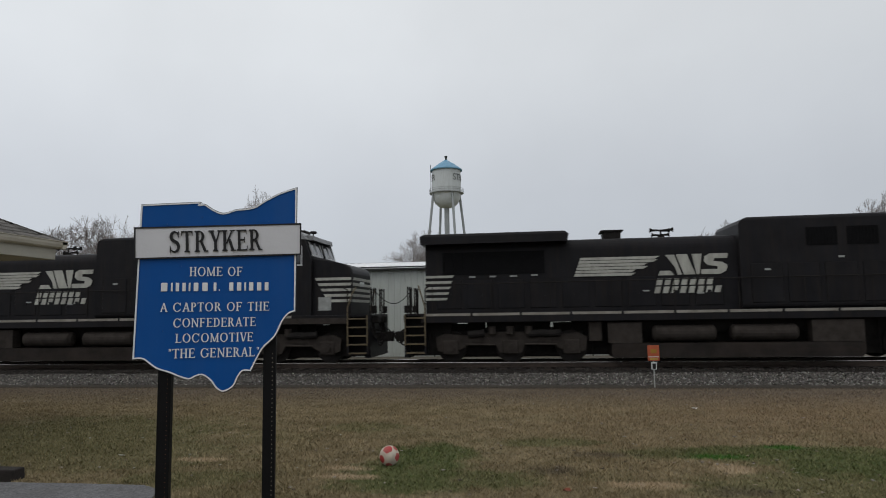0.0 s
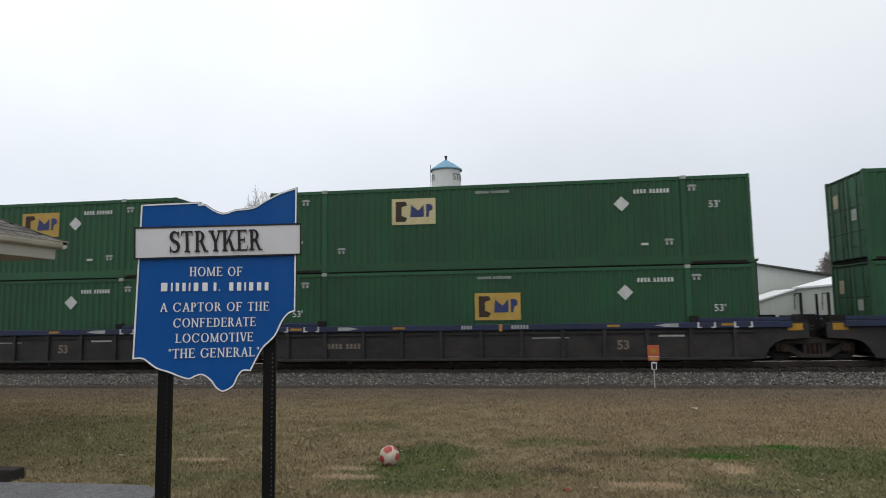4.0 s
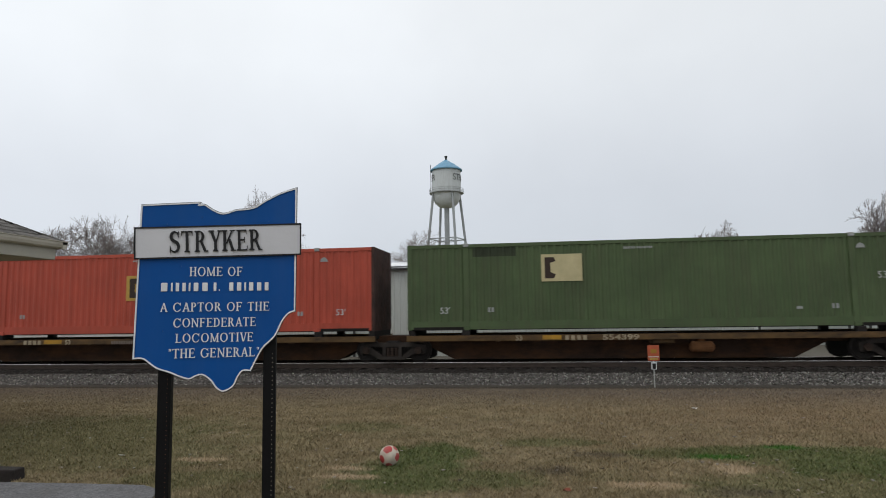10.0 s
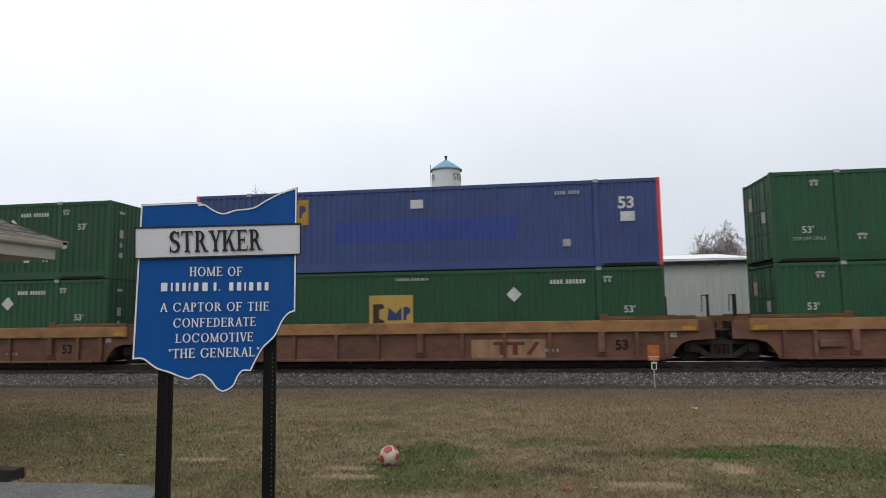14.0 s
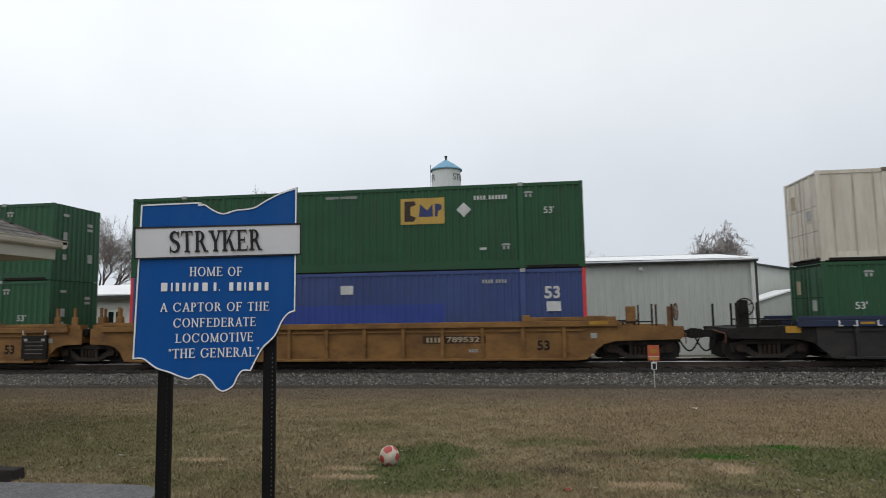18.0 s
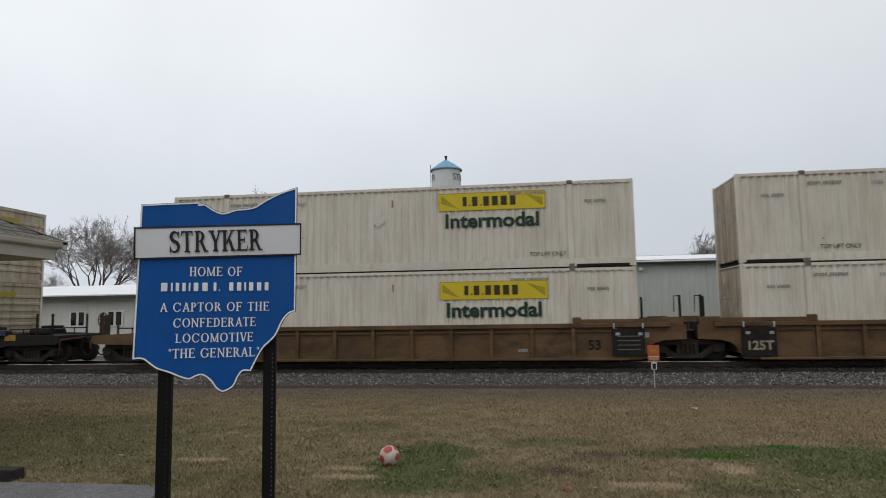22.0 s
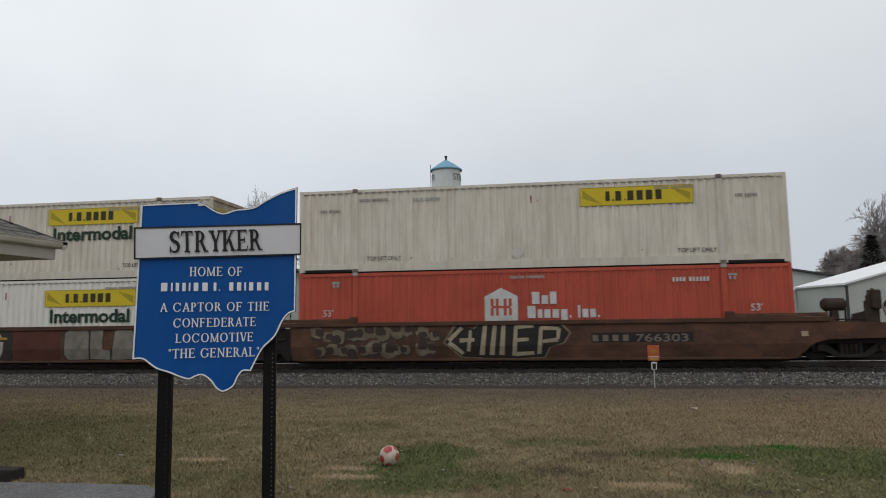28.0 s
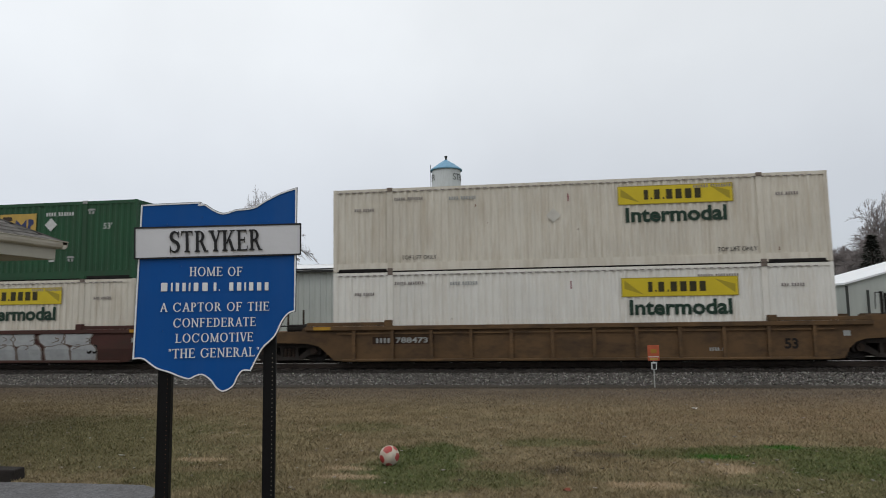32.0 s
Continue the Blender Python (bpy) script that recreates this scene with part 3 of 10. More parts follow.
    # gravel land beyond the track
    col = blend(ranged(sep.outputs["Y"], 25.0, 26.5), col, (0.12, 0.11, 0.09))
    col = blend(ranged(sep.outputs["Y"], 60.0, 90.0), col, (0.14, 0.13, 0.08))
    l.new(col, out.inputs[0])
    return g


LAWN = lawn_group()


def lawn_mat(name, rnd):
    m = bpy.data.materials.new(name)
    m.use_nodes = True
    n, l = m.node_tree.nodes, m.node_tree.links
    b = n["Principled BSDF"]
    b.inputs["Roughness"].default_value = 0.95
    b.inputs["Specular IOR Level"].default_value = 0.15
    grp = n.new("ShaderNodeGroup")
    grp.node_tree = LAWN
    geo = n.new("ShaderNodeNewGeometry")
    if rnd:
        hs = n.new("ShaderNodeHueSaturation")
        mr = n.new("ShaderNodeMapRange")
        mr.inputs["To Min"].default_value, mr.inputs["To Max"].default_value = 1.1, 1.8
        l.new(geo.outputs["Random Per Island"], mr.inputs["Value"])
        l.new(mr.outputs["Result"], hs.inputs["Value"])
        l.new(grp.outputs[0], hs.inputs["Color"])
        # some blades are dry straw, some dark and dead
        ramp = n.new("ShaderNodeValToRGB")
        ramp.color_ramp.interpolation = "CONSTANT"
        ramp.color_ramp.elements[0].color = (0.04, 0.03, 0.018, 1)
        ramp.color_ramp.elements[1].position, ramp.color_ramp.elements[1].color = 0.16, (0.5, 0.5, 0.5, 1)
        ramp.color_ramp.elements.new(0.80).color = (0.42, 0.335, 0.215, 1)
        share = n.new("ShaderNodeValToRGB")
        share.color_ramp.interpolation = "CONSTANT"
        share.color_ramp.elements[0].color = (0.10, 0.10, 0.10, 1)
        share.color_ramp.elements[1].position, share.color_ramp.elements[1].color = 0.16, (0, 0, 0, 1)
        share.color_ramp.elements.new(0.80).color = (0.20, 0.20, 0.20, 1)
        mx = n.new("ShaderNodeMix")
        mx.data_type = "RGBA"
        l.new(geo.outputs["Random Per Island"], ramp.inputs["Fac"])
        l.new(geo.outputs["Random Per Island"], share.inputs["Fac"])
        l.new(share.outputs["Color"], mx.inputs["Factor"])
        l.new(hs.outputs["Color"], mx.inputs["A"])
        l.new(ramp.outputs["Color"], mx.inputs["B"])
        l.new(mx.outputs["Result"], b.inputs["Base Color"])
    else:
        l.new(grp.outputs[0], b.inputs["Base Color"])
        t = n.new("ShaderNodeTexNoise")
        t.inputs["Scale"].default_value, t.inputs["Detail"].default_value = 26.0, 5
        l.new(geo.outputs["Position"], t.inputs["Vector"])
        bp = n.new("ShaderNodeBump")
        bp.inputs["Strength"].default_value, bp.inputs["Distance"].default_value = 0.6, 0.03
        l.new(t.outputs["Fac"], bp.inputs["Height"])
        l.new(bp.outputs["Normal"], b.inputs["Normal"])
    return m


def build_ground():
    xs = [-2500, -600, -150, -60] + [-30 + 0.4 * i for i in range(151)] + [60, 150, 600, 2500]
    ys = [-2500, -400, -60, -10] + [0.4 * i for i in range(67)] + [30, 40, 60, 120, 400, 2500]
    verts, faces = [], []
    for y in ys:
        for x in xs:
            z = ground_z(y)
            if -30 <= x <= 30 and 3 < y < 17.2:
                z += 0.03 * noise.noise((x * 0.35, y * 0.35, 3.1))
            if 18.6 < y < 26.5:
                z -= 0.1
            verts.append((x, y, z))
    nx = len(xs)
    for j in range(len(ys) - 1):
        for i in range(nx - 1):
            a = j * nx + i
            faces.append((a, a + 1, a + nx + 1, a + nx))
    me = bpy.data.meshes.new("ground")
    me.from_pydata(verts, [], faces)
    me.materials.append(lawn_mat("dormant_lawn", False))
    tagged(new("ground", me), "dormant brown lawn with patches of green grass", "ground", kind="structure")
    # blades of short grass over the part of the lawn in front of the track
    rng = np.random.default_rng(4)
    n = 380000
    y = 4.6 + (17.6 - 4.6) * rng.random(n) ** 1.35
    x = (rng.random(n) * 2 - 1) * (0.80 * y + 0.6) - 0.136 * y
    edge = np.interp(y, [4.2, 5.2, 5.85, 6.08, 6.2], [-3.3, -3.45, -3.62, -3.74, -3.95])
    keep = ~((x < edge + 0.02) & (y < 6.2)) & ~((x < -5.5) & (y < 6.45))
    x, y = x[keep], y[keep]
    n = len(x)
    hgt = (0.016 + 0.030 * rng.random(n) ** 1.5) * (0.95 + 0.12 * np.sin(x * 1.7 + np.sin(y * 2.1)))
    ang = rng.random(n) * 6.283
    wid = 0.0035 + 0.004 * rng.random(n) + 0.0002 * y
    lean = (rng.random((n, 2)) - 0.5) * 0.075
    gz = np.array([ground_z(float(v)) for v in y])
    lump = np.array([0.03 * noise.noise((float(a) * 0.35, float(b) * 0.35, 3.1)) if 3 < b < 17.2 else 0.0 for a, b in zip(x, y)])
    gz = gz + lump - 0.003
    co = np.empty((n, 3, 3))
    co[:, 0] = np.stack([x - np.cos(ang) * wid, y - np.sin(ang) * wid, gz], 1)
    co[:, 1] = np.stack([x + np.cos(ang) * wid, y + np.sin(ang) * wid, gz], 1)
    co[:, 2] = np.stack([x + lean[:, 0], y + lean[:, 1], gz + hgt], 1)
    me = bpy.data.meshes.new("grass")
    me.vertices.add(n * 3)
    me.loops.add(n * 3)
    me.polygons.add(n)
    me.vertices.foreach_set("co", co.ravel())
    me.loops.foreach_set("vertex_index", np.arange(n * 3, dtype=np.int32))
    me.polygons.foreach_set("loop_start", np.arange(0, n * 3, 3, dtype=np.int32))
    me.update(calc_edges=True)
    me.materials.append(lawn_mat("grass_blades", True))
    tagged(new("grass", me), "short dormant grass, tan with green patches", "grass", kind="stuff")


def scatter(name, spots, sizes, material, label, category, flat=0.7, seed=5):
    """Many small lumps in one mesh."""
    rng = np.random.default_rng(seed)
    n = len(spots)
    base = np.array([(1, 0, 0), (-1, 0, 0), (0, 1, 0), (0, -1, 0), (0, 0, 1), (0, 0, -1)], float)
    tri = np.array([(0, 2, 4), (2, 1, 4), (1, 3, 4), (3, 0, 4), (2, 0, 5), (1, 2, 5), (3, 1, 5), (0, 3, 5)])
    jit = 0.65 + 0.7 * rng.random((n, 6, 1))
    v = base[None] * jit + (rng.random((n, 6, 3)) - 0.5) * 0.5
    a = rng.random(n) * 6.283
    c, s = np.cos(a)[:, None], np.sin(a)[:, None]
    v = np.stack([v[..., 0] * c - v[..., 1] * s, v[..., 0] * s + v[..., 1] * c, v[..., 2] * flat], -1)
    v = v * np.asarray(sizes)[:, None, None] + np.asarray(spots)[:, None, :]
    f = (tri[None] + (np.arange(n) * 6)[:, None, None]).reshape(-1)
    me = bpy.data.meshes.new(name)
    me.vertices.add(n * 6)
    me.loops.add(n * 24)
    me.polygons.add(n * 8)
    me.vertices.foreach_set("co", v.ravel())
    me.loops.foreach_set("vertex_index", f.astype(np.int32))
    me.polygons.foreach_set("loop_start", np.arange(0, n * 24, 3, dtype=np.int32))
    me.update(calc_edges=True)
    me.materials.append(material)
    return tagged(new(name, me), label, category, kind="stuff")


def island_mat(name, stops, rough=0.9):
    """Colours that differ from lump to lump."""
    m = bpy.data.materials.new(name)
    m.use_nodes = True
    n, l = m.node_tree.nodes, m.node_tree.links
    b = n["Principled BSDF"]
    b.inputs["Roughness"].default_value = rough
    geo = n.new("ShaderNodeNewGeometry")
    ramp = n.new("ShaderNodeValToRGB")
    ramp.color_ramp.elements[0].color = (*stops[0], 1)
    ramp.color_ramp.elements[1].color = (*stops[-1], 1)
    for i, c in enumerate(stops[1:-1], 1):
        ramp.color_ramp.elements.new(i / (len(stops) - 1)).color = (*c, 1)
    l.new(geo.outputs["Random Per Island"], ramp.inputs["Fac"])
    t = n.new("ShaderNodeTexNoise")
    t.inputs["Scale"].default_value = 30.0
    l.new(geo.outputs["Position"], t.inputs["Vector"])
    mx = n.new("ShaderNodeMix")
    mx.data_type = "RGBA"
    mx.blend_type = "MULTIPLY"
    mx.inputs["Factor"].default_value = 0.5
    l.new(ramp.outputs["Color"], mx.inputs["A"])
    l.new(t.outputs["Color"], mx.inputs["B"])
    l.new(mx.outputs["Result"], b.inputs["Base Color"])
    return m


def ballast_z(y):
    if y < 20.7:
        return -0.40 + 0.20 * max(0.0, (y - 17.9) / 2.8)
    if y < 24.7:
        return -0.20
    return -0.20 - 0.28 * min(1.0, (y - 24.7) / 1.5)


def build_track():
    bm = bmesh.new()
    ys = [17.7, 17.9, 18.5, 19.2, 20.0, 20.2, 20.7, 21.2, 22.6, 24.0, 24.7, 26.3]
    rows = []
    for x in (-400, -60, -30, 0, 20, 60, 400):
        rows.append([bm.verts.new((x, y, ballast_z(y) - (0.08 if y in (17.7, 26.3) else 0.025))) for y in ys])
    for a, b in zip(rows, rows[1:]):
        for i in range(len(ys) - 1):
            bm.faces.new((a[i], b[i], b[i + 1], a[i + 1]))
    M_BED = mat("grey_crushed_stone", (0.06, 0.055, 0.050), 0.95, var=0.5, scale=9, bump=1.0, bscale=28, stain=(0.045, 0.036, 0.03), stain_amt=0.5)
    # the bed is darker from y = 20.1 on
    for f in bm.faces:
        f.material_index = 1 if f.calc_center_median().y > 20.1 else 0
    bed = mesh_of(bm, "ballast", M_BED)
    bed.materials.append(mat("dark_bed_stone", (0.026, 0.022, 0.019), 0.95, var=0.5, scale=9, bump=1.0, bscale=28, stain=(0.014, 0.012, 0.010), stain_amt=0.5, spec=0.1))
    tagged(new("ballast", bed), "grey crushed stone ballast bed under the track", "ballast", kind="structure")
    rng = np.random.default_rng(8)
    n = 30000
    y = 17.75 + 2.55 * rng.random(n)
    x = -27 + 43 * rng.random(n)
    edge = 18.28 + 0.07 * np.sin(x * 1.3) + 0.08 * np.sin(x * 3.7 + 1)
    keep = (y > edge) | (rng.random(n) < 0.05)
    x, y = x[keep], y[keep]
    z = np.array([ballast_z(float(v)) for v in y])
    scatter("ballast_stones", np.stack([x, y, z], 1), 0.022 + 0.024 * rng.random(len(x)), island_mat("ballast_stone", [(0.036, 0.032, 0.028), (0.105, 0.096, 0.085), (0.175, 0.163, 0.147), (0.060, 0.053, 0.046), (0.125, 0.113, 0.10), (0.38, 0.36, 0.33)]), "loose grey crushed stones on the track shoulder", "ballast", 0.75)
    # darker stones between the tie ends and the rails
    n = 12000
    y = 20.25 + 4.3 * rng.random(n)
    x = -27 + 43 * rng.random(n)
    scatter("dark_ballast_stones", np.stack([x, y, np.array([ballast_z(float(v)) + 0.006 for v in y])], 1), 0.02 + 0.022 * rng.random(n), island_mat("dark_loose_stone", [(0.024, 0.021, 0.018), (0.060, 0.050, 0.044), (0.036, 0.031, 0.027)]), "dark crushed stones between the ties", "ballast", 0.7, seed=6)
    track = empty("railway_track", pose(0, TRACK_Y, 0))
    tagged(track, "straight railway track with worn steel rails on dark wooden ties", "railway track", kind="structure")
    M_RAIL = mat("rusty_rail_steel", (0.062, 0.047, 0.039), 0.75, 0.2, var=0.3, scale=6)
    M_HEAD = mat("polished_rail_head", (0.55, 0.53, 0.50), 0.24, 0.95, var=0.15, scale=5, bump=0.0)
    M_TIE = mat("creosoted_tie_wood", (0.035, 0.027, 0.022), 0.9, var=0.4, scale=5, rnd=0.3)
    prof = [(-0.076, -0.18), (0.076, -0.18), (0.076, -0.165), (0.012, -0.14), (0.012, -0.04), (0.036, -0.03), (0.036, -0.008), (-0.036, -0.008), (-0.036, -0.03), (-0.012, -0.04), (-0.012, -0.14), (-0.076, -0.165)]
    for side in (-0.753, 0.753):
        bm = bmesh.new()
        a = [bm.verts.new((-400, side + py, pz)) for py, pz in prof]
        b = [bm.verts.new((400, side + py, pz)) for py, pz in prof]
        bm.faces.new(a)
        bm.faces.new(b[::-1])
        for i in range(len(prof)):
            j = (i + 1) % len(prof)
            bm.faces.new((a[i], b[i], b[j], a[j]))
        rail = part("rail", bm, M_RAIL, track, "rust-brown steel rail")
        bm = bmesh.new()
        top = [(-0.0392, -0.017), (-0.0372, -0.008), (-0.030, -0.002), (-0.016, 0.0), (0.016, 0.0), (0.030, -0.002), (0.0372, -0.008), (0.0392, -0.017)]
        a = [bm.verts.new((-400, side + py, pz)) for py, pz in top]
        b = [bm.verts.new((400, side + py, pz)) for py, pz in top]
        for i in range(len(top) - 1):
            bm.faces.new((a[i], b[i], b[i + 1], a[i + 1]))
        part("rail_head", bm, M_HEAD, rail, "shiny worn rail top")
    tie = cached("tie", lambda b: box(b, -0.11, 0.11, -1.3, 1.3, -0.36, -0.182), M_TIE)
    for i in range(92):
        part("tie", tie, M_TIE, track, "", pose(-28 + 0.5 * i + random.uniform(-0.03, 0.03), random.uniform(-0.04, 0.04), random.uniform(-0.006, 0.003), 0, 0, random.uniform(-1, 1)))
    bm = bmesh.new()
    for i in range(640):
        x = -200 + 0.6 * i
        if x < -28.4 or x > 18.0:
            box(bm, x - 0.11, x + 0.11, -1.3, 1.3, -0.36, -0.182)
    far = part("far_ties", bm, M_TIE, track)
    far["kind"] = "stuff"


# ---- buildings beyond the track ----
M_SHEET = mat("pale_grey_metal_siding", (0.455, 0.48, 0.45), 0.55, var=0.05, scale=0.5, bump=0.02, stain=(0.36, 0.37, 0.34), stain_amt=0.4, streak=True)
M_ROOF = mat("white_metal_roofing", (0.80, 0.81, 0.82), 0.5, var=0.04, scale=0.5, stain=(0.6, 0.6, 0.6), stain_amt=0.3)
M_TRIM = mat("dark_eave_trim", (0.055, 0.058, 0.055), 0.6, var=0.2)
M_PALE = mat("white_trim_paint", (0.62, 0.64, 0.62), 0.55, var=0.08)
M_SIDING = mat("white_lap_siding", (0.60, 0.60, 0.56), 0.6, var=0.06, scale=0.6, stain=(0.42, 0.41, 0.37), stain_amt=0.4, streak=True)


def ribbed_wall(bm, x0, x1, y, z0, z1, pitch=0.3, depth=0.03, thick=0.2):
    n = max(2, round((x1 - x0) / pitch))
    p = (x1 - x0) / n
    pts = []
    for i in range(n):
        x = x0 + i * p
        pts += [(x, 0), (x + p * 0.62, 0), (x + p * 0.72, -depth), (x + p * 0.9, -depth)]
    pts.append((x1, 0))
    lo = [bm.verts.new((x, y + d, z0)) for x, d in pts]
    hi = [bm.verts.new((x, y + d, z1)) for x, d in pts]
    for i in range(len(pts) - 1):
        bm.faces.new((lo[i], lo[i + 1], hi[i + 1], hi[i]))
    box(bm, x0, x1, y + 0.02, y + thick, z0, z1)


def build_sheds():
    # long metal building, ridge parallel to the track
    x0, x1, y0, y1, zb, ze, zr = -16.5, 10.55, 32.0, 44.0, -0.6, 3.92, 4.66
    b = empty("metal_building", pose(0, 0, zb))
    tagged(b, "long pale grey metal building with a white roof", "building")
    inv = pose(0, 0, -zb)
    bm = bmesh.new()
    ribbed_wall(bm, x0, x1, y0, zb, ze)
    part("front_wall", bm, M_SHEET, b, "ribbed pale grey metal siding", inv)
    for x, nm in ((x0, "end_wall"), (x1 - 0.2, "end_wall")):
        bm = bmesh.new()
        box(bm, x, x + 0.2, y0 + 0.2, y1 - 0.2, zb, ze)
        bm.verts.ensure_lookup_table()
        va = [bm.verts.new((x + dx, yy, zz)) for dx in (0, 0.2) for yy, zz in ((y0 + 0.2, ze), (y1 - 0.2, ze), ((y0 + y1) / 2, zr - 0.05))]
        bm.faces.new(va[:3])
        bm.faces.new(va[3:])
        part(nm, bm, M_SHEET, b, "", inv)
    bm = bmesh.new()
    box(bm, x0, x1, y1 - 0.2, y1, zb, ze)
    part("back_wall", bm, M_SHEET, b, "", inv)
    ym = (y0 + y1) / 2
    for ya, yb, za, zc in ((y0 - 0.35, ym, ze + 0.03, zr), (ym, y1 + 0.35, zr, ze + 0.03)):
        bm = bmesh.new()
        n = 60
        p = (x1 + 0.12 - x0 + 0.2) / n
        prof = [(x0 - 0.2, 0.0)]
        for i in range(n):
            x = x0 - 0.2 + i * p
            prof += [(x, 0.08), (x + 0.4 * p, 0.08), (x + 0.45 * p, 0.098), (x + 0.55 * p, 0.098), (x + 0.6 * p, 0.08)]
        prof += [(x1 + 0.12, 0.08), (x1 + 0.12, 0.0)]
        prism(bm, prof, ya, yb)
        for v in bm.verts:
            v.co.z += za + (zc - za) * (v.co.y - ya) / (yb - ya)
        bmesh.ops.triangulate(bm, faces=[f for f in bm.faces if len(f.verts) > 4])
        part("roof_slope", bm, M_ROOF, b, "white ribbed metal roof", inv)
    bm = bmesh.new()
    soft_box(bm, x0 - 0.1, x1 + 0.1, y0 - 0.3, y0 - 0.08, ze - 0.06, ze + 0.06, 0.02)
    part("gutter", bm, M_TRIM, b, "dark eave gutter", inv)
    for x, w, m in ((-9.0, 0.06, M_TRIM), (0.66, 0.05, M_PALE), (0.84, 0.05, M_PALE), (x1 - 0.12, 0.09, M_PALE), (x1 + 0.02, 0.06, M_TRIM)):
        bm = bmesh.new()
        soft_box(bm, x - w, x + w, y0 - 0.13, y0 - 0.045, zb + 0.02, ze - 0.06, 0.012, 1)
        part("downspout", bm, m, b, "", inv)
    for x in (-3.1, 5.3):
        bm = bmesh.new()
        lathe(bm, (x, y0 - 0.16, 3.6), [(0.0, 0.1), (0.07, 0.08), (0.11, 0.0), (0.06, -0.08), (0.0, -0.1)], 12)
        box(bm, x - 0.04, x + 0.04, y0 - 0.12, y0 - 0.03, 3.58, 3.72)
        part("wall_lamp", bm, M_PALE, b, "small white dome lamp", inv, True)
    bm = bmesh.new()
    box(bm, -3.8, -1.6, y0 - 0.1, y0 - 0.045, 3.72, 3.80)
    part("eave_sign_strip", bm, M_MARKGREY, b, "", inv)

    # low building with a white roof
    x0, x1, y0, y1, ze, zr = -40.0, -18.6, 34.0, 44.0, 2.88, 3.7
    b = empty("low_building", pose(0, 0, -0.6))
    tagged(b, "low white-sided building with a white roof and small windows", "building")
    inv = pose(0, 0, 0.6)
    bm = bmesh.new()
    n = 16
    for i in range(n):
        za, zc = -0.6 + (ze + 0.6) * i / n, -0.6 + (ze + 0.6) * (i + 1) / n
        vs = box(bm, x0, x1, y0 - 0.02, y0 + 0.2, za, zc)
        for v in vs:
            if v.co.y < y0 and v.co.z > (za + zc) / 2:
                v.co.y = y0 - 0.003
    part("front_wall", bm, M_SIDING, b, "pale lap siding", inv)
    bm = bmesh.new()
    box(bm, x0, x0 + 0.2, y0 + 0.2, y1, -0.6, ze)
    part("end_wall", bm, M_SIDING, b, "", inv)
    bm = bmesh.new()
    box(bm, x1 - 0.2, x1, y0 + 0.2, y1, -0.6, ze)
    part("end_wall", bm, M_SIDING, b, "", inv)
    bm = bmesh.new()
    box(bm, x0 + 0.2, x1 - 0.2, y1 - 0.2, y1, -0.6, ze)
    part("back_wall", bm, M_SIDING, b, "", inv)
    ym = (y0 + y1) / 2
    for ya, yb, za, zc in ((y0 - 0.45, ym, ze + 0.02, zr), (ym, y1 + 0.4, zr, ze + 0.02)):
        bm = bmesh.new()
        box(bm, x0 - 0.3, x1 + 0.3, ya, yb, 0, 0.1)
        for v in bm.verts:
            v.co.z += za + (zc - za) * (v.co.y - ya) / (yb - ya)
        part("roof_slope", bm, M_ROOF, b, "white roof", inv)
    bm = bmesh.new()
    box(bm, x0 - 0.3, x1 + 0.3, y0 - 0.5, y0 - 0.46, ze - 0.13, ze + 0.05)
    part("fascia", bm, M_TRIM, b, "dark eave fascia", inv)
    for xc in (-26.08, -23.73):
        w = part("window", cached("shed_window_frame", lambda q: [box(q, -0.52, 0.52, -0.06, 0.02, -0.45, -0.38), box(q, -0.52, 0.52, -0.06, 0.02, 0.38, 0.45), box(q, -0.52, -0.42, -0.06, 0.02, -0.38, 0.38), box(q, 0.42, 0.52, -0.06, 0.02, -0.38, 0.38), box(q, -0.07, 0.07, -0.06, 0.02, -0.38, 0.38)], M_PALE), M_PALE, b, "white-framed double window", pose(xc, y0 - 0.005, 1.62 + 0.6))
        for dx in (-0.245, 0.245):
            part("pane", cached("shed_pane", lambda q: box(q, -0.172, 0.172, -0.035, -0.022, -0.378, 0.378), M_GLASS), M_GLASS, w, "", pose(dx, 0, 0))

    # tall metal building behind, gable towards the track
    b = empty("gabled_metal_building", pose(0, 0, -0.6))
    tagged(b, "pale metal building whose gable end faces the track", "building")
    gx0, gx1, gy, gm = 2.0, 25.5, 46.0, 12.5
    bm = bmesh.new()
    prism(bm, [(gx0, -0.6), (gx1, -0.6), (gx1, 2.68), (gm, 5.05), (gx0, 3.1)], gy, gy + 14)
    part("wall", bm, M_SHEET, b, "pale metal siding", inv)
    for xa, xb, za, zc in ((gm, gx1 + 0.3, 5.05, 2.63), (gx0 - 0.3, gm, 3.05, 5.05)):
        bm = bmesh.new()
        prism(bm, [(xa, za + 0.01), (xb, zc + 0.01), (xb, zc + 0.13), (xa, za + 0.13)], gy - 0.25, gy + 14.2)
        part("roof_slope", bm, M_TRIM, b, "grey metal roof", inv)

    # white-roofed building with its gable to the track
    b = empty("small_metal_building", pose(0, 0, -0.6))
    tagged(b, "small pale metal building with a bright white roof", "building")
    sx0, sx1, sy0, sy1 = 16.35, 29.0, 36.0, 42.4
    sm = (sx0 + sx1) / 2
    zp = 2.82 + (sm - sx0) * 0.27
    bm = bmesh.new()
    prism(bm, [(sx0, -0.6), (sx1, -0.6), (sx1, 2.82), (sm, zp), (sx0, 2.82)], sy0, sy1)
    part("wall", bm, M_SHEET, b, "pale metal siding", inv)
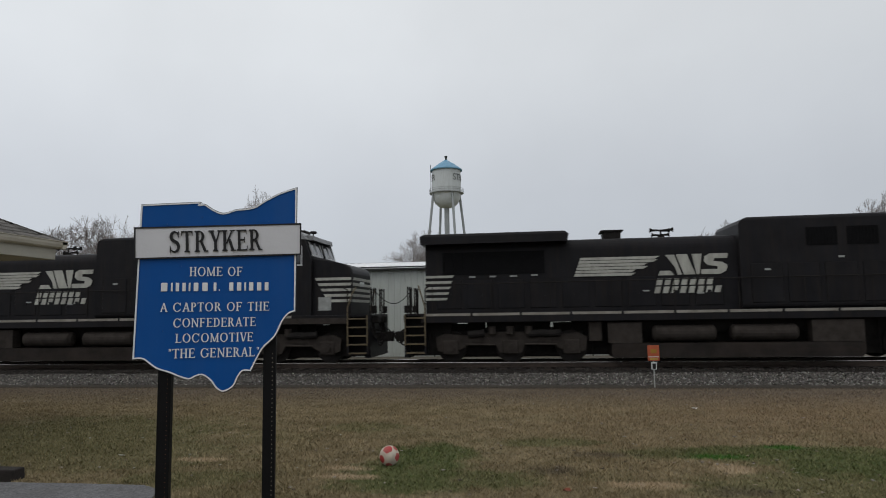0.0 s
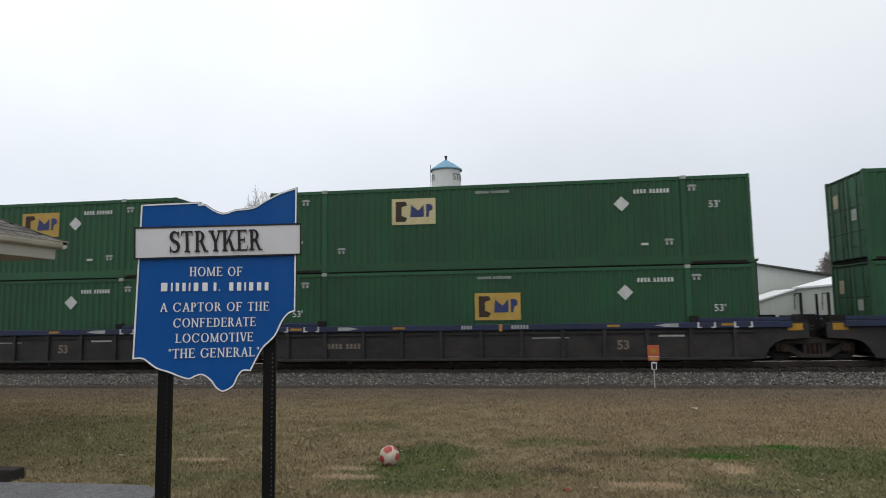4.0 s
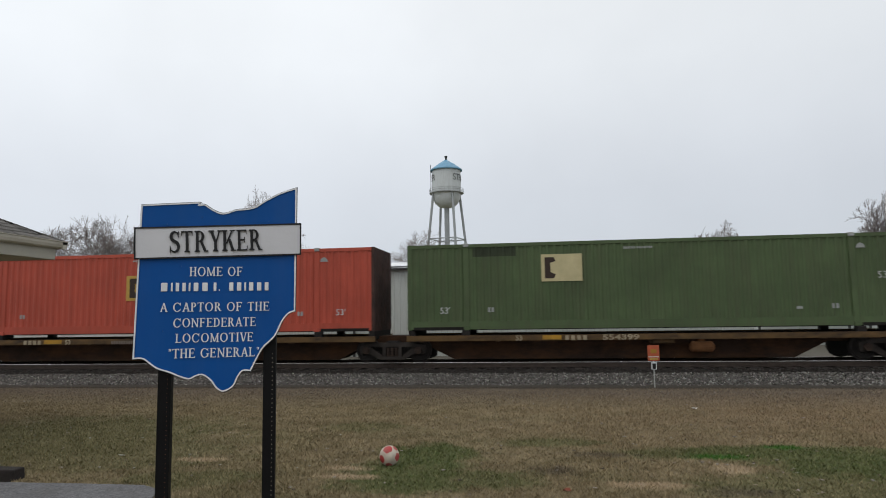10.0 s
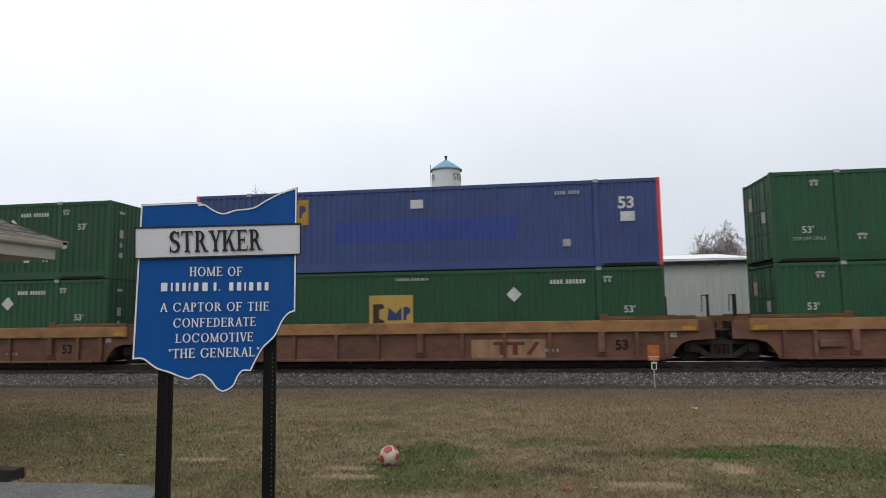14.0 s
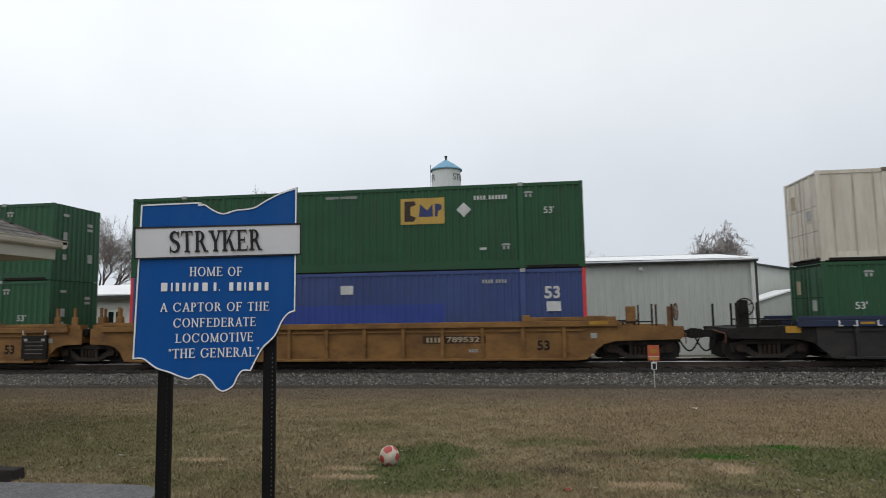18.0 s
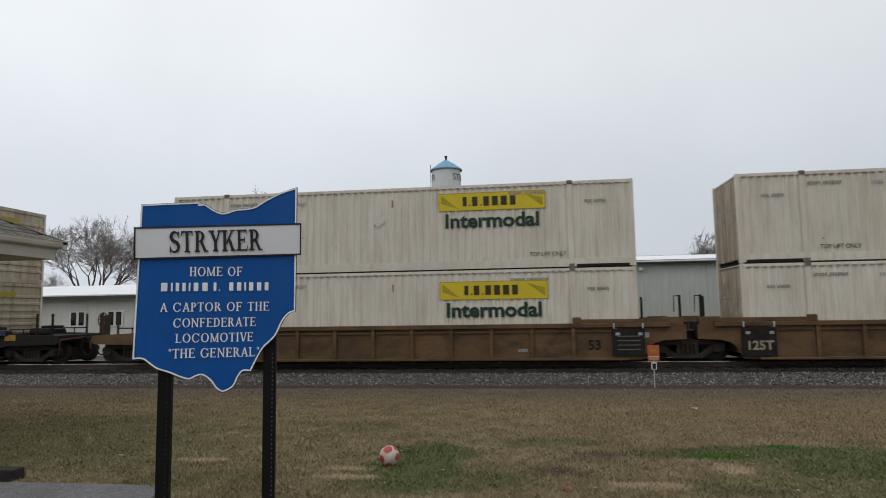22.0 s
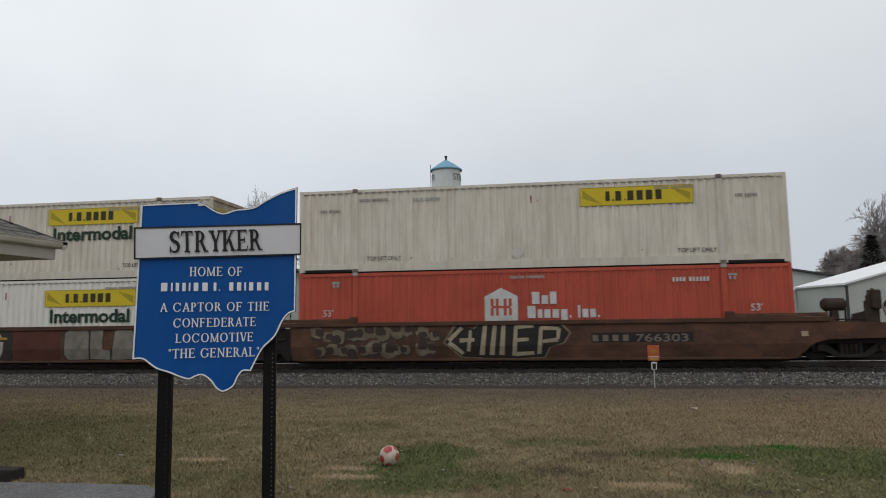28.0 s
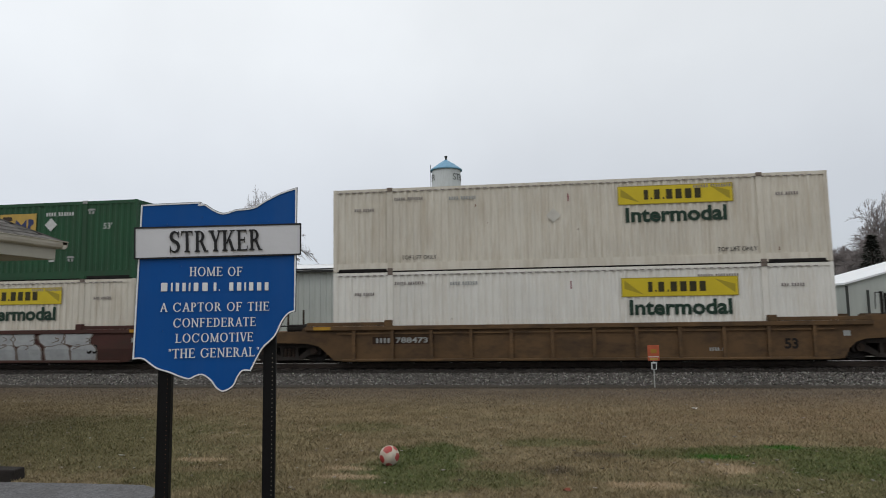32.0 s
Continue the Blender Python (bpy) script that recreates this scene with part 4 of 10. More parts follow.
    for xa, xb, za, zc in ((sx0 - 0.15, sm, 2.78, zp), (sm, sx1 + 0.15, zp, 2.78)):
        bm = bmesh.new()
        prism(bm, [(xa, za + 0.01), (xb, zc + 0.01), (xb, zc + 0.11), (xa, za + 0.11)], sy0 - 0.15, sy1 + 0.15)
        part("roof_slope", bm, M_ROOF, b, "bright white roof", inv)
    bm = bmesh.new()
    prism(bm, [(13.95, -0.6), (sx0 - 0.01, -0.6), (sx0 - 0.01, 2.72), (13.95, 2.0)], sy1 - 0.05, sy1 + 3.0)
    lean = part("lean_to", bm, M_SHEET, b, "lower lean-to with sloping roof", inv)
    bm = bmesh.new()
    prism(bm, [(13.8, 1.97), (sx0 - 0.2, 2.70), (sx0 - 0.2, 2.80), (13.8, 2.07)], sy1 - 0.2, sy1 + 3.1)
    part("lean_to_roof", bm, M_ROOF, lean)
    bm = bmesh.new()
    soft_box(bm, sx0 - 0.06, sx0 + 0.06, sy0 - 0.08, sy0 - 0.005, -0.58, 2.74, 0.01, 1)
    part("corner_trim", bm, M_TRIM, b, "dark corner trim", inv)
    for x in (17.35, 18.6):
        bm = bmesh.new()
        soft_box(bm, x - 0.05, x + 0.05, sy0 - 0.1, sy0 - 0.02, -0.58, 2.5, 0.01, 1)
        part("door_track", bm, M_TRIM, b, "", inv)


# ---- water tower ----
def build_tower():
    c = Vector((-19.8, 153.0, 0))
    t = empty("water_tower", pose(c.x, c.y, -0.6))
    tagged(t, "white legged water tower with a pale blue conical roof", "water tower")
    M_TANK = mat("white_tank_paint", (0.58, 0.61, 0.61), 0.5, var=0.06, scale=0.25, stain=(0.42, 0.43, 0.42), stain_amt=0.5, streak=True)
    M_CONE = mat("pale_blue_roof_paint", (0.16, 0.33, 0.47), 0.5, var=0.1, scale=0.3)
    M_LEG = mat("pale_leg_paint", (0.33, 0.35, 0.355), 0.5, var=0.08, scale=0.4)
    up = 0.6
    bm = bmesh.new()
    lathe(bm, (0, 0, up), [(3.5, 36.05), (3.55, 34.0), (3.55, 31.0), (3.5, 30.2)], 32)
    part("tank", bm, M_TANK, t, "white cylindrical tank", None, True)
    bm = bmesh.new()
    lathe(bm, (0, 0, up), [(3.5, 30.3), (3.35, 29.2), (2.8, 28.0), (1.9, 27.2), (0.9, 26.9), (0.0, 26.85)], 32)
    part("bowl", bm, M_TANK, t, "rounded white tank bottom", None, True)
    bm = bmesh.new()
    lathe(bm, (0, 0, up), [(3.95, 36.05), (3.97, 36.3), (2.0, 37.75), (0.25, 38.9), (0.0, 38.95)], 32)
    lathe(bm, (0, 0, up), [(3.95, 36.05), (3.45, 36.0)], 32)
    part("conical_roof", bm, M_CONE, t, "pale blue cone", None)
    bm = bmesh.new()
    lathe(bm, (0, 0, up), [(0.28, 38.75), (0.28, 39.5), (0.4, 39.6), (0.36, 39.85), (0.0, 39.9)], 10)
    part("vent", bm, M_TRIM, t, "dark roof vent")
    bm = bmesh.new()
    lathe(bm, (0, 0, up), [(3.55, 30.55), (4.2, 30.55), (4.2, 30.4), (3.5, 30.35)], 32)
    part("walkway", bm, M_LEG, t)
    bm = bmesh.new()
    for z in (31.05, 31.5):
        ring(bm, (0, 0, up + z), (0, 0, 1), 4.17, 0.045, 32, 4)
    for i in range(24):
        a = 2 * math.pi * i / 24
        rod(bm, (4.17 * math.cos(a), 4.17 * math.sin(a), up + 30.5), (4.17 * math.cos(a), 4.17 * math.sin(a), up + 31.5), 0.035, seg=4)
    part("railing", bm, M_LEG, t, "walkway railing")
    bm = bmesh.new()
    lathe(bm, (0, 0, up), [(0.62, 27.2), (0.6, 0.0)], 16)
    part("riser_pipe", bm, M_LEG, t, "thick central riser pipe", None, True)
    # four legs, splayed
    top, foot = 3.5, 7.1
    tips = []
    for a in (30.5, 120.5, 210.5, 300.5):
        k = radians(a)
        d = Vector((math.cos(k), math.sin(k), 0))
        bm = bmesh.new()
        rod(bm, d * foot + Vector((0, 0, 0.0)), d * top + Vector((0, 0, up + 30.4)), 0.33, 0.3, 8)
        part("leg", bm, M_LEG, t, "", None)
        tips.append(d)
    for z in (19.2,):
        f = top + (foot - top) * (1 - z / 30.4)
        for i in range(4):
            bm = bmesh.new()
            rod(bm, tips[i] * f + Vector((0, 0, up + z)), tips[(i + 1) % 4] * f + Vector((0, 0, up + z)), 0.14, seg=6)
            part("strut", bm, M_LEG, t)
        for i in range(4):
            bm = bmesh.new()
            rod(bm, tips[i] * f + Vector((0, 0, up + z)), Vector((0, 0, up + z - 0.8)), 0.06, seg=5)
            part("tie_rod", bm, M_LEG, t)
    # town name round the tank
    text = "STRYKER"
    M_FADED = mat("faded_black_tank_lettering", (0.07, 0.075, 0.08), 0.6, var=0.2)
    for base in (-49.5, -243.5):
        for i, ch in enumerate(text):
            a = radians(base + 17.0 * i)
            part("letter", lettering(ch, 1.6, M_FADED, 0.0), M_FADED, t, "", Matrix.Translation((3.58 * math.cos(a), 3.58 * math.sin(a), up + 34.0)) @ Matrix.Rotation(a + math.pi / 2, 4, "Z"))
    bm = bmesh.new()
    for s in (-0.2, 0.2):
        rod(bm, (-3.75, s - 0.6, up + 30.5), (-3.75, s - 0.6, up + 37.6), 0.05, seg=4)
    part("ladder", bm, M_TRIM, t)


# ---- trees ----
M_BARK = mat("grey_brown_bark", (0.085, 0.068, 0.055), 0.9, var=0.3, scale=1.5)
# brown twigs with distance haze mixed into the colour
M_TWIGDARK = mat("hazy_brown_twigs", (0.225, 0.200, 0.192), 0.9, var=0.3, scale=0.6)
M_TWIG = mat("grey_brown_twigs", (0.25, 0.222, 0.21), 0.9, var=0.3, scale=0.6)


def tubes(name, segs, material, parent, label=""):
    """Tapered tubes in one mesh. segs: (p0, p1, r0, r1)."""
    verts, faces = [], []
    for p0, p1, r0, r1 in segs:
        n = 6 if r0 > 0.08 else 3
        d = (p1 - p0).normalized()
        u = d.orthogonal().normalized()
        w = d.cross(u)
        s = len(verts)
        for p, r in ((p0, r0), (p1, r1)):
            for i in range(n):
                a = 2 * math.pi * i / n
                verts.append(p + (u * math.cos(a) + w * math.sin(a)) * r)
        for i in range(n):
            j = (i + 1) % n
            faces.append((s + i, s + j, s + n + j, s + n + i))
    me = bpy.data.meshes.new(name)
    me.from_pydata(verts, [], faces)
    me.materials.append(material)
    return part(name, me, material, parent, label)


def bare_tree(x, y, height, spread, seed, levels=6, trunk=0.2, stems=1, label="bare leafless tree behind the buildings", cone=0.35, thick=0.011, twig=None):
    rng = random.Random(seed)
    t = empty("bare_tree", pose(x, y, -0.6))
    tagged(t, label, "tree", group="bare trees")
    wood, limbs, twigs = [], [], []

    def grow(p, d, length, r, lev):
        q = p + d * length
        mid = p + d * length * 0.5 + Vector((rng.uniform(-1, 1), rng.uniform(-1, 1), rng.uniform(-0.4, 0.4))) * length * 0.07
        r1 = r * 0.72
        box_ = wood if lev == 0 else limbs if lev <= 2 else twigs
        box_ += [(p, mid, r, (r + r1) / 2), (mid, q, (r + r1) / 2, r1)]
        if lev >= levels:
            return
        n = rng.choice((2, 3, 3, 4)) if lev else rng.choice((3, 4, 4))
        for i in range(n):
            ax = Vector((rng.gauss(0, 1), rng.gauss(0, 1), rng.gauss(0, 0.5)))
            ax = (ax - d * ax.dot(d)).normalized()
            tilt = rng.uniform(0.25, 0.75) * spread * (0.85 if lev == 0 else 1.0)
            nd = (d + ax * tilt + Vector((0, 0, 0.12))).normalized()
            grow(q, nd, length * rng.uniform(0.62, 0.88), r1 * rng.uniform(0.6, 0.85), lev + 1)
        if lev >= 2:
            for i in range(2):
                ax = Vector((rng.gauss(0, 1), rng.gauss(0, 1), rng.gauss(0.3, 0.6))).normalized()
                nd = (d * 0.7 + ax * 0.8).normalized()
                grow(p + d * length * rng.uniform(0.3, 0.9), nd, length * rng.uniform(0.4, 0.7), r1 * 0.45, min(levels, lev + 2))

    for s in range(stems):
        lean = Vector((rng.uniform(-0.3, 0.3) if stems > 1 else rng.uniform(-0.06, 0.06), rng.uniform(-0.15, 0.15), 1)).normalized()
        grow(Vector((rng.uniform(-0.3, 0.3) * (stems - 1), 0, 0)), lean, height * 0.24, trunk, 0)
    # outer twigs droop, so that the crown is a dome
    for group in (wood, limbs, twigs):
        group[:] = [(*(Vector((v.x, v.y, v.z * (1 - cone * min(2.0, math.hypot(v.x, v.y) / (0.25 * height)) * 0.5))) for v in (p, q)), a, b) for p, q, a, b in group]
    # settle the whole tree to its height
    top = max(q.z for _, q, _, _ in wood + limbs + twigs)
    k = height / top
    for group in (wood, limbs, twigs):
        group[:] = [(p * k, q * k, a, b) for p, q, a, b in group]
    tubes("trunk", wood, M_BARK, t, "grey-brown trunk")
    tubes("limbs", limbs, M_BARK, t)
    tubes("crown", [(p, q, max(a, thick), max(b, thick * 0.65)) for p, q, a, b in twigs], twig or M_TWIG, t, "fine bare twigs")


def conifer(x, y, height, width, seed):
    rng = random.Random(seed)
    t = empty("conifer", pose(x, y, -0.6))
    tagged(t, "dark green conifer among bare trees", "tree")
    bm = bmesh.new()
    rod(bm, (0, 0, 0), (0, 0, height), 0.2, 0.02, 8)
    part("trunk", bm, M_BARK, t)
    verts, faces = [], []
    for i in range(2600):
        h = height * (0.08 + 0.92 * rng.random() ** 0.8)
        r = width * 0.5 * (1 - h / height) ** 0.8 * (0.3 + 0.8 * rng.random())
        a = rng.uniform(0, 6.283)
        p = Vector((r * math.cos(a), r * math.sin(a), h - r * 0.25))
        d = Vector((math.cos(a), math.sin(a), rng.uniform(-0.4, 0.3))) * rng.uniform(0.2, 0.45)
        s = Vector((-math.sin(a), math.cos(a), rng.uniform(-0.5, 0.5))) * rng.uniform(0.06, 0.14)
        k = len(verts)
        verts += [p - s, p + s, p + d]
        faces.append((k, k + 1, k + 2))
    me = bpy.data.meshes.new("crown")
    me.from_pydata(verts, [], faces)
    M_NEEDLE = mat("dark_green_needles", (0.045, 0.048, 0.038), 0.9, var=0.35, scale=1.5)
    me.materials.append(M_NEEDLE)
    part("crown", me, M_NEEDLE, t, "dark green needles")


def build_trees():
    bare_tree(-51.8, 70, 14.9, 1.1, 41, 6, 0.26, 3, "wide bare tree with several stems behind the low building", 0.12, 0.017)
    bare_tree(-72.0, 88, 9.4, 1.2, 12, 5, 0.14, 2)
    bare_tree(-31.6, 72, 17.8, 0.62, 13, 7, 0.3, 1, "bare tree with a narrow crown behind the sheds", 0.75, 0.017)
    bare_tree(-18.9, 110, 17.2, 1.15, 14, 6, 0.34, 2, "bare tree beside the water tower", 0.3, 0.016)
    bare_tree(8.2, 92, 11.6, 1.15, 15, 6, 0.18, 2)
    bare_tree(24.8, 84, 13.4, 1.1, 16, 7, 0.28, 1, thick=0.017)
    bare_tree(32.8, 62, 12.9, 0.9, 17, 7, 0.3, 1, "tall bare tree with spreading limbs beside a conifer", thick=0.014, twig=M_TWIGDARK)
    bare_tree(37.0, 66, 11.4, 1.0, 18, 7, 0.22, 2, thick=0.016, twig=M_TWIGDARK)
    bare_tree(33.6, 68, 9.8, 1.1, 19, 8, 0.12, 3, thick=0.013, twig=M_TWIGDARK)
    bare_tree(33.4, 74, 8.9, 1.1, 21, 8, 0.1, 3, thick=0.014, twig=M_TWIGDARK)
    conifer(27.6, 56, 8.0, 4.2, 20)


# ---- foreground things ----
def build_town_sign():
    C = Vector((-1.7575, 3.4275, 2.1395))
    s = empty("town_sign", pose(C.x, C.y, 0, 0, 0, 17.87))
    tagged(s, "blue state-shaped town sign with white letters on black posts", "sign")
    M_SIGN = mat("royal_blue_enamel", (0.003, 0.071, 0.28), 0.45, var=0.08, scale=2.5, spec=0.14, bump=0.01, stain=(0.02, 0.085, 0.27), stain_amt=0.4, streak=True)
    M_EDGE = mat("white_enamel", (0.72, 0.73, 0.74), 0.45, var=0.06, scale=5)
    M_BANNERW = mat("white_banner_enamel", (0.58, 0.58, 0.60), 0.5, var=0.05, scale=2)
    M_POST = mat("black_post_paint", (0.006, 0.006, 0.0065), 0.6, var=0.25, scale=6, spec=0.12)
    M_BACK = mat("dark_sign_back", (0.02, 0.022, 0.03), 0.5, var=0.1)
    M_HOLE = mat("daylit_post_hole", (0.16, 0.14, 0.11), 0.8, var=0.3, scale=40)
    z = C.z
    rim = [(-0.427, 0.208), (-0.128, 0.227), (-0.112, 0.214), (-0.085, 0.216), (-0.037, 0.185), (0.017, 0.166), (0.085, 0.187), (0.181, 0.201), (0.249, 0.243), (0.332, 0.288), (0.428, 0.323), (0.424, -0.402), (0.387, -0.416), (0.353, -0.458), (0.313, -0.541), (0.252, -0.602), (0.219, -0.657), (0.18, -0.736), (0.139, -0.734), (0.113, -0.764), (0.087, -0.817), (0.035, -0.845), (-0.005, -0.825), (-0.039, -0.779), (-0.079, -0.751), (-0.111, -0.754), (-0.15, -0.771), (-0.202, -0.756), (-0.254, -0.732), (-0.319, -0.709), (-0.358, -0.681), (-0.397, -0.653), (-0.448, -0.652)]

    def smooth_loop(pts, n=4):
        """Rounds the soft bends of a closed outline and keeps its sharp corners."""
        out, k = [], len(pts)
        for i in range(k):
            p0, p1, p2, p3 = (Vector(pts[(i + j - 1) % k]) for j in range(4))
            a1 = (p1 - p0).normalized().dot((p2 - p1).normalized())
            a2 = (p2 - p1).normalized().dot((p3 - p2).normalized())
            for q in range(n):
                u = q / n
                m1 = (p2 - p0) * 0.5 if a1 > 0.5 else (p2 - p1)
                m2 = (p3 - p1) * 0.5 if a2 > 0.5 else (p2 - p1)
                if (p2 - p1).length > 0.25:
                    m1 = m2 = p2 - p1
                out.append(p1 * (2 * u ** 3 - 3 * u * u + 1) + m1 * (u ** 3 - 2 * u * u + u) + p2 * (-2 * u ** 3 + 3 * u * u) + m2 * (u ** 3 - u * u))
        return out

    loop = smooth_loop(rim)
    k = len(loop)
    inner = []
    for i in range(k):
        d1 = (loop[i] - loop[i - 1]).normalized()
        d2 = (loop[(i + 1) % k] - loop[i]).normalized()
        t = (d1 + d2).normalized()
        inner.append(loop[i] + Vector((t.y, -t.x)) * 0.0078 / max(0.5, d1.dot(t)))

    def plate(pts, y0, y1):
        """A flat plate of any outline."""
        bm = bmesh.new()
        front = [bm.verts.new((p.x, y0, p.y + z)) for p in pts]
        back = [bm.verts.new((p.x, y1, p.y + z)) for p in pts]
        for tri in tessellate_polygon([[Vector((p.x, p.y, 0)) for p in pts]]):
            bm.faces.new([front[i] for i in tri])
            bm.faces.new([back[i] for i in reversed(tri)])
        for i in range(len(pts)):
            j = (i + 1) % len(pts)
            bm.faces.new((front[j], front[i], back[i], back[j]))
        return bm

    part("panel_back", plate([Vector((p.x * 1.009, -0.25 + (p.y + 0.25) * 1.009)) for p in loop], 0.004, 0.018), M_BACK, s)
    bm = bmesh.new()
    for i in range(k):
        j = (i + 1) % k
        q = [(loop[i], -0.008), (loop[j], -0.008), (inner[j], -0.008), (inner[i], -0.008)]
        bm.faces.new([bm.verts.new((p.x, yy, p.y + z)) for p, yy in q])
        bm.faces.new([bm.verts.new((p.x, yy, p.y + z)) for p, yy in ((loop[i], -0.008), (loop[j], -0.008), (loop[j], 0.004), (loop[i], 0.004))])
        bm.faces.new([bm.verts.new((p.x, yy, p.y + z)) for p, yy in ((inner[i], -0.008), (inner[j], -0.008), (inner[j], 0.004), (inner[i], 0.004))])
    part("border", bm, M_EDGE, s, "white raised border")
    part("panel", plate(inner, -0.003, 0.002), M_SIGN, s, "royal blue enamel panel")
    bn = [(-0.454, 0.074), (0.452, 0.106), (0.452, -0.072), (-0.450, -0.098)]
    bm = bmesh.new()
    prism(bm, [(a, b + z) for a, b in bn], -0.016, -0.010)
    banner = part("banner", bm, M_BANNERW, s, "white name banner")
    bm = bmesh.new()
    for i in range(4):
        a, b = Vector(bn[i]), Vector(bn[(i + 1) % 4])
        d = (b - a).normalized()
        o = Vector((-d.y, d.x)) * 0.004
        prism(bm, [(p.x, p.y + z) for p in (a - d * 0.004 - o, b + d * 0.004 - o, b + d * 0.004 + o, a - d * 0.004 + o)], -0.020, -0.009)
    part("banner_frame", bm, M_INKBLACK, banner, "thin black frame")
    tilt = 1.9
    serif_letters("name_letter", "STRYKER", 0.120, M_INKBLACK, banner, pose(-0.016, -0.0162, z + 0.004, 0, -tilt, 0), 0.502, 0.150, 0.06, 0.009)
    for text, w, zz, cx, h in (("HOME OF", 0.290, -0.170, -0.015, 0.052), ("A CAPTOR OF THE", 0.592, -0.370, -0.016, 0.050), ("CONFEDERATE", 0.447, -0.4575, -0.017, 0.050), ("LOCOMOTIVE", 0.420, -0.5425, -0.017, 0.050), ("\u201cTHE GENERAL\u201d", 0.490, -0.627, -0.018, 0.052)):
        serif_letters("sign_letter", text, h, M_EDGE, s, pose(cx, -0.0035, z + zz), w, 0.135, 0.07, 0.005)
    # a person's name: one plain bar for each letter
    for x0, widths in ((-0.317, (0.048, 0.014, 0.026, 0.026, 0.014, 0.036, 0.042)), (-0.032, (0.022, 0.007)), (0.052, (0.032, 0.034, 0.014, 0.034, 0.034, 0.030))):
        x = x0
        for i, w in enumerate(widths):
            bm = bmesh.new()
            soft_box(bm, x + 0.15 * w, x + 0.85 * w, -0.009, -0.0032, z - 0.281, z - 0.281 + (0.009 if w < 0.01 else 0.048), 0.002, 1)
            part("text_bar", bm, M_EDGE, s)
            x += w + 0.0095
    for x, zz in ((-0.30, -0.50), (0.30, -0.49), (-0.29, 0.10), (0.27, 0.125), (-0.10, 0.145), (-0.21, -0.14)):
        bm = bmesh.new()
        rod(bm, (x, -0.002, z + zz), (x, -0.006, z + zz), 0.006, seg=10)
        part("bolt", bm, M_SIGN, s)
    for x, top in ((-0.286, 0.17), (0.2805, 0.2)):
        bm = bmesh.new()
        soft_box(bm, x - 0.035, x + 0.035, 0.02, 0.09, -0.06, z + top, 0.006, 2)
        post = part("post", bm, M_POST, s, "black square steel post")
        r = 0.0032 if x > 0 else 0.0022
        # dots in place of holes; the right post's are coloured as daylight
        bm = bmesh.new()
        for i in range(58):
            rod(bm, (x + 0.017, 0.0205, 0.05 + i * 0.0254), (x + 0.017, 0.0188, 0.05 + i * 0.0254), r, seg=6)
        holes = part("punched_strip", bm, M_HOLE if x > 0 else M_RUSTY, post, "row of small dots standing in for punched holes")
        holes["kind"] = "stuff"


def build_ball():
    b_ball = empty("soccer_ball", pose(-1.635, 7.24, 0.0))
    tagged(b_ball, "scuffed white ball with red patches lying on the grass", "ball")
    M_BALL = mat("scuffed_white_ball_skin", (0.50, 0.45, 0.37), 0.6, var=0.14, scale=14, stain=(0.30, 0.12, 0.09), stain_amt=0.5)
    M_BALLRED = mat("red_ball_patch", (0.36, 0.045, 0.045), 0.55, var=0.2, scale=16, stain=(0.45, 0.3, 0.24), stain_amt=0.45)
    r = 0.112
    bm = bmesh.new()
    bmesh.ops.create_uvsphere(bm, u_segments=32, v_segments=20, radius=r, matrix=Matrix.Translation((0, 0, r)))
    part("skin", bm, M_BALL, b_ball, "scuffed white skin", None, True)
    # worn red patches, curved to the ball
    toward = Vector((0.215, -0.953, 0.21)).normalized()
    side = toward.cross(Vector((0, 0, 1))).normalized() * -1
    lift = side.cross(toward)
    rng = random.Random(6)
    for a, b, size in ((-0.16, -0.66, 0.50), (-0.80, 0.30, 0.44), (0.84, 0.16, 0.42), (-0.06, 0.88, 0.34), (0.62, -0.70, 0.3)):
        for back in (1, -1):
            d = side * a * back + lift * b * back + toward * back * math.sqrt(max(0.0, 1 - a * a - b * b))
            d.normalize()
            u = d.orthogonal().normalized()
            w = d.cross(u)
            bm = bmesh.new()
            c = bm.verts.new(Vector((0, 0, r)) + d * (r + 0.0012))
            rows = [[], []]
            for i in range(20):
                t = 2 * math.pi * i / 20
                k = size * (1.0 + 0.09 * math.cos(5 * t) + rng.uniform(-0.09, 0.09))
                for row, f in zip(rows, (0.5, 1.0)):
                    row.append(bm.verts.new(Vector((0, 0, r)) + (d + (u * math.cos(t) + w * math.sin(t)) * k * f).normalized() * (r + 0.0012)))
            for i in range(20):
                j = (i + 1) % 20
                bm.faces.new((c, rows[0][i], rows[0][j]))
                bm.faces.new((rows[0][i], rows[1][i], rows[1][j], rows[0][j]))
            part("patch", bm, M_BALLRED, b_ball, "worn red patch")


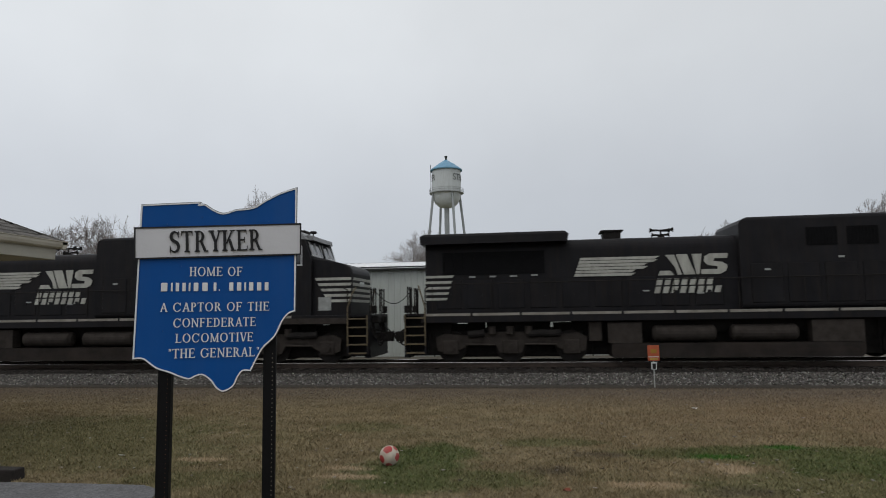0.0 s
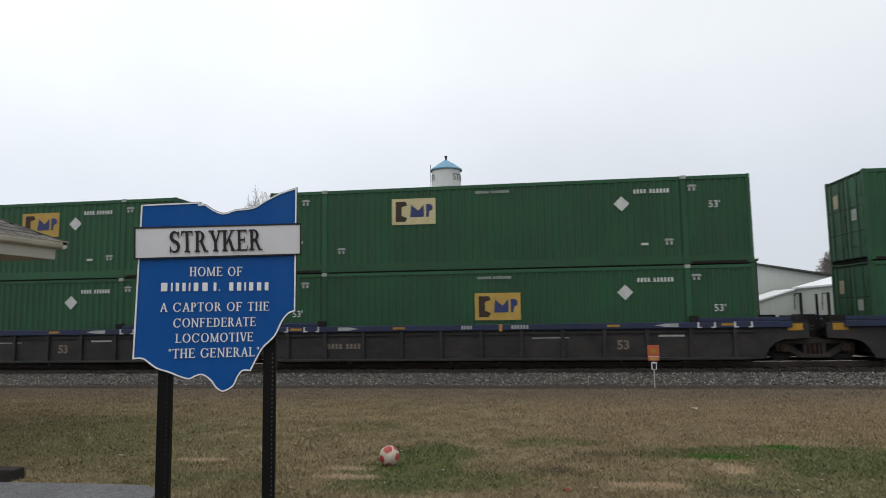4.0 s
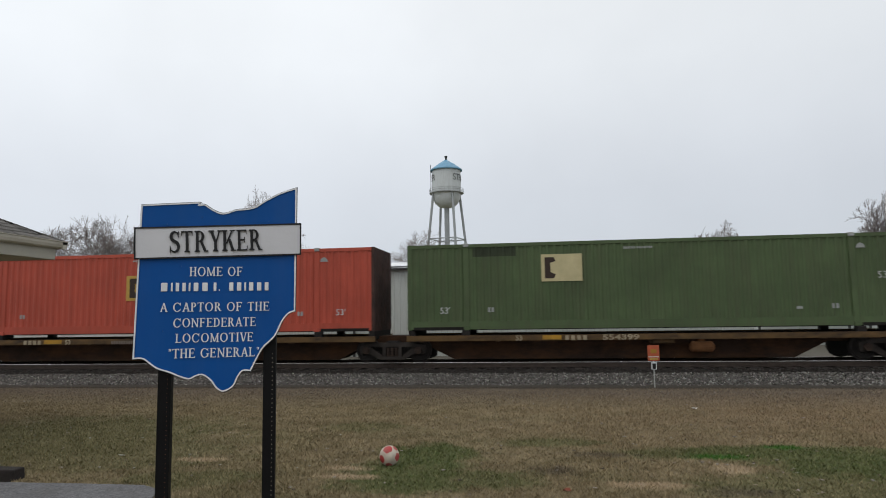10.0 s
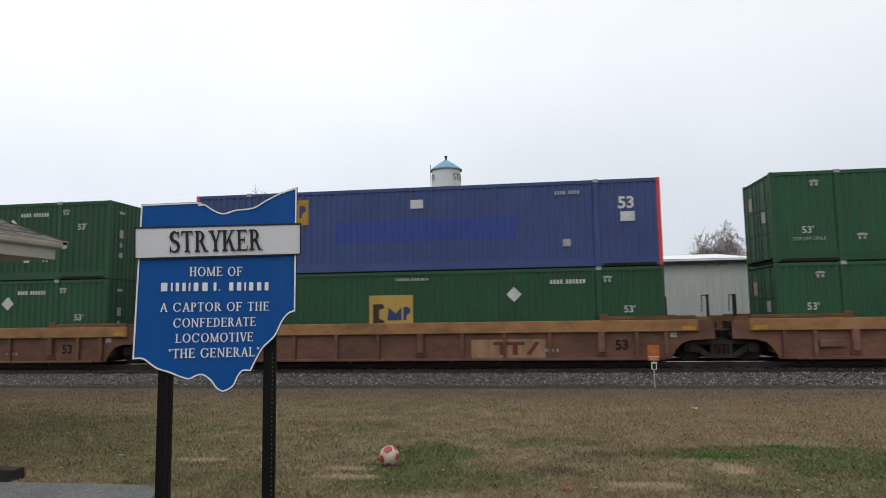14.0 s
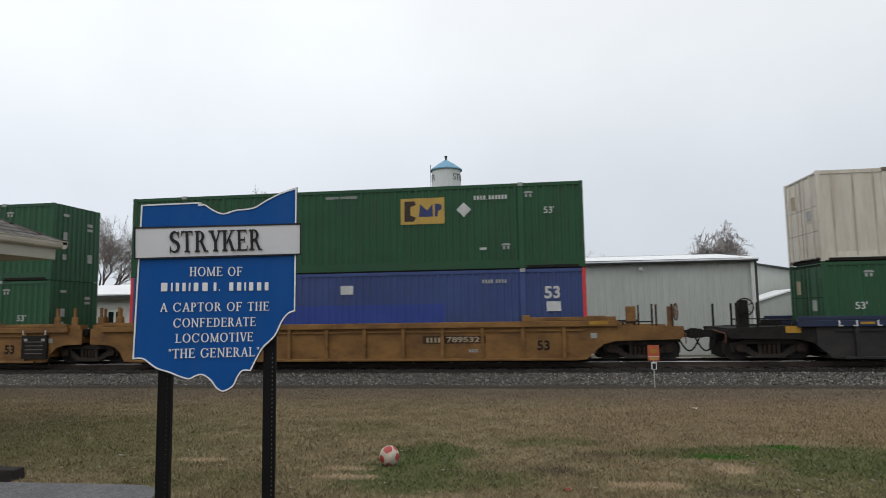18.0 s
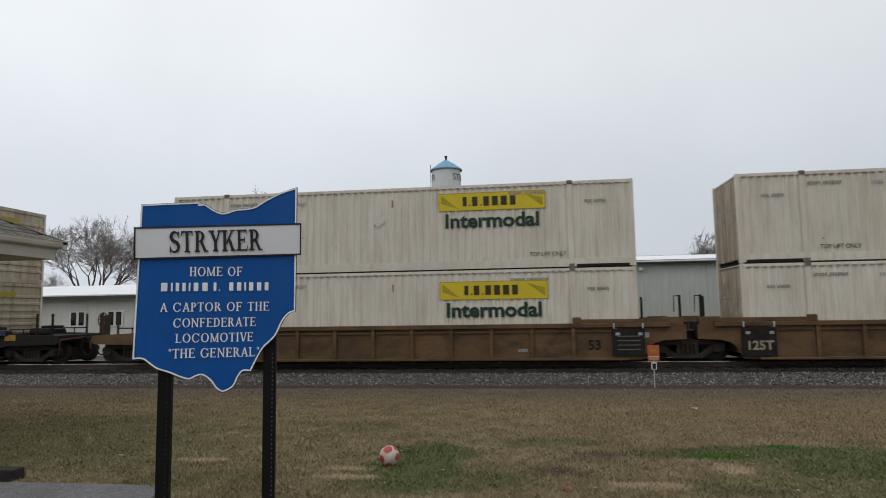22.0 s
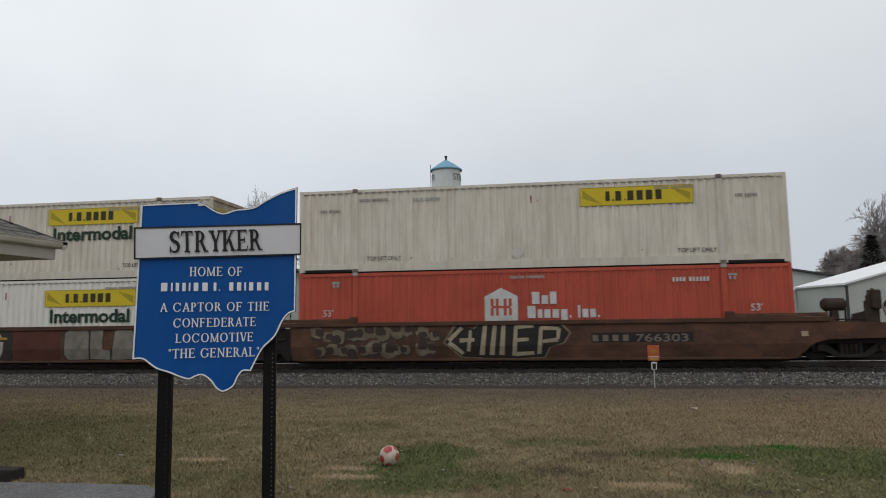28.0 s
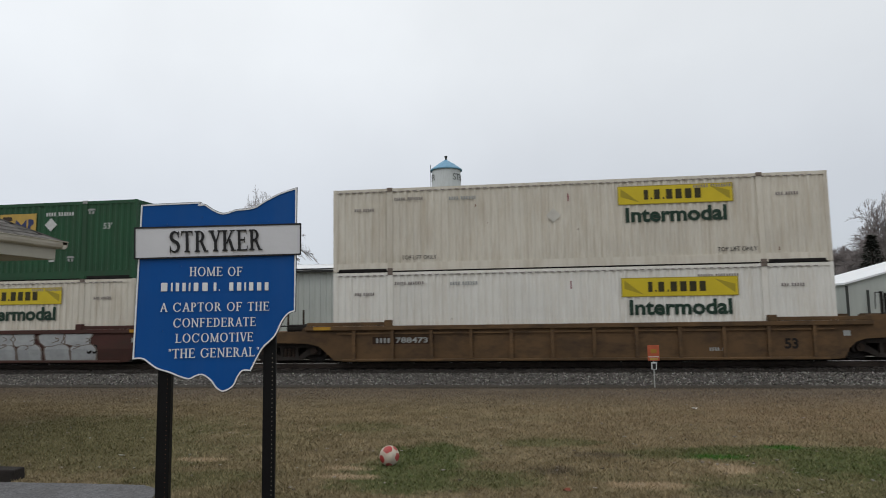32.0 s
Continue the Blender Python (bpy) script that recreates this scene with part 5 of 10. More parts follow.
def build_marker():
    m = empty("utility_marker", pose(3.17, 17.72, -0.36))
    tagged(m, "orange buried-line warning marker on a thin white stake", "marker sign")
    M_ORANGE = mat("faded_orange_plate", (0.39, 0.090, 0.040), 0.5, var=0.15, scale=8)
    bm = bmesh.new()
    soft_box(bm, -0.015, 0.015, -0.012, 0.012, -0.1, 0.74, 0.004, 1)
    part("stake", bm, mat("white_stake_plastic", (0.36, 0.36, 0.34), 0.5, var=0.1, scale=6, stain=GRIME, stain_amt=0.4), m, "thin white stake")
    bm = bmesh.new()
    soft_box(bm, -0.15, 0.15, -0.03, -0.016, 0.70, 1.11, 0.006, 1)
    part("plate", bm, M_ORANGE, m, "orange plate")
    slab("plate_line", (-0.14, 0.14, -0.036, -0.031, 0.795, 0.815), M_MARK, m)
    slab("plate_writing", (-0.07, 0.08, -0.036, -0.031, 0.90, 1.0), M_YELLOW, m)
    slab("plate_writing", (-0.1, 0.1, -0.036, -0.031, 0.73, 0.77), M_GOLD, m)
    bm = bmesh.new()
    soft_box(bm, -0.07, 0.07, -0.028, -0.014, 0.47, 0.67, 0.005, 1)
    part("tag", bm, M_MARK, m, "small white tag")
    slab("tag_writing", (-0.04, 0.045, -0.034, -0.029, 0.49, 0.63), M_INKBLACK, m)


def build_depot():
    d = empty("depot_building", pose(-12.0, 4.0, 0))
    tagged(d, "beige depot with a grey shingled hip roof and gutter", "building")
    inv = pose(12.0, -4.0, 0)
    M_BEIGE = mat("beige_fascia_paint", (0.40, 0.385, 0.33), 0.6, var=0.06, scale=2, stain=(0.25, 0.23, 0.19), stain_amt=0.3)
    M_GUT = mat("cream_gutter_paint", (0.52, 0.49, 0.42), 0.45, var=0.06, scale=3, stain=(0.25, 0.22, 0.17), stain_amt=0.4)
    M_SHINGLE = mat("grey_brown_shingle", (0.105, 0.098, 0.09), 0.9, var=0.35, scale=9, rnd=0.25)
    x1, y1, x0, y0 = -7.95, 9.92, -17.0, -2.0
    bm = bmesh.new()
    box(bm, x0 + 1.0, x1 - 1.0, y0 + 1.0, y1 - 1.0, -0.05, 2.7)
    part("wall", bm, mat("beige_wall_siding", (0.42, 0.40, 0.34), 0.65, var=0.08, scale=1), d, "beige siding", inv)
    bm = bmesh.new()
    box(bm, x0, x1 - 0.02, y0, y1 - 0.14, 2.7, 2.9)
    part("frieze", bm, M_BEIGE, d, "boxed beige eave and soffit", inv)
    # half-round gutter with a rolled lip along the eave
    bm = bmesh.new()
    prof = [(0.0, 2.885), (0.05, 2.885), (0.085, 2.91), (0.10, 2.955), (0.10, 2.995), (0.115, 3.0), (0.115, 3.012), (0.09, 3.012), (0.0, 3.0)]
    prism(bm, prof, y0 - 0.1, y1 + 0.02)
    bmesh.ops.translate(bm, verts=bm.verts, vec=(x1 - 0.02, 0, 0))
    bmesh.ops.triangulate(bm, faces=[f for f in bm.faces if len(f.verts) > 4])
    part("gutter", bm, M_GUT, d, "cream metal gutter", inv)
    bm = bmesh.new()
    a = [bm.verts.new((x0, y1 - 0.1 + p, q)) for p, q in prof]
    b = [bm.verts.new((x1 + 0.08, y1 - 0.1 + p, q)) for p, q in prof]
    bm.faces.new(a)
    bm.faces.new(b[::-1])
    for i in range(len(prof)):
        j = (i + 1) % len(prof)
        bm.faces.new((a[i], b[i], b[j], a[j]))
    part("gutter", bm, M_GUT, d, "cream metal gutter", inv)
    # hip roof
    pitch, zr0 = 0.5, 3.0
    half = (x1 - x0) / 2
    zp = zr0 + half * pitch
    xm = (x0 + x1) / 2
    A, B, Cc, D = (x1, y0, zr0), (x1, y1, zr0), (x0, y1, zr0), (x0, y0, zr0)
    R0, R1 = (xm, y0 + half, zp), (xm, y1 - half, zp)
    roof = None
    for name, quad in (("roof_slope", (A, B, R1, R0)), ("roof_slope", (B, Cc, R1)), ("roof_slope", (Cc, D, R0, R1)), ("roof_slope", (D, A, R0))):
        bm = bmesh.new()
        vs = [bm.verts.new(q) for q in quad]
        f = bm.faces.new(vs)
        bmesh.ops.solidify(bm, geom=[f], thickness=0.05)
        ob = part(name, bm, M_SHINGLE, d, "grey shingled slope", inv)
        roof = roof or ob
    # shingle courses on the slope that faces the lawn
    n = 0
    for row in range(9):
        u = 0.02 + row * 0.145
        xa = x1 + 0.03 - u
        za = zr0 + u * pitch + 0.012
        ymax = y1 - u
        y = ymax
        k = row % 2 * 0.15
        y = ymax - k if k else ymax
        y -= 0.08
        while y > 6.6 and n < 290:
            w = 0.30
            bm_key = "shingle"
            me = cached(bm_key, lambda q: prism(q, [(-0.155, 0.0775), (0.02, -0.010), (0.02, 0.006), (-0.155, 0.0815)], -0.295, 0.0), M_SHINGLE)
            part("shingle", me, M_SHINGLE, roof, "", pose(xa, y, za + random.uniform(0, 0.004)))
            n += 1
            y -= w
    bm = bmesh.new()
    run = Vector((-1, -1, pitch)).normalized().to_track_quat("X", "Z").to_matrix()
    for i in range(30):
        u = 0.04 + i * 0.14
        for v in box(bm, -0.13, 0.13, -0.075, 0.075, -0.004, 0.014):
            v.co = run @ v.co + Vector((x1 - u, y1 - u, zr0 + u * pitch + 0.012))
    part("hip_caps", bm, M_SHINGLE, d, "row of hip cap shingles", inv)


def build_pavement():
    M_ASPH = mat("grey_worn_asphalt", (0.155, 0.155, 0.16), 0.95, var=0.5, scale=38, bump=1.0, bscale=70, stain=(0.09, 0.085, 0.08), stain_amt=0.7)
    bm = bmesh.new()
    pts = [(-7.9, 6.18), (-5.6, 6.18), (-4.6, 6.2), (-3.95, 6.2), (-3.74, 6.08), (-3.62, 5.85), (-3.45, 5.2), (-3.3, 4.2), (-3.1, 1.0), (-3.0, -6.0), (-7.9, -6.0)]
    a = [bm.verts.new((x, y, 0.018)) for x, y in pts]
    b = [bm.verts.new((x, y, -0.12)) for x, y in pts]
    bm.faces.new(a)
    for i in range(len(pts)):
        j = (i + 1) % len(pts)
        bm.faces.new((a[i], a[j], b[j], b[i]))
    bmesh.ops.triangulate(bm, faces=[f for f in bm.faces if len(f.verts) > 4])
    tagged(new("pavement", mesh_of(bm, "pavement", M_ASPH)), "worn grey asphalt path beside the lawn", "pavement", kind="structure")
    t = bmesh.new()
    soft_box(t, -7.4, -5.50, 6.27, 6.45, -0.05, 0.115, 0.015, 2)
    for v in t.verts:
        v.co += Vector((noise.noise(v.co * 6) * 0.012, noise.noise(v.co * 5 + Vector((4, 0, 0))) * 0.012, noise.noise(v.co * 7) * 0.01))
    tagged(new("landscape_timber", mesh_of(t, "landscape_timber", mat("dark_weathered_timber", (0.024, 0.020, 0.018), 0.9, var=0.4, scale=7, bump=0.4, bscale=30))), "dark weathered timber along the path edge", "timber")


def build_litter():
    rng = random.Random(3)
    M_PAPER = mat("white_paper_scrap", (0.7, 0.7, 0.68), 0.7, var=0.06)

    def scrap(name, x, y, size, m, label, cat):
        bm = bmesh.new()
        pts = []
        for i in range(7):
            a = 2 * math.pi * i / 7
            pts.append((math.cos(a) * size * rng.uniform(0.6, 1.0), math.sin(a) * size * 0.55 * rng.uniform(0.6, 1.0), rng.uniform(0.0, 0.5) * size))
        lo = [bm.verts.new(p) for p in pts]
        hi = [bm.verts.new((p[0] * 0.97, p[1] * 0.97, p[2] + 0.004)) for p in pts]
        c0, c1 = bm.verts.new((0, 0, 0.002)), bm.verts.new((0, 0, 0.006))
        for i in range(7):
            j = (i + 1) % 7
            bm.faces.new((lo[j], lo[i], c0))
            bm.faces.new((hi[i], hi[j], c1))
            bm.faces.new((lo[i], lo[j], hi[j], hi[i]))
        ob = new(name, mesh_of(bm, name, m))
        ob.matrix_basis = pose(x, y, ground_z(y) + 0.008, 0, 0, rng.uniform(0, 180))
        tagged(ob, label, cat)

    scrap("paper_scrap", -5.06, 7.47, 0.05, M_PAPER, "small white paper scrap on the grass", "litter")
    scrap("paper_scrap", 2.95, 12.6, 0.10, M_PAPER, "pale flat scrap lying on the grass", "litter")
    scrap("dead_leaf", 0.29, 6.35, 0.05, mat("red_brown_leaf", (0.20, 0.055, 0.03), 0.7, var=0.2), "red-brown dead leaf on the grass", "leaf")
    n = 620
    g = np.random.default_rng(12)
    y = 5.6 + 11.5 * g.random(n) ** 1.3
    x = (g.random(n) * 2 - 1) * 0.78 * y - 0.136 * y
    keep = ~((x < -3.0) & (y < 6.6))
    x, y = x[keep], y[keep]
    z = np.array([ground_z(float(v)) for v in y]) + 0.018
    scatter("fallen_leaves", np.stack([x, y, z], 1), 0.012 + 0.016 * g.random(len(x)), island_mat("dead_leaf_mix", [(0.42, 0.38, 0.32), (0.20, 0.14, 0.09), (0.50, 0.46, 0.40), (0.05, 0.035, 0.025), (0.30, 0.24, 0.16)]), "scattered dead leaves and crumbs on the lawn", "leaves", 0.35, 14)


build_ground()
build_track()
build_sheds()
build_tower()
build_trees()
build_town_sign()
build_ball()
build_marker()
build_depot()
build_pavement()
build_litter()


# ---- the train ----
MOVING = []


def train_at(t):
    """How far the train has run at t seconds: a steady 92 km/h, slowing very slightly."""
    k = (t - 16.0) / 16.0
    return 412.18 * k - 1.847 * k * k


def ride(thing, u, z, turn=0.0):
    MOVING.append((thing, u, z, turn))
    thing.matrix_basis = pose(u + train_at(0.0), TRACK_Y, z, 0, 0, turn)


HL, HW = BOX_L / 2, BOX_W / 2


def corrugated(bm, side, pitch=0.24, depth=0.032, z0=0.285, z1=BOX_H - 0.12, a=None, b=None, proud=0.0):
    x0, x1 = -HL + 0.1, HL - 0.1
    n = round((x1 - x0) / pitch)
    p = (x1 - x0) / n
    pts = []
    for i in range(n):
        x = x0 + i * p
        pts += [(x, 0.0), (x + 0.26 * p, 0.0), (x + 0.42 * p, depth), (x + 0.84 * p, depth)]
    pts.append((x1, 0.0))
    if a is not None:
        pts = [(x, d) for x, d in pts if a < x < b]
    lo = [bm.verts.new((x, side * (HW - 0.004 - d + proud), z0)) for x, d in pts]
    hi = [bm.verts.new((x, side * (HW - 0.004 - d + proud), z1)) for x, d in pts]
    for i in range(len(pts) - 1):
        bm.faces.new((lo[i], lo[i + 1], hi[i + 1], hi[i]))
    if a is None:
        box(bm, x0, x1, min(side * (HW - 0.05), side * (HW - 0.07)), max(side * (HW - 0.05), side * (HW - 0.07)), z0 - 0.05, z1 + 0.05)


def flat_side(bm, side):
    box(bm, -HL + 0.1, HL - 0.1, min(side * (HW - 0.02), side * (HW - 0.06)), max(side * (HW - 0.02), side * (HW - 0.06)), 0.15, BOX_H - 0.1)


def container(paint, label, category="container", ribs=None, frame_paint=None, end_paint=None, slats=False, rib_w=0.047, middle=0.03):
    """A 53-foot container: panels, rails, posts, castings, front wall and doors."""
    c = empty("shipping_container")
    tagged(c, label, category, group="containers on the train")
    fp = frame_paint or paint
    ep = end_paint or paint
    for side in (-1, 1):
        if ribs:
            piece("side_panel", ("flat_side", side), lambda bm: flat_side(bm, side), paint, c)
            if side < 0:
                for i in range(-13, 14):
                    x = middle + 0.612 * i
                    if abs(x) < HL - 0.2 and abs(abs(x) - 6.04) > 0.18:
                        piece("side_rib", ("side_rib", rib_w), lambda bm: box(bm, -rib_w, rib_w, -0.022, 0.01, 0.16, BOX_H - 0.11), ribs, c, "", pose(x, -HW + 0.012, 0))
        else:
            piece("side_panel", ("corrugated_side", side), lambda bm: corrugated(bm, side), paint, c)
        ya, yb = sorted((side * (HW + 0.004), side * (HW - 0.08)))
        piece("bottom_rail", ("bottom_rail", side), lambda bm: box(bm, -HL + 0.12, HL - 0.12, ya, yb, 0.03, 0.295), fp, c)
        piece("top_rail", ("top_rail", side), lambda bm: box(bm, -HL + 0.12, HL - 0.12, ya, yb, BOX_H - 0.125, BOX_H - 0.012), fp, c)
        for x in (-HL + 0.06, HL - 0.06):
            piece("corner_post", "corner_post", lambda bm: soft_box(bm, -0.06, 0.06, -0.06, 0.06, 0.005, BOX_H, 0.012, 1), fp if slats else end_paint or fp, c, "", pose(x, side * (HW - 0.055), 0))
        for x in (-6.06, 6.02):
            lp = piece("lift_post", "lift_post", lambda bm: soft_box(bm, -0.09, 0.09, -0.04, 0.04, 0.12, BOX_H - 0.02, 0.01, 1), fp, c, "", pose(x, side * (HW - 0.028), 0))
            for z in (0.06, BOX_H - 0.05) if side < 0 else ():
                piece("corner_casting", "corner_casting", lambda bm: soft_box(bm, -0.09, 0.09, -0.07, 0.075, -0.06, 0.062, 0.012, 1), M_OLDINK if paint.name.startswith("off_white") else M_MARKGREY if z > 1 else fp, lp, "", pose(0, -side * 0.04 * 0, z))
    piece("roof", "box_roof", lambda bm: box(bm, -HL + 0.05, HL - 0.05, -HW + 0.06, HW - 0.06, BOX_H - 0.06, BOX_H - 0.02), fp, c)
    piece("floor", "box_floor", lambda bm: box(bm, -HL + 0.1, HL - 0.1, -HW + 0.09, HW - 0.09, 0.0, 0.1), M_DARK, c)
    # dark bars stand in for the shade in the gap under the box
    piece("underframe_gap", "underframe_gap", lambda bm: [box(bm, -6.2, 6.2, -HW + 0.03, -HW + 0.06, 0.0, 0.1)] + [box(bm, x - 0.85, x + 0.85, -HW - 0.006, -HW + 0.02, 0.02, 0.11) for x in (-7.02, 7.02)], M_DARK, c, "dark bars painted as the shaded recess under each end")

    def front(bm):
        """One pressed sheet, ribbed across (slats) or upright."""
        if slats:
            prof = [(HL - 0.09, 0.0), (HL - 0.002, 0.0), (HL - 0.002, 0.16), (HL - 0.045, 0.17)]
            for i in range(8):
                z = 0.4 + 0.27 * i
                prof += [(HL - 0.045, z), (HL - 0.006, z + 0.03), (HL - 0.006, z + 0.11), (HL - 0.045, z + 0.14)]
            prof += [(HL - 0.045, BOX_H - 0.14), (HL - 0.002, BOX_H - 0.13), (HL - 0.002, BOX_H - 0.004), (HL - 0.09, BOX_H - 0.004)]
            prism(bm, prof, -HW + 0.115, HW - 0.115)
        else:
            prof = [(HL - 0.09, -HW + 0.115), (HL - 0.004, -HW + 0.115)]
            for i in range(9):
                y = -HW + 0.2 + i * 0.25
                prof += [(HL - 0.045, y), (HL - 0.045, y + 0.1), (HL - 0.012, y + 0.13), (HL - 0.012, y + 0.22)]
            prof += [(HL - 0.004, HW - 0.115), (HL - 0.09, HW - 0.115)]
            lo = [bm.verts.new((x, y, 0.0)) for x, y in prof]
            hi = [bm.verts.new((x, y, BOX_H - 0.004)) for x, y in prof]
            for i in range(len(prof)):
                j = (i + 1) % len(prof)
                bm.faces.new((lo[i], lo[j], hi[j], hi[i]))
            bm.faces.new(lo)
            bm.faces.new(hi)
        bmesh.ops.triangulate(bm, faces=[f for f in bm.faces if len(f.verts) > 4])
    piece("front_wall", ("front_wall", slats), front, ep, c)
    if not slats and not end_paint:
        ends = piece("end_marking", "end_marking", lambda bm: [box(bm, HL - 0.004, HL + 0.004, a, a + w, z, z + h) for a, w, z, h in ((0.55, 0.3, 2.2, 0.12), (0.55, 0.3, 2.02, 0.1), (-0.75, 0.22, 1.55, 0.3), (-0.72, 0.14, 1.2, 0.16), (0.62, 0.26, 0.75, 0.34), (-0.78, 0.3, 2.45, 0.1), (-0.75, 0.2, 0.8, 0.2))], M_MARKGREY, c)
        ends["kind"] = "stuff"
    if slats:
        slab("end_emblem", (HL - 0.004, HL + 0.002, -0.95, -0.1, 2.36, 2.52), M_BANNERDK, c)
    for s in (-1, 1):
        def leaf(bm):
            ya, yb = sorted((s * 0.02, s * (HW - 0.12)))
            box(bm, -HL + 0.02, -HL + 0.07, ya, yb, 0.14, BOX_H - 0.12)
            for z in (0.5, 1.3, 2.1):
                box(bm, -HL + 0.005, -HL + 0.03, ya + 0.08, yb - 0.08, z, z + 0.3)
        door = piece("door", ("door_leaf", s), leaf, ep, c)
        piece("gasket", ("door_gasket", s), lambda bm: [box(bm, -HL + 0.012, -HL + 0.022, min(s * a, s * b), max(s * a, s * b), z0, z1) for a, b, z0, z1 in ((0.0, 0.025, 0.12, 2.8), (1.155, 1.19, 0.12, 2.8), (0.025, 1.155, 0.12, 0.15), (0.025, 1.155, 2.76, 2.8), (0.025, 1.155, 0.97, 0.99), (0.025, 1.155, 1.77, 1.79))], M_RIBGREY if paint.name.startswith("off_white") else M_DARK, door, "black rubber gaskets")
        slab("door_label", (-HL - 0.004, -HL + 0.004, min(s * 0.42, s * 0.74), max(s * 0.42, s * 0.74), 1.35 if s < 0 else 1.9, 1.7 if s < 0 else 2.35), M_MARKGREY if s < 0 else M_GCREAM, door)
        for k in (0.3, 0.85):
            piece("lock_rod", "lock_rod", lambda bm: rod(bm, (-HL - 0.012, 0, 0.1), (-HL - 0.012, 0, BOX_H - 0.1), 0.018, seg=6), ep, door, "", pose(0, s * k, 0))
    return c


FY = -HW - 0.006       # the plane of painted markings on the near side


def emp_logo(c, x, z=2.05, ground_paint=None, part_only=False, narrow=1.0, tall=0.45):
    """A gold panel with a dark block and blue blocks."""
    g = slab("logo_panel", (-0.76, 0.76, FY - 0.002, FY + 0.004, -tall, tall), ground_paint or M_GOLD, c, "gold emblem panel")
    g.location = (x, 0, z)
    g.scale = (narrow, 1, 1.25 if narrow < 0.8 else 1)

    piece("logo_block", "logo_dark", lambda bm: [prism(bm, [(-0.63, -0.35), (-0.30, -0.35), (-0.22, -0.22), (-0.42, -0.14), (-0.42, 0.16), (-0.22, 0.22), (-0.28, 0.35), (-0.63, 0.35)], FY - 0.006, FY)], M_LOGODARK, g)
    if not part_only:
        piece("logo_block", "logo_blue_a", lambda bm: prism(bm, [(-0.13, -0.2), (0.36, -0.2), (0.36, 0.24), (0.16, 0.02), (-0.08, 0.24)], FY - 0.006, FY), M_LOGOBLUE, g)
        piece("logo_block", "logo_blue_b", lambda bm: prism(bm, [(0.43, -0.2), (0.52, -0.2), (0.54, -0.02), (0.66, 0.05), (0.66, 0.18), (0.58, 0.24), (0.43, 0.24)], FY - 0.006, FY), M_LOGOBLUE, g)


def mark_row(parent, x, y, z, n, h, m, gap_at=4, fill=0.52):
    """A row of small plain bars in place of writing too small to read."""
    def draw(bm):
        cx, edges = 0.0, []
        for i in range(n):
            if i == gap_at:
                cx += 0.6 * h
            edges += [cx, cx + fill * h]
            cx += 0.8 * h
        rows = [[bm.verts.new((x, -0.003, z)) for x in edges] for z in (-h / 2, -h * 0.45, h / 2)]
        for i in range(len(edges) - 1):
            for k in (0, 1) if i % 2 == 0 else (0,):
                bm.faces.new((rows[k][i], rows[k][i + 1], rows[k + 1][i + 1], rows[k + 1][i]))
        bmesh.ops.delete(bm, geom=[v for v in bm.verts if not v.link_faces], context="VERTS")
    return piece("id_marking", ("mark_row", n, h, gap_at, fill), draw, m, parent, "", pose(x, y, z))


def diamond(c, x, z=2.05, m=None, r=0.25):
    piece("placard", ("placard", r), lambda bm: prism(bm, [(-r, 0), (0, -r), (r, 0), (0, r)], FY - 0.002, FY + 0.003), m or M_MARK, c, "white diamond placard", pose(x, 0, z))


def marks_common(c, upper=True, white_text=True, seed=0, high=None):
    rng = random.Random(seed)
    ink = M_MARK if white_text else M_INKBLACK
    for x, z in ((6.95, 1.58 if rng.random() < 0.6 else 1.95), (-HL + 1.05, 1.95 if rng.random() < 0.6 else 1.0)):
        z = 1.5 if not upper else high if high and x > 0 else z
        words("size_mark", "53'", 0.22, ink, c, x, FY, z, 0.003)
    mark_row(c, 4.44, FY, 2.44, 10, 0.135, M_MARK, 4, 0.5)
    mark_row(c, -0.75, FY, 2.62, 16, 0.085, M_MARKGREY, 7)
    for x in (6.28, -6.75):
        arched_mark(c, x, 2.50)
    if upper:
        for x in (5.50, -5.45):
            arched_mark(c, x, 0.76)
        slab("label_plate", (4.62, 4.84, FY - 0.002, FY + 0.003, 0.66, 0.74), M_MARK, c)
        if rng.random() < 0.6:
            words("handling_mark", "TOP LIFT ONLY", 0.11, M_MARKGREY, c, -7.0, FY, 0.72, 0.001, 1.0)


def arched_mark(c, x, z):
    """A small stencilled mark: a curved bar over two short ones."""
    def draw(bm):
        prism(bm, [(-0.16, 0.05), (-0.10, 0.10), (0.10, 0.10), (0.16, 0.05), (0.14, 0.03), (-0.14, 0.03)], FY - 0.002, FY + 0.003)
        for a in (-0.11, 0.03):
            box(bm, a, a + 0.075, FY - 0.002, FY + 0.003, -0.10, 0.01)
    piece("stencil_mark", "arched_mark", draw, M_MARKGREY, c, "", pose(x, 0, z))


SEED = [0]


def green_box(logo=10.65, dia=12.05, upper=True, paint=None, white_panel=False, tall=0.45):
    SEED[0] += 1
    c = container(paint or M_GREEN, "green corrugated 53-foot container with a gold emblem")
    if logo is not None:
        emp_logo(c, logo + (0.15 if logo > 9 else 0.28) - HL, 2.05 if logo > 9 or logo < 6 else 1.78 if upper else 1.45 if tall > 0.5 else 1.66, ground_paint=M_PALEGOLD if white_panel else None, tall=tall)
    if dia is not None:
        diamond(c, dia + 0.12 - HL)
    marks_common(c, upper, True, SEED[0], 1.93)
    return c


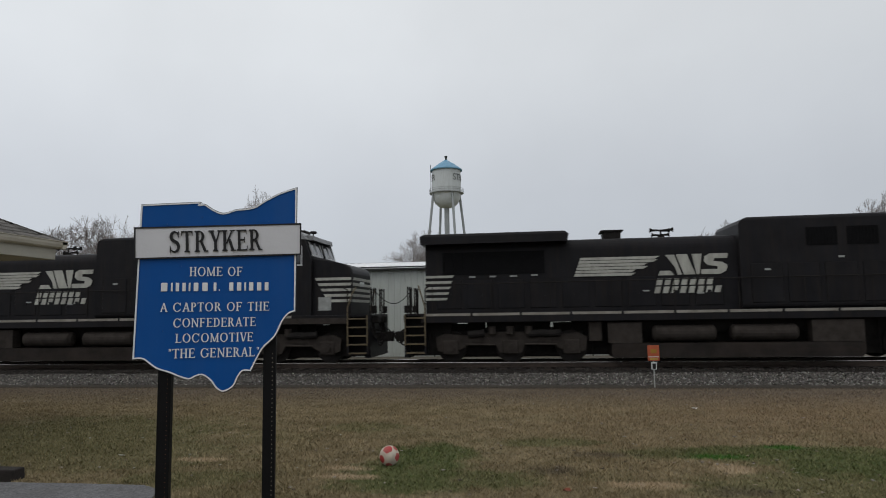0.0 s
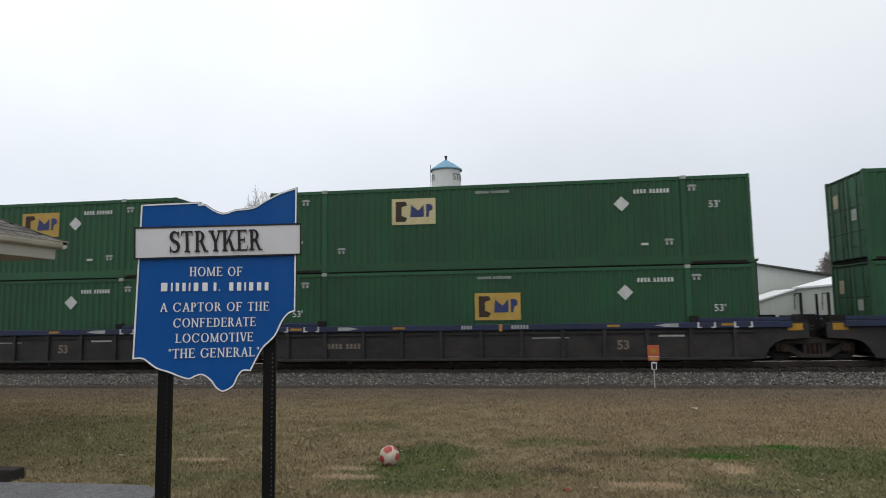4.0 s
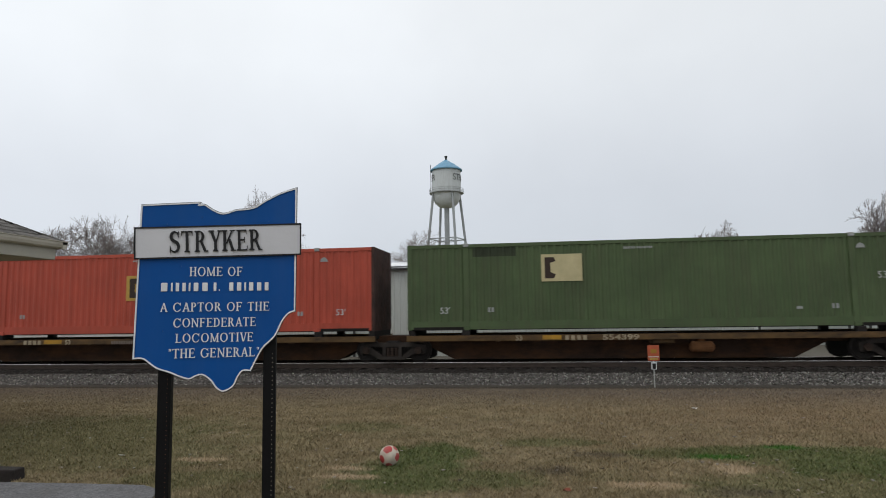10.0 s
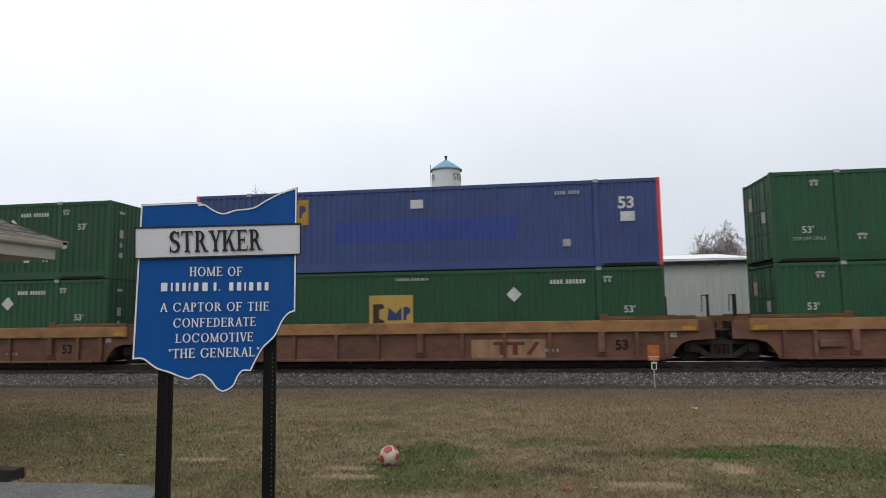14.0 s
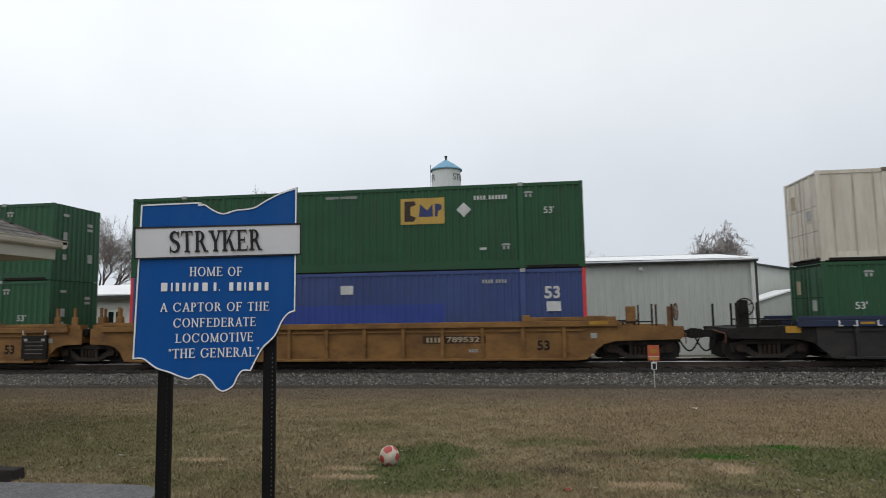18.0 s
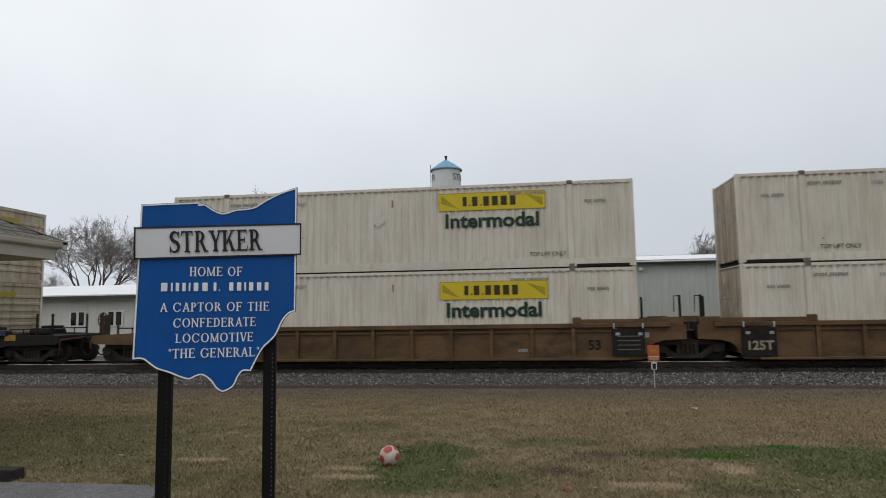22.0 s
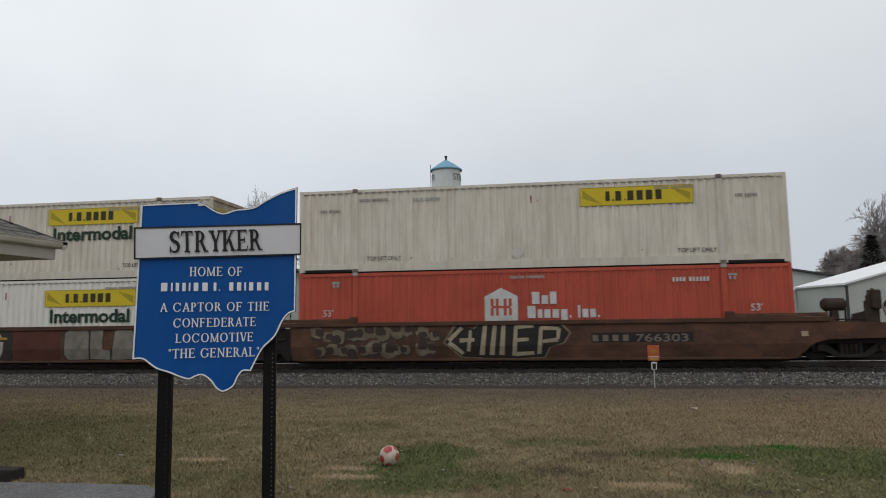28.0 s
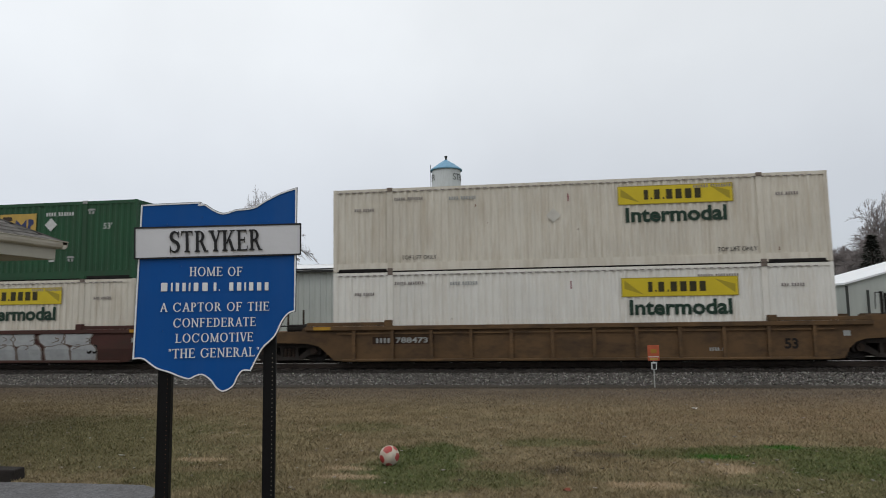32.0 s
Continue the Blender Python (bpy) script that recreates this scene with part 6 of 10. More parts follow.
def blue_box():
    SEED[0] += 1
    c = container(M_BLUE, "blue corrugated container with bright red ends and gold emblem", end_paint=M_ENDRED)
    emp_logo(c, 3.45 - HL, 2.15, M_YELLOW)
    piece("paint_patch", "paint_patch", lambda bm: corrugated(bm, -1, z0=1.02, z1=1.78, a=-2.9, b=3.4, proud=0.003), M_PATCHBLUE, c, "patch of fresher blue paint")
    slab("label_plate", (-0.22, 0.22, FY - 0.002, FY + 0.003, 2.15, 2.45), M_MARK, c)
    words("size_mark", "53", 0.38, M_MARK, c, 6.98, FY, 2.08, 0.016)
    slab("height_plate", (6.78, 7.24, FY - 0.002, FY + 0.003, 1.48, 1.8), M_MARK, c, "white label plate")
    mark_row(c, HL - 3.4, FY, 2.5, 8, 0.12, M_MARKGREY)
    slab("lift_marking", (4.9, 5.15, FY - 0.002, FY + 0.003, 0.7, 0.95), M_MARKGREY, c)
    return c


def spine_marks(c, high=1.56):
    """Markings of the single containers: high at one end, low at the other."""
    words("size_mark", "53'", 0.21, M_MARK, c, HL - 1.2, FY, high, 0.0)
    words("size_mark", "53'", 0.21, M_MARK, c, -HL + 1.28, FY, 0.65, 0.0)
    mark_row(c, HL - 2.75, FY, 0.63, 2, 0.15, M_MARKGREY, 9)
    mark_row(c, -HL + 2.72, FY, 0.67, 2, 0.15, M_MARKGREY, 9)
    slab("label_plate", (HL - 3.78, HL - 3.6, FY - 0.002, FY + 0.003, 0.55, 0.63), M_MARKGREY, c)
    piece("placard", "cap_mark", lambda bm: prism(bm, [(-0.14, -0.08), (0.14, -0.08), (0.10, 0.03), (0.0, 0.08), (-0.10, 0.03)], FY - 0.002, FY + 0.003), M_MARKGREY, c, "small pale cap-shaped mark", pose(HL - 1.8, 0, 2.5))
    mark_row(c, -0.9, FY, 2.62, 16, 0.07, M_MARKGREY, 7)


def flat_box(paint, label, logo, white_logo=False, part_only=False, narrow=1.0, placard=False):
    SEED[0] += 1
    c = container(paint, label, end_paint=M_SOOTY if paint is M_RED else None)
    emp_logo(c, logo - HL, 2.02 if white_logo else 1.64, M_PALEGOLD if white_logo else M_BANNER if narrow < 0.8 else None, part_only, narrow)
    if placard:
        diamond(c, -4.27, 1.87, None, 0.22)
        mark_row(c, -5.67, FY, 2.48, 10, 0.13, M_MARK, 4, 0.5)
    if part_only:
        piece("grime_patch", "grime_patch", lambda bm: corrugated(bm, -1, z0=2.45, z1=2.76, a=-5.9, b=-4.35, proud=0.003), mat("dark_green_grime", (0.035, 0.045, 0.025), 0.75, var=0.3, scale=3), c, "dark scorched strip below the roof edge")
    spine_marks(c, 0.65 if paint is M_RED else 1.56)
    return c


def hunt_box(banner=True, word=True, rusty=0, seed=0):
    rng = random.Random(100 + seed)
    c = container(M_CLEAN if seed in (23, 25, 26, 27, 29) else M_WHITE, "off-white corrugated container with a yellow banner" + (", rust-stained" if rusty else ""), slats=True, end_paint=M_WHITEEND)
    # dark dashes under the top rail
    def slots(bm):
        edges = [-HL + 0.2 + 0.24 * (i // 2) + (0.13 if i % 2 else 0.0) for i in range(130)]
        rows = [[bm.verts.new((x, FY - 0.001, z)) for x in edges] for z in (BOX_H - 0.135, BOX_H - 0.107, BOX_H - 0.103)]
        for i in range(129):
            for k in (0, 1) if i % 2 == 0 else (1,):
                bm.faces.new((rows[k][i], rows[k][i + 1], rows[k + 1][i + 1], rows[k + 1][i]))
        bmesh.ops.delete(bm, geom=[v for v in bm.verts if not v.link_faces], context="VERTS")
    piece("vent_strip", "vent_strip", slots, M_RIBGREY, c, "row of dark dashes under the top rail")
    up = 0.17 if seed == 8 else 0.27 if seed % 2 == 0 or seed == 1 else 0.16
    if banner:
        b = slab("banner", (1.63, 5.19, FY - 0.002, FY + 0.004, 1.75 + up, 2.34 + up), M_BANNER if seed not in (1, 3) else mat("sun_faded_yellow_banner", (0.42, 0.36, 0.07), 0.55, var=0.12, scale=1.5), c, "yellow company banner")
        def writing(bm):
            cx = 2.44
            for w in (0.17, 0.06, 0.23, 0.06, 0.25, 0.25, 0.26, 0.24):
                box(bm, cx, cx + w * 0.8, FY - 0.008, FY - 0.002, 1.89 + up, 1.89 + up + (0.06 if w < 0.1 else 0.32))
                cx += w + 0.045
        piece("banner_writing", ("banner_writing", up), writing, M_BANNERINK, b)
        piece("banner_wedge", ("banner_wedge", up, 0), lambda bm: prism(bm, [(1.7, 2.28 + up), (1.7, 2.0 + up), (2.3, 1.8 + up)], FY - 0.005, FY), M_BANNERDK, b)
        piece("banner_wedge", ("banner_wedge", up, 1), lambda bm: prism(bm, [(5.12, 1.82 + up), (5.12, 2.1 + up), (4.5, 2.28 + up)], FY - 0.005, FY), M_BANNERDK, b)
        piece("banner_rim", ("banner_rim", up), lambda bm: [box(bm, 1.60, 5.22, FY - 0.005, FY, z + up, z + up + 0.022) for z in (1.738, 2.33)] + [box(bm, x, x + 0.022, FY - 0.005, FY, 1.738 + up, 2.352 + up) for x in (1.605, 5.195)], M_BANNERDK, b)
    if word:
        words("service_word", "Intermodal", 0.46, M_INK, c, 3.41, FY, 1.37 + up, 0.022, 3.16, "dark green lettering")
    mark_row(c, 4.0, FY, 2.54, 15, 0.10, M_RIBGREY, 6)
    mark_row(c, -5.9, FY, 2.5, 12, 0.10, M_RIBGREY, 5)
    mark_row(c, -4.0, FY, 2.46, 10, 0.11, M_MARKGREY)
    mark_row(c, -7.3, FY, 2.15, 8, 0.10, M_RIBGREY, 3)
    mark_row(c, 6.5, FY, 2.2, 8, 0.10, M_RIBGREY, 3)
    for x in (-5.1, 5.2):
        words("handling_mark", "TOP LIFT ONLY", 0.14, M_INKBLACK, c, x + 0.05, FY, 0.46, 0.0, 1.2)
    slab("latch_mark", (-0.02, 0.02, FY - 0.004, FY + 0.003, 2.2, 2.46), M_GCRIMSON, c)
    diamond(c, -0.5, 0.55 if seed % 2 or seed in (2, 20) else 1.75, mat("pale_worn_placard", (0.52, 0.50, 0.45), 0.6, var=0.1), 0.24)
    # scrapes and rust runs
    spots = []
    for i in range(4 + 5 * rusty):
        x, z = rng.uniform(-7.4, 7.4), rng.choice((rng.uniform(0.25, 0.8), rng.uniform(0.25, 2.3)))
        spots.append((x, z, rng.uniform(0.010, 0.022), rng.uniform(0.05, 0.13)))
    if rusty == 1 and seed == 2:
        # a torn row of upright scratches, each ending in a dark dot, and dents beside it
        for i in range(17):
            x = -2.44 + 0.094 * i
            top, low = rng.uniform(0.95, 1.10), rng.uniform(0.36, 0.55)
            spots.append((x, low, 0.028, rng.uniform(0.12, 0.20)))
            spots.append((x + 0.01, top - 0.06, 0.032, 0.09))
            if rng.random() < 0.75:
                spots.append((x, rng.uniform(low, low + 0.3), 0.018, rng.uniform(0.2, 0.45)))
        for x in (-3.5, -3.3, -3.05, -2.95, 1.3, 1.45, 1.7, 2.1, 2.25, 0.2, -0.4):
            spots.append((x, rng.uniform(0.36, 0.5), rng.uniform(0.02, 0.04), rng.uniform(0.1, 0.2)))
    bm = bmesh.new()
    for x, z, w, h in spots:
        prism(bm, [(x - w, z), (x + w * 0.6, z + 0.02), (x + w, z + h * 0.7), (x + w * 0.2, z + h), (x - w * 0.8, z + h * 0.8)], FY - 0.0015, FY + 0.003)
    part("rust_scrapes", bm, M_RUSTY, c, "small rust scrapes")
    if rusty:
        for xa, xb in ((-4.9, -4.45), (-4.3, -4.0), (3.3, 3.6)) if seed == 2 else ((-0.6, -0.1), (0.9, 1.1)):
            piece("rust_streak", ("rust_streak", xa), lambda bm: corrugated(bm, -1, z0=0.42 if seed == 2 else 0.9, z1=BOX_H - 0.14, a=xa, b=xb, proud=0.002), M_STREAK, c, "pale brown water stain down the side")
    if rusty > 1:
        bm = bmesh.new()
        for x, z, w, h in ((-7.66, 2.5, 0.40, 0.27), (-6.98, 2.35, 0.28, 0.42)):
            prism(bm, [(x, z + 0.05), (x + 0.4 * w, z), (x + w, z + 0.08), (x + 0.95 * w, z + h), (x, z + h * 0.96)], FY - 0.0015, FY + 0.003)
        for i in range(9):
            x, z = -7.0 + 0.105 * i + rng.uniform(-0.02, 0.02), rng.uniform(1.42, 1.65)
            w, h = rng.uniform(0.03, 0.055), rng.uniform(0.55, 1.15)
            prism(bm, [(x - w * 0.4, z), (x + w * 0.5, z + 0.1), (x + w, z + h * 0.6), (x + w * 0.5, z + h), (x - w, z + h * 0.9), (x - w * 0.7, z + h * 0.4)], FY - 0.0015, FY + 0.003)
        part("rust_patch", bm, M_RUSTY, c, "large flaking rust patches")
    return c


def hub_box(paint, label, shape="hex", upper=True, inc=False, x=None):
    SEED[0] += 1
    c = container(paint, label)
    x = (7.15 if x is None else x) - HL
    if shape == "hex":
        pts = [(0, 0.62), (-0.55, 0.33), (-0.55, -0.33), (0, -0.62), (0.55, -0.33), (0.55, 0.33)]
        zc = 1.62
    else:
        pts = [(0, 0.62), (-0.55, 0.33), (-0.55, -0.75), (0.55, -0.75), (0.55, 0.33)]
        zc = 1.66
    e_ = piece("emblem", ("hub_emblem", shape), lambda bm: prism(bm, pts, FY - 0.002, FY + 0.004), M_MARK, c, "white emblem with red bars", pose(x, 0, zc))
    red = M_HUBRED if not inc else M_RED
    piece("emblem_bars", "hub_bars", lambda bm: [box(bm, a, a + 0.1, FY - 0.006, FY, z0, z1) for a in (-0.35, -0.18, 0.08, 0.25) for z0, z1 in ((-0.3, -0.05), (0.0, 0.26))] + [box(bm, -0.3, 0.3, FY - 0.006, FY, -0.06, 0.02)], red, e_)
    # company name: a plain bar for each letter, capitals and stems taller
    for text, x0, z0 in ((((1.0, 0.27), (0.7, 0.23), (1.0, 0.23)), x + (1.12 if not inc else 1.02), zc + 0.06), (((1.0, 0.29), (0.7, 0.16), (0.7, 0.23), (0.7, 0.23), (0.7, 0.23)) + (((0.2, 0.06), (0.0, 0.12), (1.0, 0.09), (0.7, 0.21), (0.7, 0.20), (0.2, 0.06)) if inc else ()), x + 0.86, zc - 0.40)):
        cx = x0
        for i, (h, w) in enumerate(text):
            if h:
                low = 0.07 if i == 4 else 0.0
                piece("name_bar", ("hub_name", h, w, low), lambda bm: box(bm, 0.0, w * 0.9, FY - 0.004, FY + 0.002, -low, 0.40 * h), M_MARK, c, "", pose(cx, 0, z0))
            cx += w + 0.045
    marks_common(c, upper, True, SEED[0])
    return c


# ---- rail cars ----
def freight_truck(parent, x):
    """A two-axle truck: truss side frames, springs, wheels, axles, brake gear."""
    t = part("truck", cached("bolster", lambda bm: [soft_box(bm, -0.22, 0.22, -1.05, 1.05, 0.45, 0.74, 0.03, 1), box(bm, -1.30, 1.30, -0.66, 0.66, 0.13, 0.60)], M_DARK), M_DARK, parent, "two-axle freight truck", pose(x, 0, 0))

    def frame_(bm):
        prism(bm, [(-0.76, 0.55), (0.76, 0.55), (0.70, 0.69), (-0.70, 0.69)], -0.07, 0.07)
        prism(bm, [(-0.44, 0.12), (0.44, 0.12), (0.36, 0.23), (-0.36, 0.23)], -0.11, 0.11)
        for k in (-1, 1):
            prism(bm, [(k * 1.16, 0.44), (k * 0.74, 0.55), (k * 0.70, 0.69), (k * 1.14, 0.58)], -0.07, 0.07)
            prism(bm, [(k * 0.96, 0.45), (k * 0.76, 0.55), (k * 0.32, 0.23), (k * 0.44, 0.12)], -0.065, 0.065)
            prism(bm, [(k * 0.22, 0.22), (k * 0.33, 0.22), (k * 0.33, 0.56), (k * 0.22, 0.56)], -0.075, 0.075)
            prism(bm, [(k * 0.70, 0.30), (k * 0.80, 0.28), (k * 0.80, 0.50), (k * 0.70, 0.50)], -0.05, 0.05)
            prism(bm, [(k * 1.02, 0.28), (k * 1.12, 0.32), (k * 1.14, 0.50), (k * 1.02, 0.50)], -0.05, 0.05)
    for s in (-1, 1):
        piece("side_frame", "side_frame", frame_, M_TRUCK, t, "", pose(0, s * 1.02, 0))
        for dx in (-0.9, 0.9):
            piece("bearing_cap", "bearing_cap", lambda bm: [rod(bm, (0, -0.1, 0), (0, 0.1, 0), 0.125, seg=12), rod(bm, (0, -0.125, 0), (0, 0.1, 0), 0.06, seg=8)], M_SPRING, t, "", pose(dx, s * 1.05, 0.43))

        def springs(bm):
            for i in range(3):
                for k in range(5):
                    rod(bm, (-0.14 + 0.14 * i, -0.04, 0.24 + 0.055 * k), (-0.14 + 0.14 * i, -0.04, 0.27 + 0.055 * k), 0.062, seg=7)
                rod(bm, (-0.14 + 0.14 * i, -0.04, 0.23), (-0.14 + 0.14 * i, -0.04, 0.52), 0.045, seg=6)
        piece("spring_group", "springs", springs, M_SPRING, t, "", pose(0, s * 1.02, 0))
    for dx in (-0.9, 0.9):
        piece("axle", "axle", lambda bm: rod(bm, (0, -1.0, 0.42), (0, 1.0, 0.42), 0.08, seg=8), M_WHEEL, t, "", pose(dx, 0, 0))
        for s in (-1, 1):
            def wheel(bm):
                rod(bm, (0, -0.065, 0.42), (0, 0.065, 0.42), 0.42, 0.425, 24)
                ring(bm, (0, -0.066, 0.42), (0, 1, 0), 0.36, 0.02, 20, 4)
                rod(bm, (0, -0.085, 0.42), (0, -0.06, 0.42), 0.16, 0.22, 14)
            piece("wheel", "freight_wheel", wheel, M_WHEEL, t, "", pose(dx, s * 0.755, 0.005))
    return t


def end_gear(car, s, kind, paint, brake, smooth=False):
    """Platform, posts, coupler and brake gear at one end. s: +1 or -1 along x."""
    reach = 11.05 if kind == "C" else 9.5

    def b(bm, xa, xb, *r):
        box(bm, min(s * xa, s * xb), max(s * xa, s * xb), *r)
    piece("end_platform", ("end_platform", s, kind, smooth), lambda bm: [b(bm, 8.2, reach - 0.1, -1.36, 1.36, 0.98, 1.06), b(bm, 8.15, 8.3, -1.36, 1.36, 0.30, 1.12), b(bm, reach - 0.25, reach - 0.05, -1.36, 1.36, 0.78, 1.0)] + ([b(bm, 8.8, 9.42, ya, yb, 1.05, 1.44) for ya, yb in ((-1.40, -1.0), (1.0, 1.40))] if kind == "A" and not smooth else []), paint, car)
    piece("draft_sill", ("draft_sill", s, kind), lambda bm: b(bm, 8.2, reach + 0.1, -0.28, 0.28, 0.58, 0.975), M_DARK, car)
    for ya in (-1.33, 1.33):
        if kind == "C":
            for xa in (10.1, 10.72):
                piece("grab_post", ("grab_post", 1), lambda bm: [box(bm, -0.03, 0.03, -0.03, 0.03, 1.0, 1.86)], M_DARK if paint is M_DARK else M_SPRING, car, "", pose(s * xa, ya, 0))
            piece("handrail", ("handrail", s), lambda bm: [rod(bm, (s * 9.0, 0, 1.30), (s * 10.1, 0, 1.30), 0.022, seg=6), rod(bm, (s * 9.0, 0, 1.0), (s * 9.0, 0, 1.3), 0.022, seg=6), rod(bm, (s * 9.55, 0, 1.0), (s * 9.55, 0, 1.3), 0.022, seg=6)], M_DARK, car, "", pose(0, ya, 0))
        elif smooth:
            for xa in (8.75, 9.4):
                piece("grab_post", ("thin_post", 1), lambda bm: rod(bm, (0, 0, 1.0), (0, 0, 1.86), 0.024, seg=6), M_DARK, car, "", pose(s * xa, ya, 0))
        else:
            if paint is M_WELL["yellow"]:
                for xa in (8.45, 9.15):
                    piece("end_post", "plate_post", lambda bm: [soft_box(bm, -0.12, 0.12, -0.035, 0.035, 1.0, 1.72, 0.015, 1), box(bm, -0.045, 0.045, -0.03, 0.03, 1.72, 2.05)], paint, car, "", pose(s * xa, ya, 0))
            elif ya < 0:
                piece("grab_post", "hooked_post", lambda bm: [box(bm, -0.035, 0.035, -0.03, 0.03, 1.0, 2.14), rod(bm, (0, 0, 2.11), (-0.17, 0, 2.11), 0.016, seg=5), rod(bm, (-0.17, 0, 2.11), (-0.19, 0, 1.6), 0.016, seg=5)], M_DARK, car, "", pose(s * 9.35, ya, 0))
            else:
                piece("grab_post", "tall_post", lambda bm: box(bm, -0.035, 0.035, -0.03, 0.03, 1.0, 2.14), M_DARK, car, "", pose(s * 8.6, ya, 0))
    if kind == "C":
        def knuckle(bm):
            b(bm, 11.0, 11.55, -0.12, 0.12, 0.74, 0.98)
            b(bm, 11.5, 11.80, -0.20, 0.05, 0.72, 1.02)
            rod(bm, (s * 11.68, 0.12, 0.70), (s * 11.68, 0.12, 1.04), 0.10, seg=10)
            b(bm, 10.9, 11.1, -1.1, 1.1, 0.86, 0.92)
        piece("coupler", ("coupler", s), knuckle, M_DARK, car, "dark steel coupler")

        def hose(bm):
            last = None
            for i in range(9):
                a = math.pi * i / 8
                p = Vector((s * (11.1 + 0.35 * i / 8 * 1.9), -0.35, 0.72 - 0.42 * math.sin(a)))
                if last:
                    rod(bm, last, p, 0.028, seg=6)
                last = p
        piece("air_hose", ("air_hose", s), hose, M_DARK, car)
        piece("uncoupling_lever", ("uncoupling", s), lambda bm: [rod(bm, (s * 11.1, -1.4, 0.9), (s * 11.15, -0.2, 0.98), 0.02, seg=5), rod(bm, (s * 11.1, -1.4, 0.9), (s * 11.1, -1.4, 0.6), 0.02, seg=5)], M_RUSTY, car)
        if brake:
            flat = paint in (M_DARK, M_WELL["tan"])
            if flat:
                st = piece("brake_stand", ("brake_stand", s), lambda bm: [box(bm, s * 10.45 - 0.16, s * 10.45 + 0.16, -1.15, -0.95, 1.05, 1.62), soft_box(bm, s * 10.45 - 0.14, s * 10.45 + 0.14, -1.25, -0.95, 1.5, 1.95, 0.05, 2)], M_DARK, car)
            elif paint is M_WELL["rustbrown"]:
                st = piece("brake_stand", ("brake_bracket", s), lambda bm: [prism(bm, [(s * 9.75, 1.06), (s * 10.6, 1.06), (s * 10.62, 2.1), (s * 10.45, 2.25), (s * 10.28, 2.0), (s * 10.25, 1.55), (s * 9.85, 1.45)], -1.12, -1.0), soft_box(bm, s * 10.5 - 0.14, s * 10.5 + 0.14, -1.25, -0.95, 1.6, 2.2, 0.05, 2)], M_SPRING, car)
                piece("brake_reservoir", ("big_reservoir", s), lambda bm: [rod(bm, (s * 9.06, -1.0, 1.76), (s * 9.6, -1.0, 1.76), 0.2, seg=16), rod(bm, (s * 8.98, -1.0, 1.76), (s * 9.06, -1.0, 1.76), 0.13, 0.2, 16), rod(bm, (s * 9.6, -1.0, 1.76), (s * 9.68, -1.0, 1.76), 0.2, 0.13, 16), box(bm, s * 9.33 - 0.1, s * 9.33 + 0.1, -1.1, -0.9, 1.05, 1.6)], M_SPRING, car, "rusty brake reservoir")
            else:
                st = piece("brake_stand", ("brake_post", s), lambda bm: soft_box(bm, s * 10.72 - 0.09, s * 10.72 + 0.09, -1.15, -0.98, 1.05, 1.78, 0.02, 1), paint if paint is M_WELL["yellow"] else M_SPRING, car)
                if paint is M_WELL["yellow"]:
                    piece("end_plate", ("end_plate", s), lambda bm: soft_box(bm, s * 9.45 - 0.16, s * 9.45 + 0.16, -1.3, -1.24, 1.05, 1.8, 0.015, 1), paint, car)

            def wheel(bm):
                c0 = Vector((s * 10.45, -1.3, 1.72)) if flat else Vector((s * 10.9, -1.05, 1.6))
                u = Vector((1, 0, 0)) if flat else Vector((0, 1, 0))
                ring(bm, c0, u.cross(Vector((0, 0, 1))), 0.27, 0.022, 18, 5)
                for a in (0.5, 1.75, 3.0, 4.27, 5.5):
                    rod(bm, c0, c0 + (u * math.cos(a) + Vector((0, 0, 1)) * math.sin(a)) * 0.27, 0.015, seg=4)
            piece("brake_wheel", ("brake_wheel", s, flat), wheel, M_DARK if flat else M_RUSTY, st, "spoked brake wheel")
        else:
            piece("brake_reservoir", ("reservoir", s), lambda bm: [rod(bm, (s * 9.2, -0.5, 1.2), (s * 10.0, -0.5, 1.2), 0.14, seg=12), box(bm, s * 9.6 - 0.1, s * 9.6 + 0.1, -0.6, -0.4, 1.04, 1.2)], M_DARK, car)
    else:
        piece("connector_block", ("connector", s), lambda bm: [b(bm, 8.35, 9.7, -0.75, 0.75, 0.55, 0.98), b(bm, 9.05, 9.6, -1.25, -0.75, 1.05, 1.28)], M_DARK, car)


CREASE, TUCK = 0.58, 0.17


def tuck(bm, s=-1):
    """Bends what lies below the crease of a smooth car side inwards."""
    bmesh.ops.bisect_plane(bm, geom=list(bm.verts) + list(bm.edges) + list(bm.faces), plane_co=(0, 0, CREASE), plane_no=(0, 0, 1))
    for v in bm.verts:
        if v.co.z < CREASE:
            v.co.y -= s * (CREASE - v.co.z) * TUCK
    return bm


def blob(rng, cx, cz, rx, rz, n=14):
    pts = []
    for i in range(n):
        a = 2 * math.pi * i / n
        k = 1 + rng.uniform(-0.16, 0.16)
        c, s_ = math.cos(a), math.sin(a)
        pts.append((cx + rx * k * math.copysign(abs(c) ** 0.75, c), cz + rz * k * math.copysign(abs(s_) ** 0.75, s_)))
    return pts


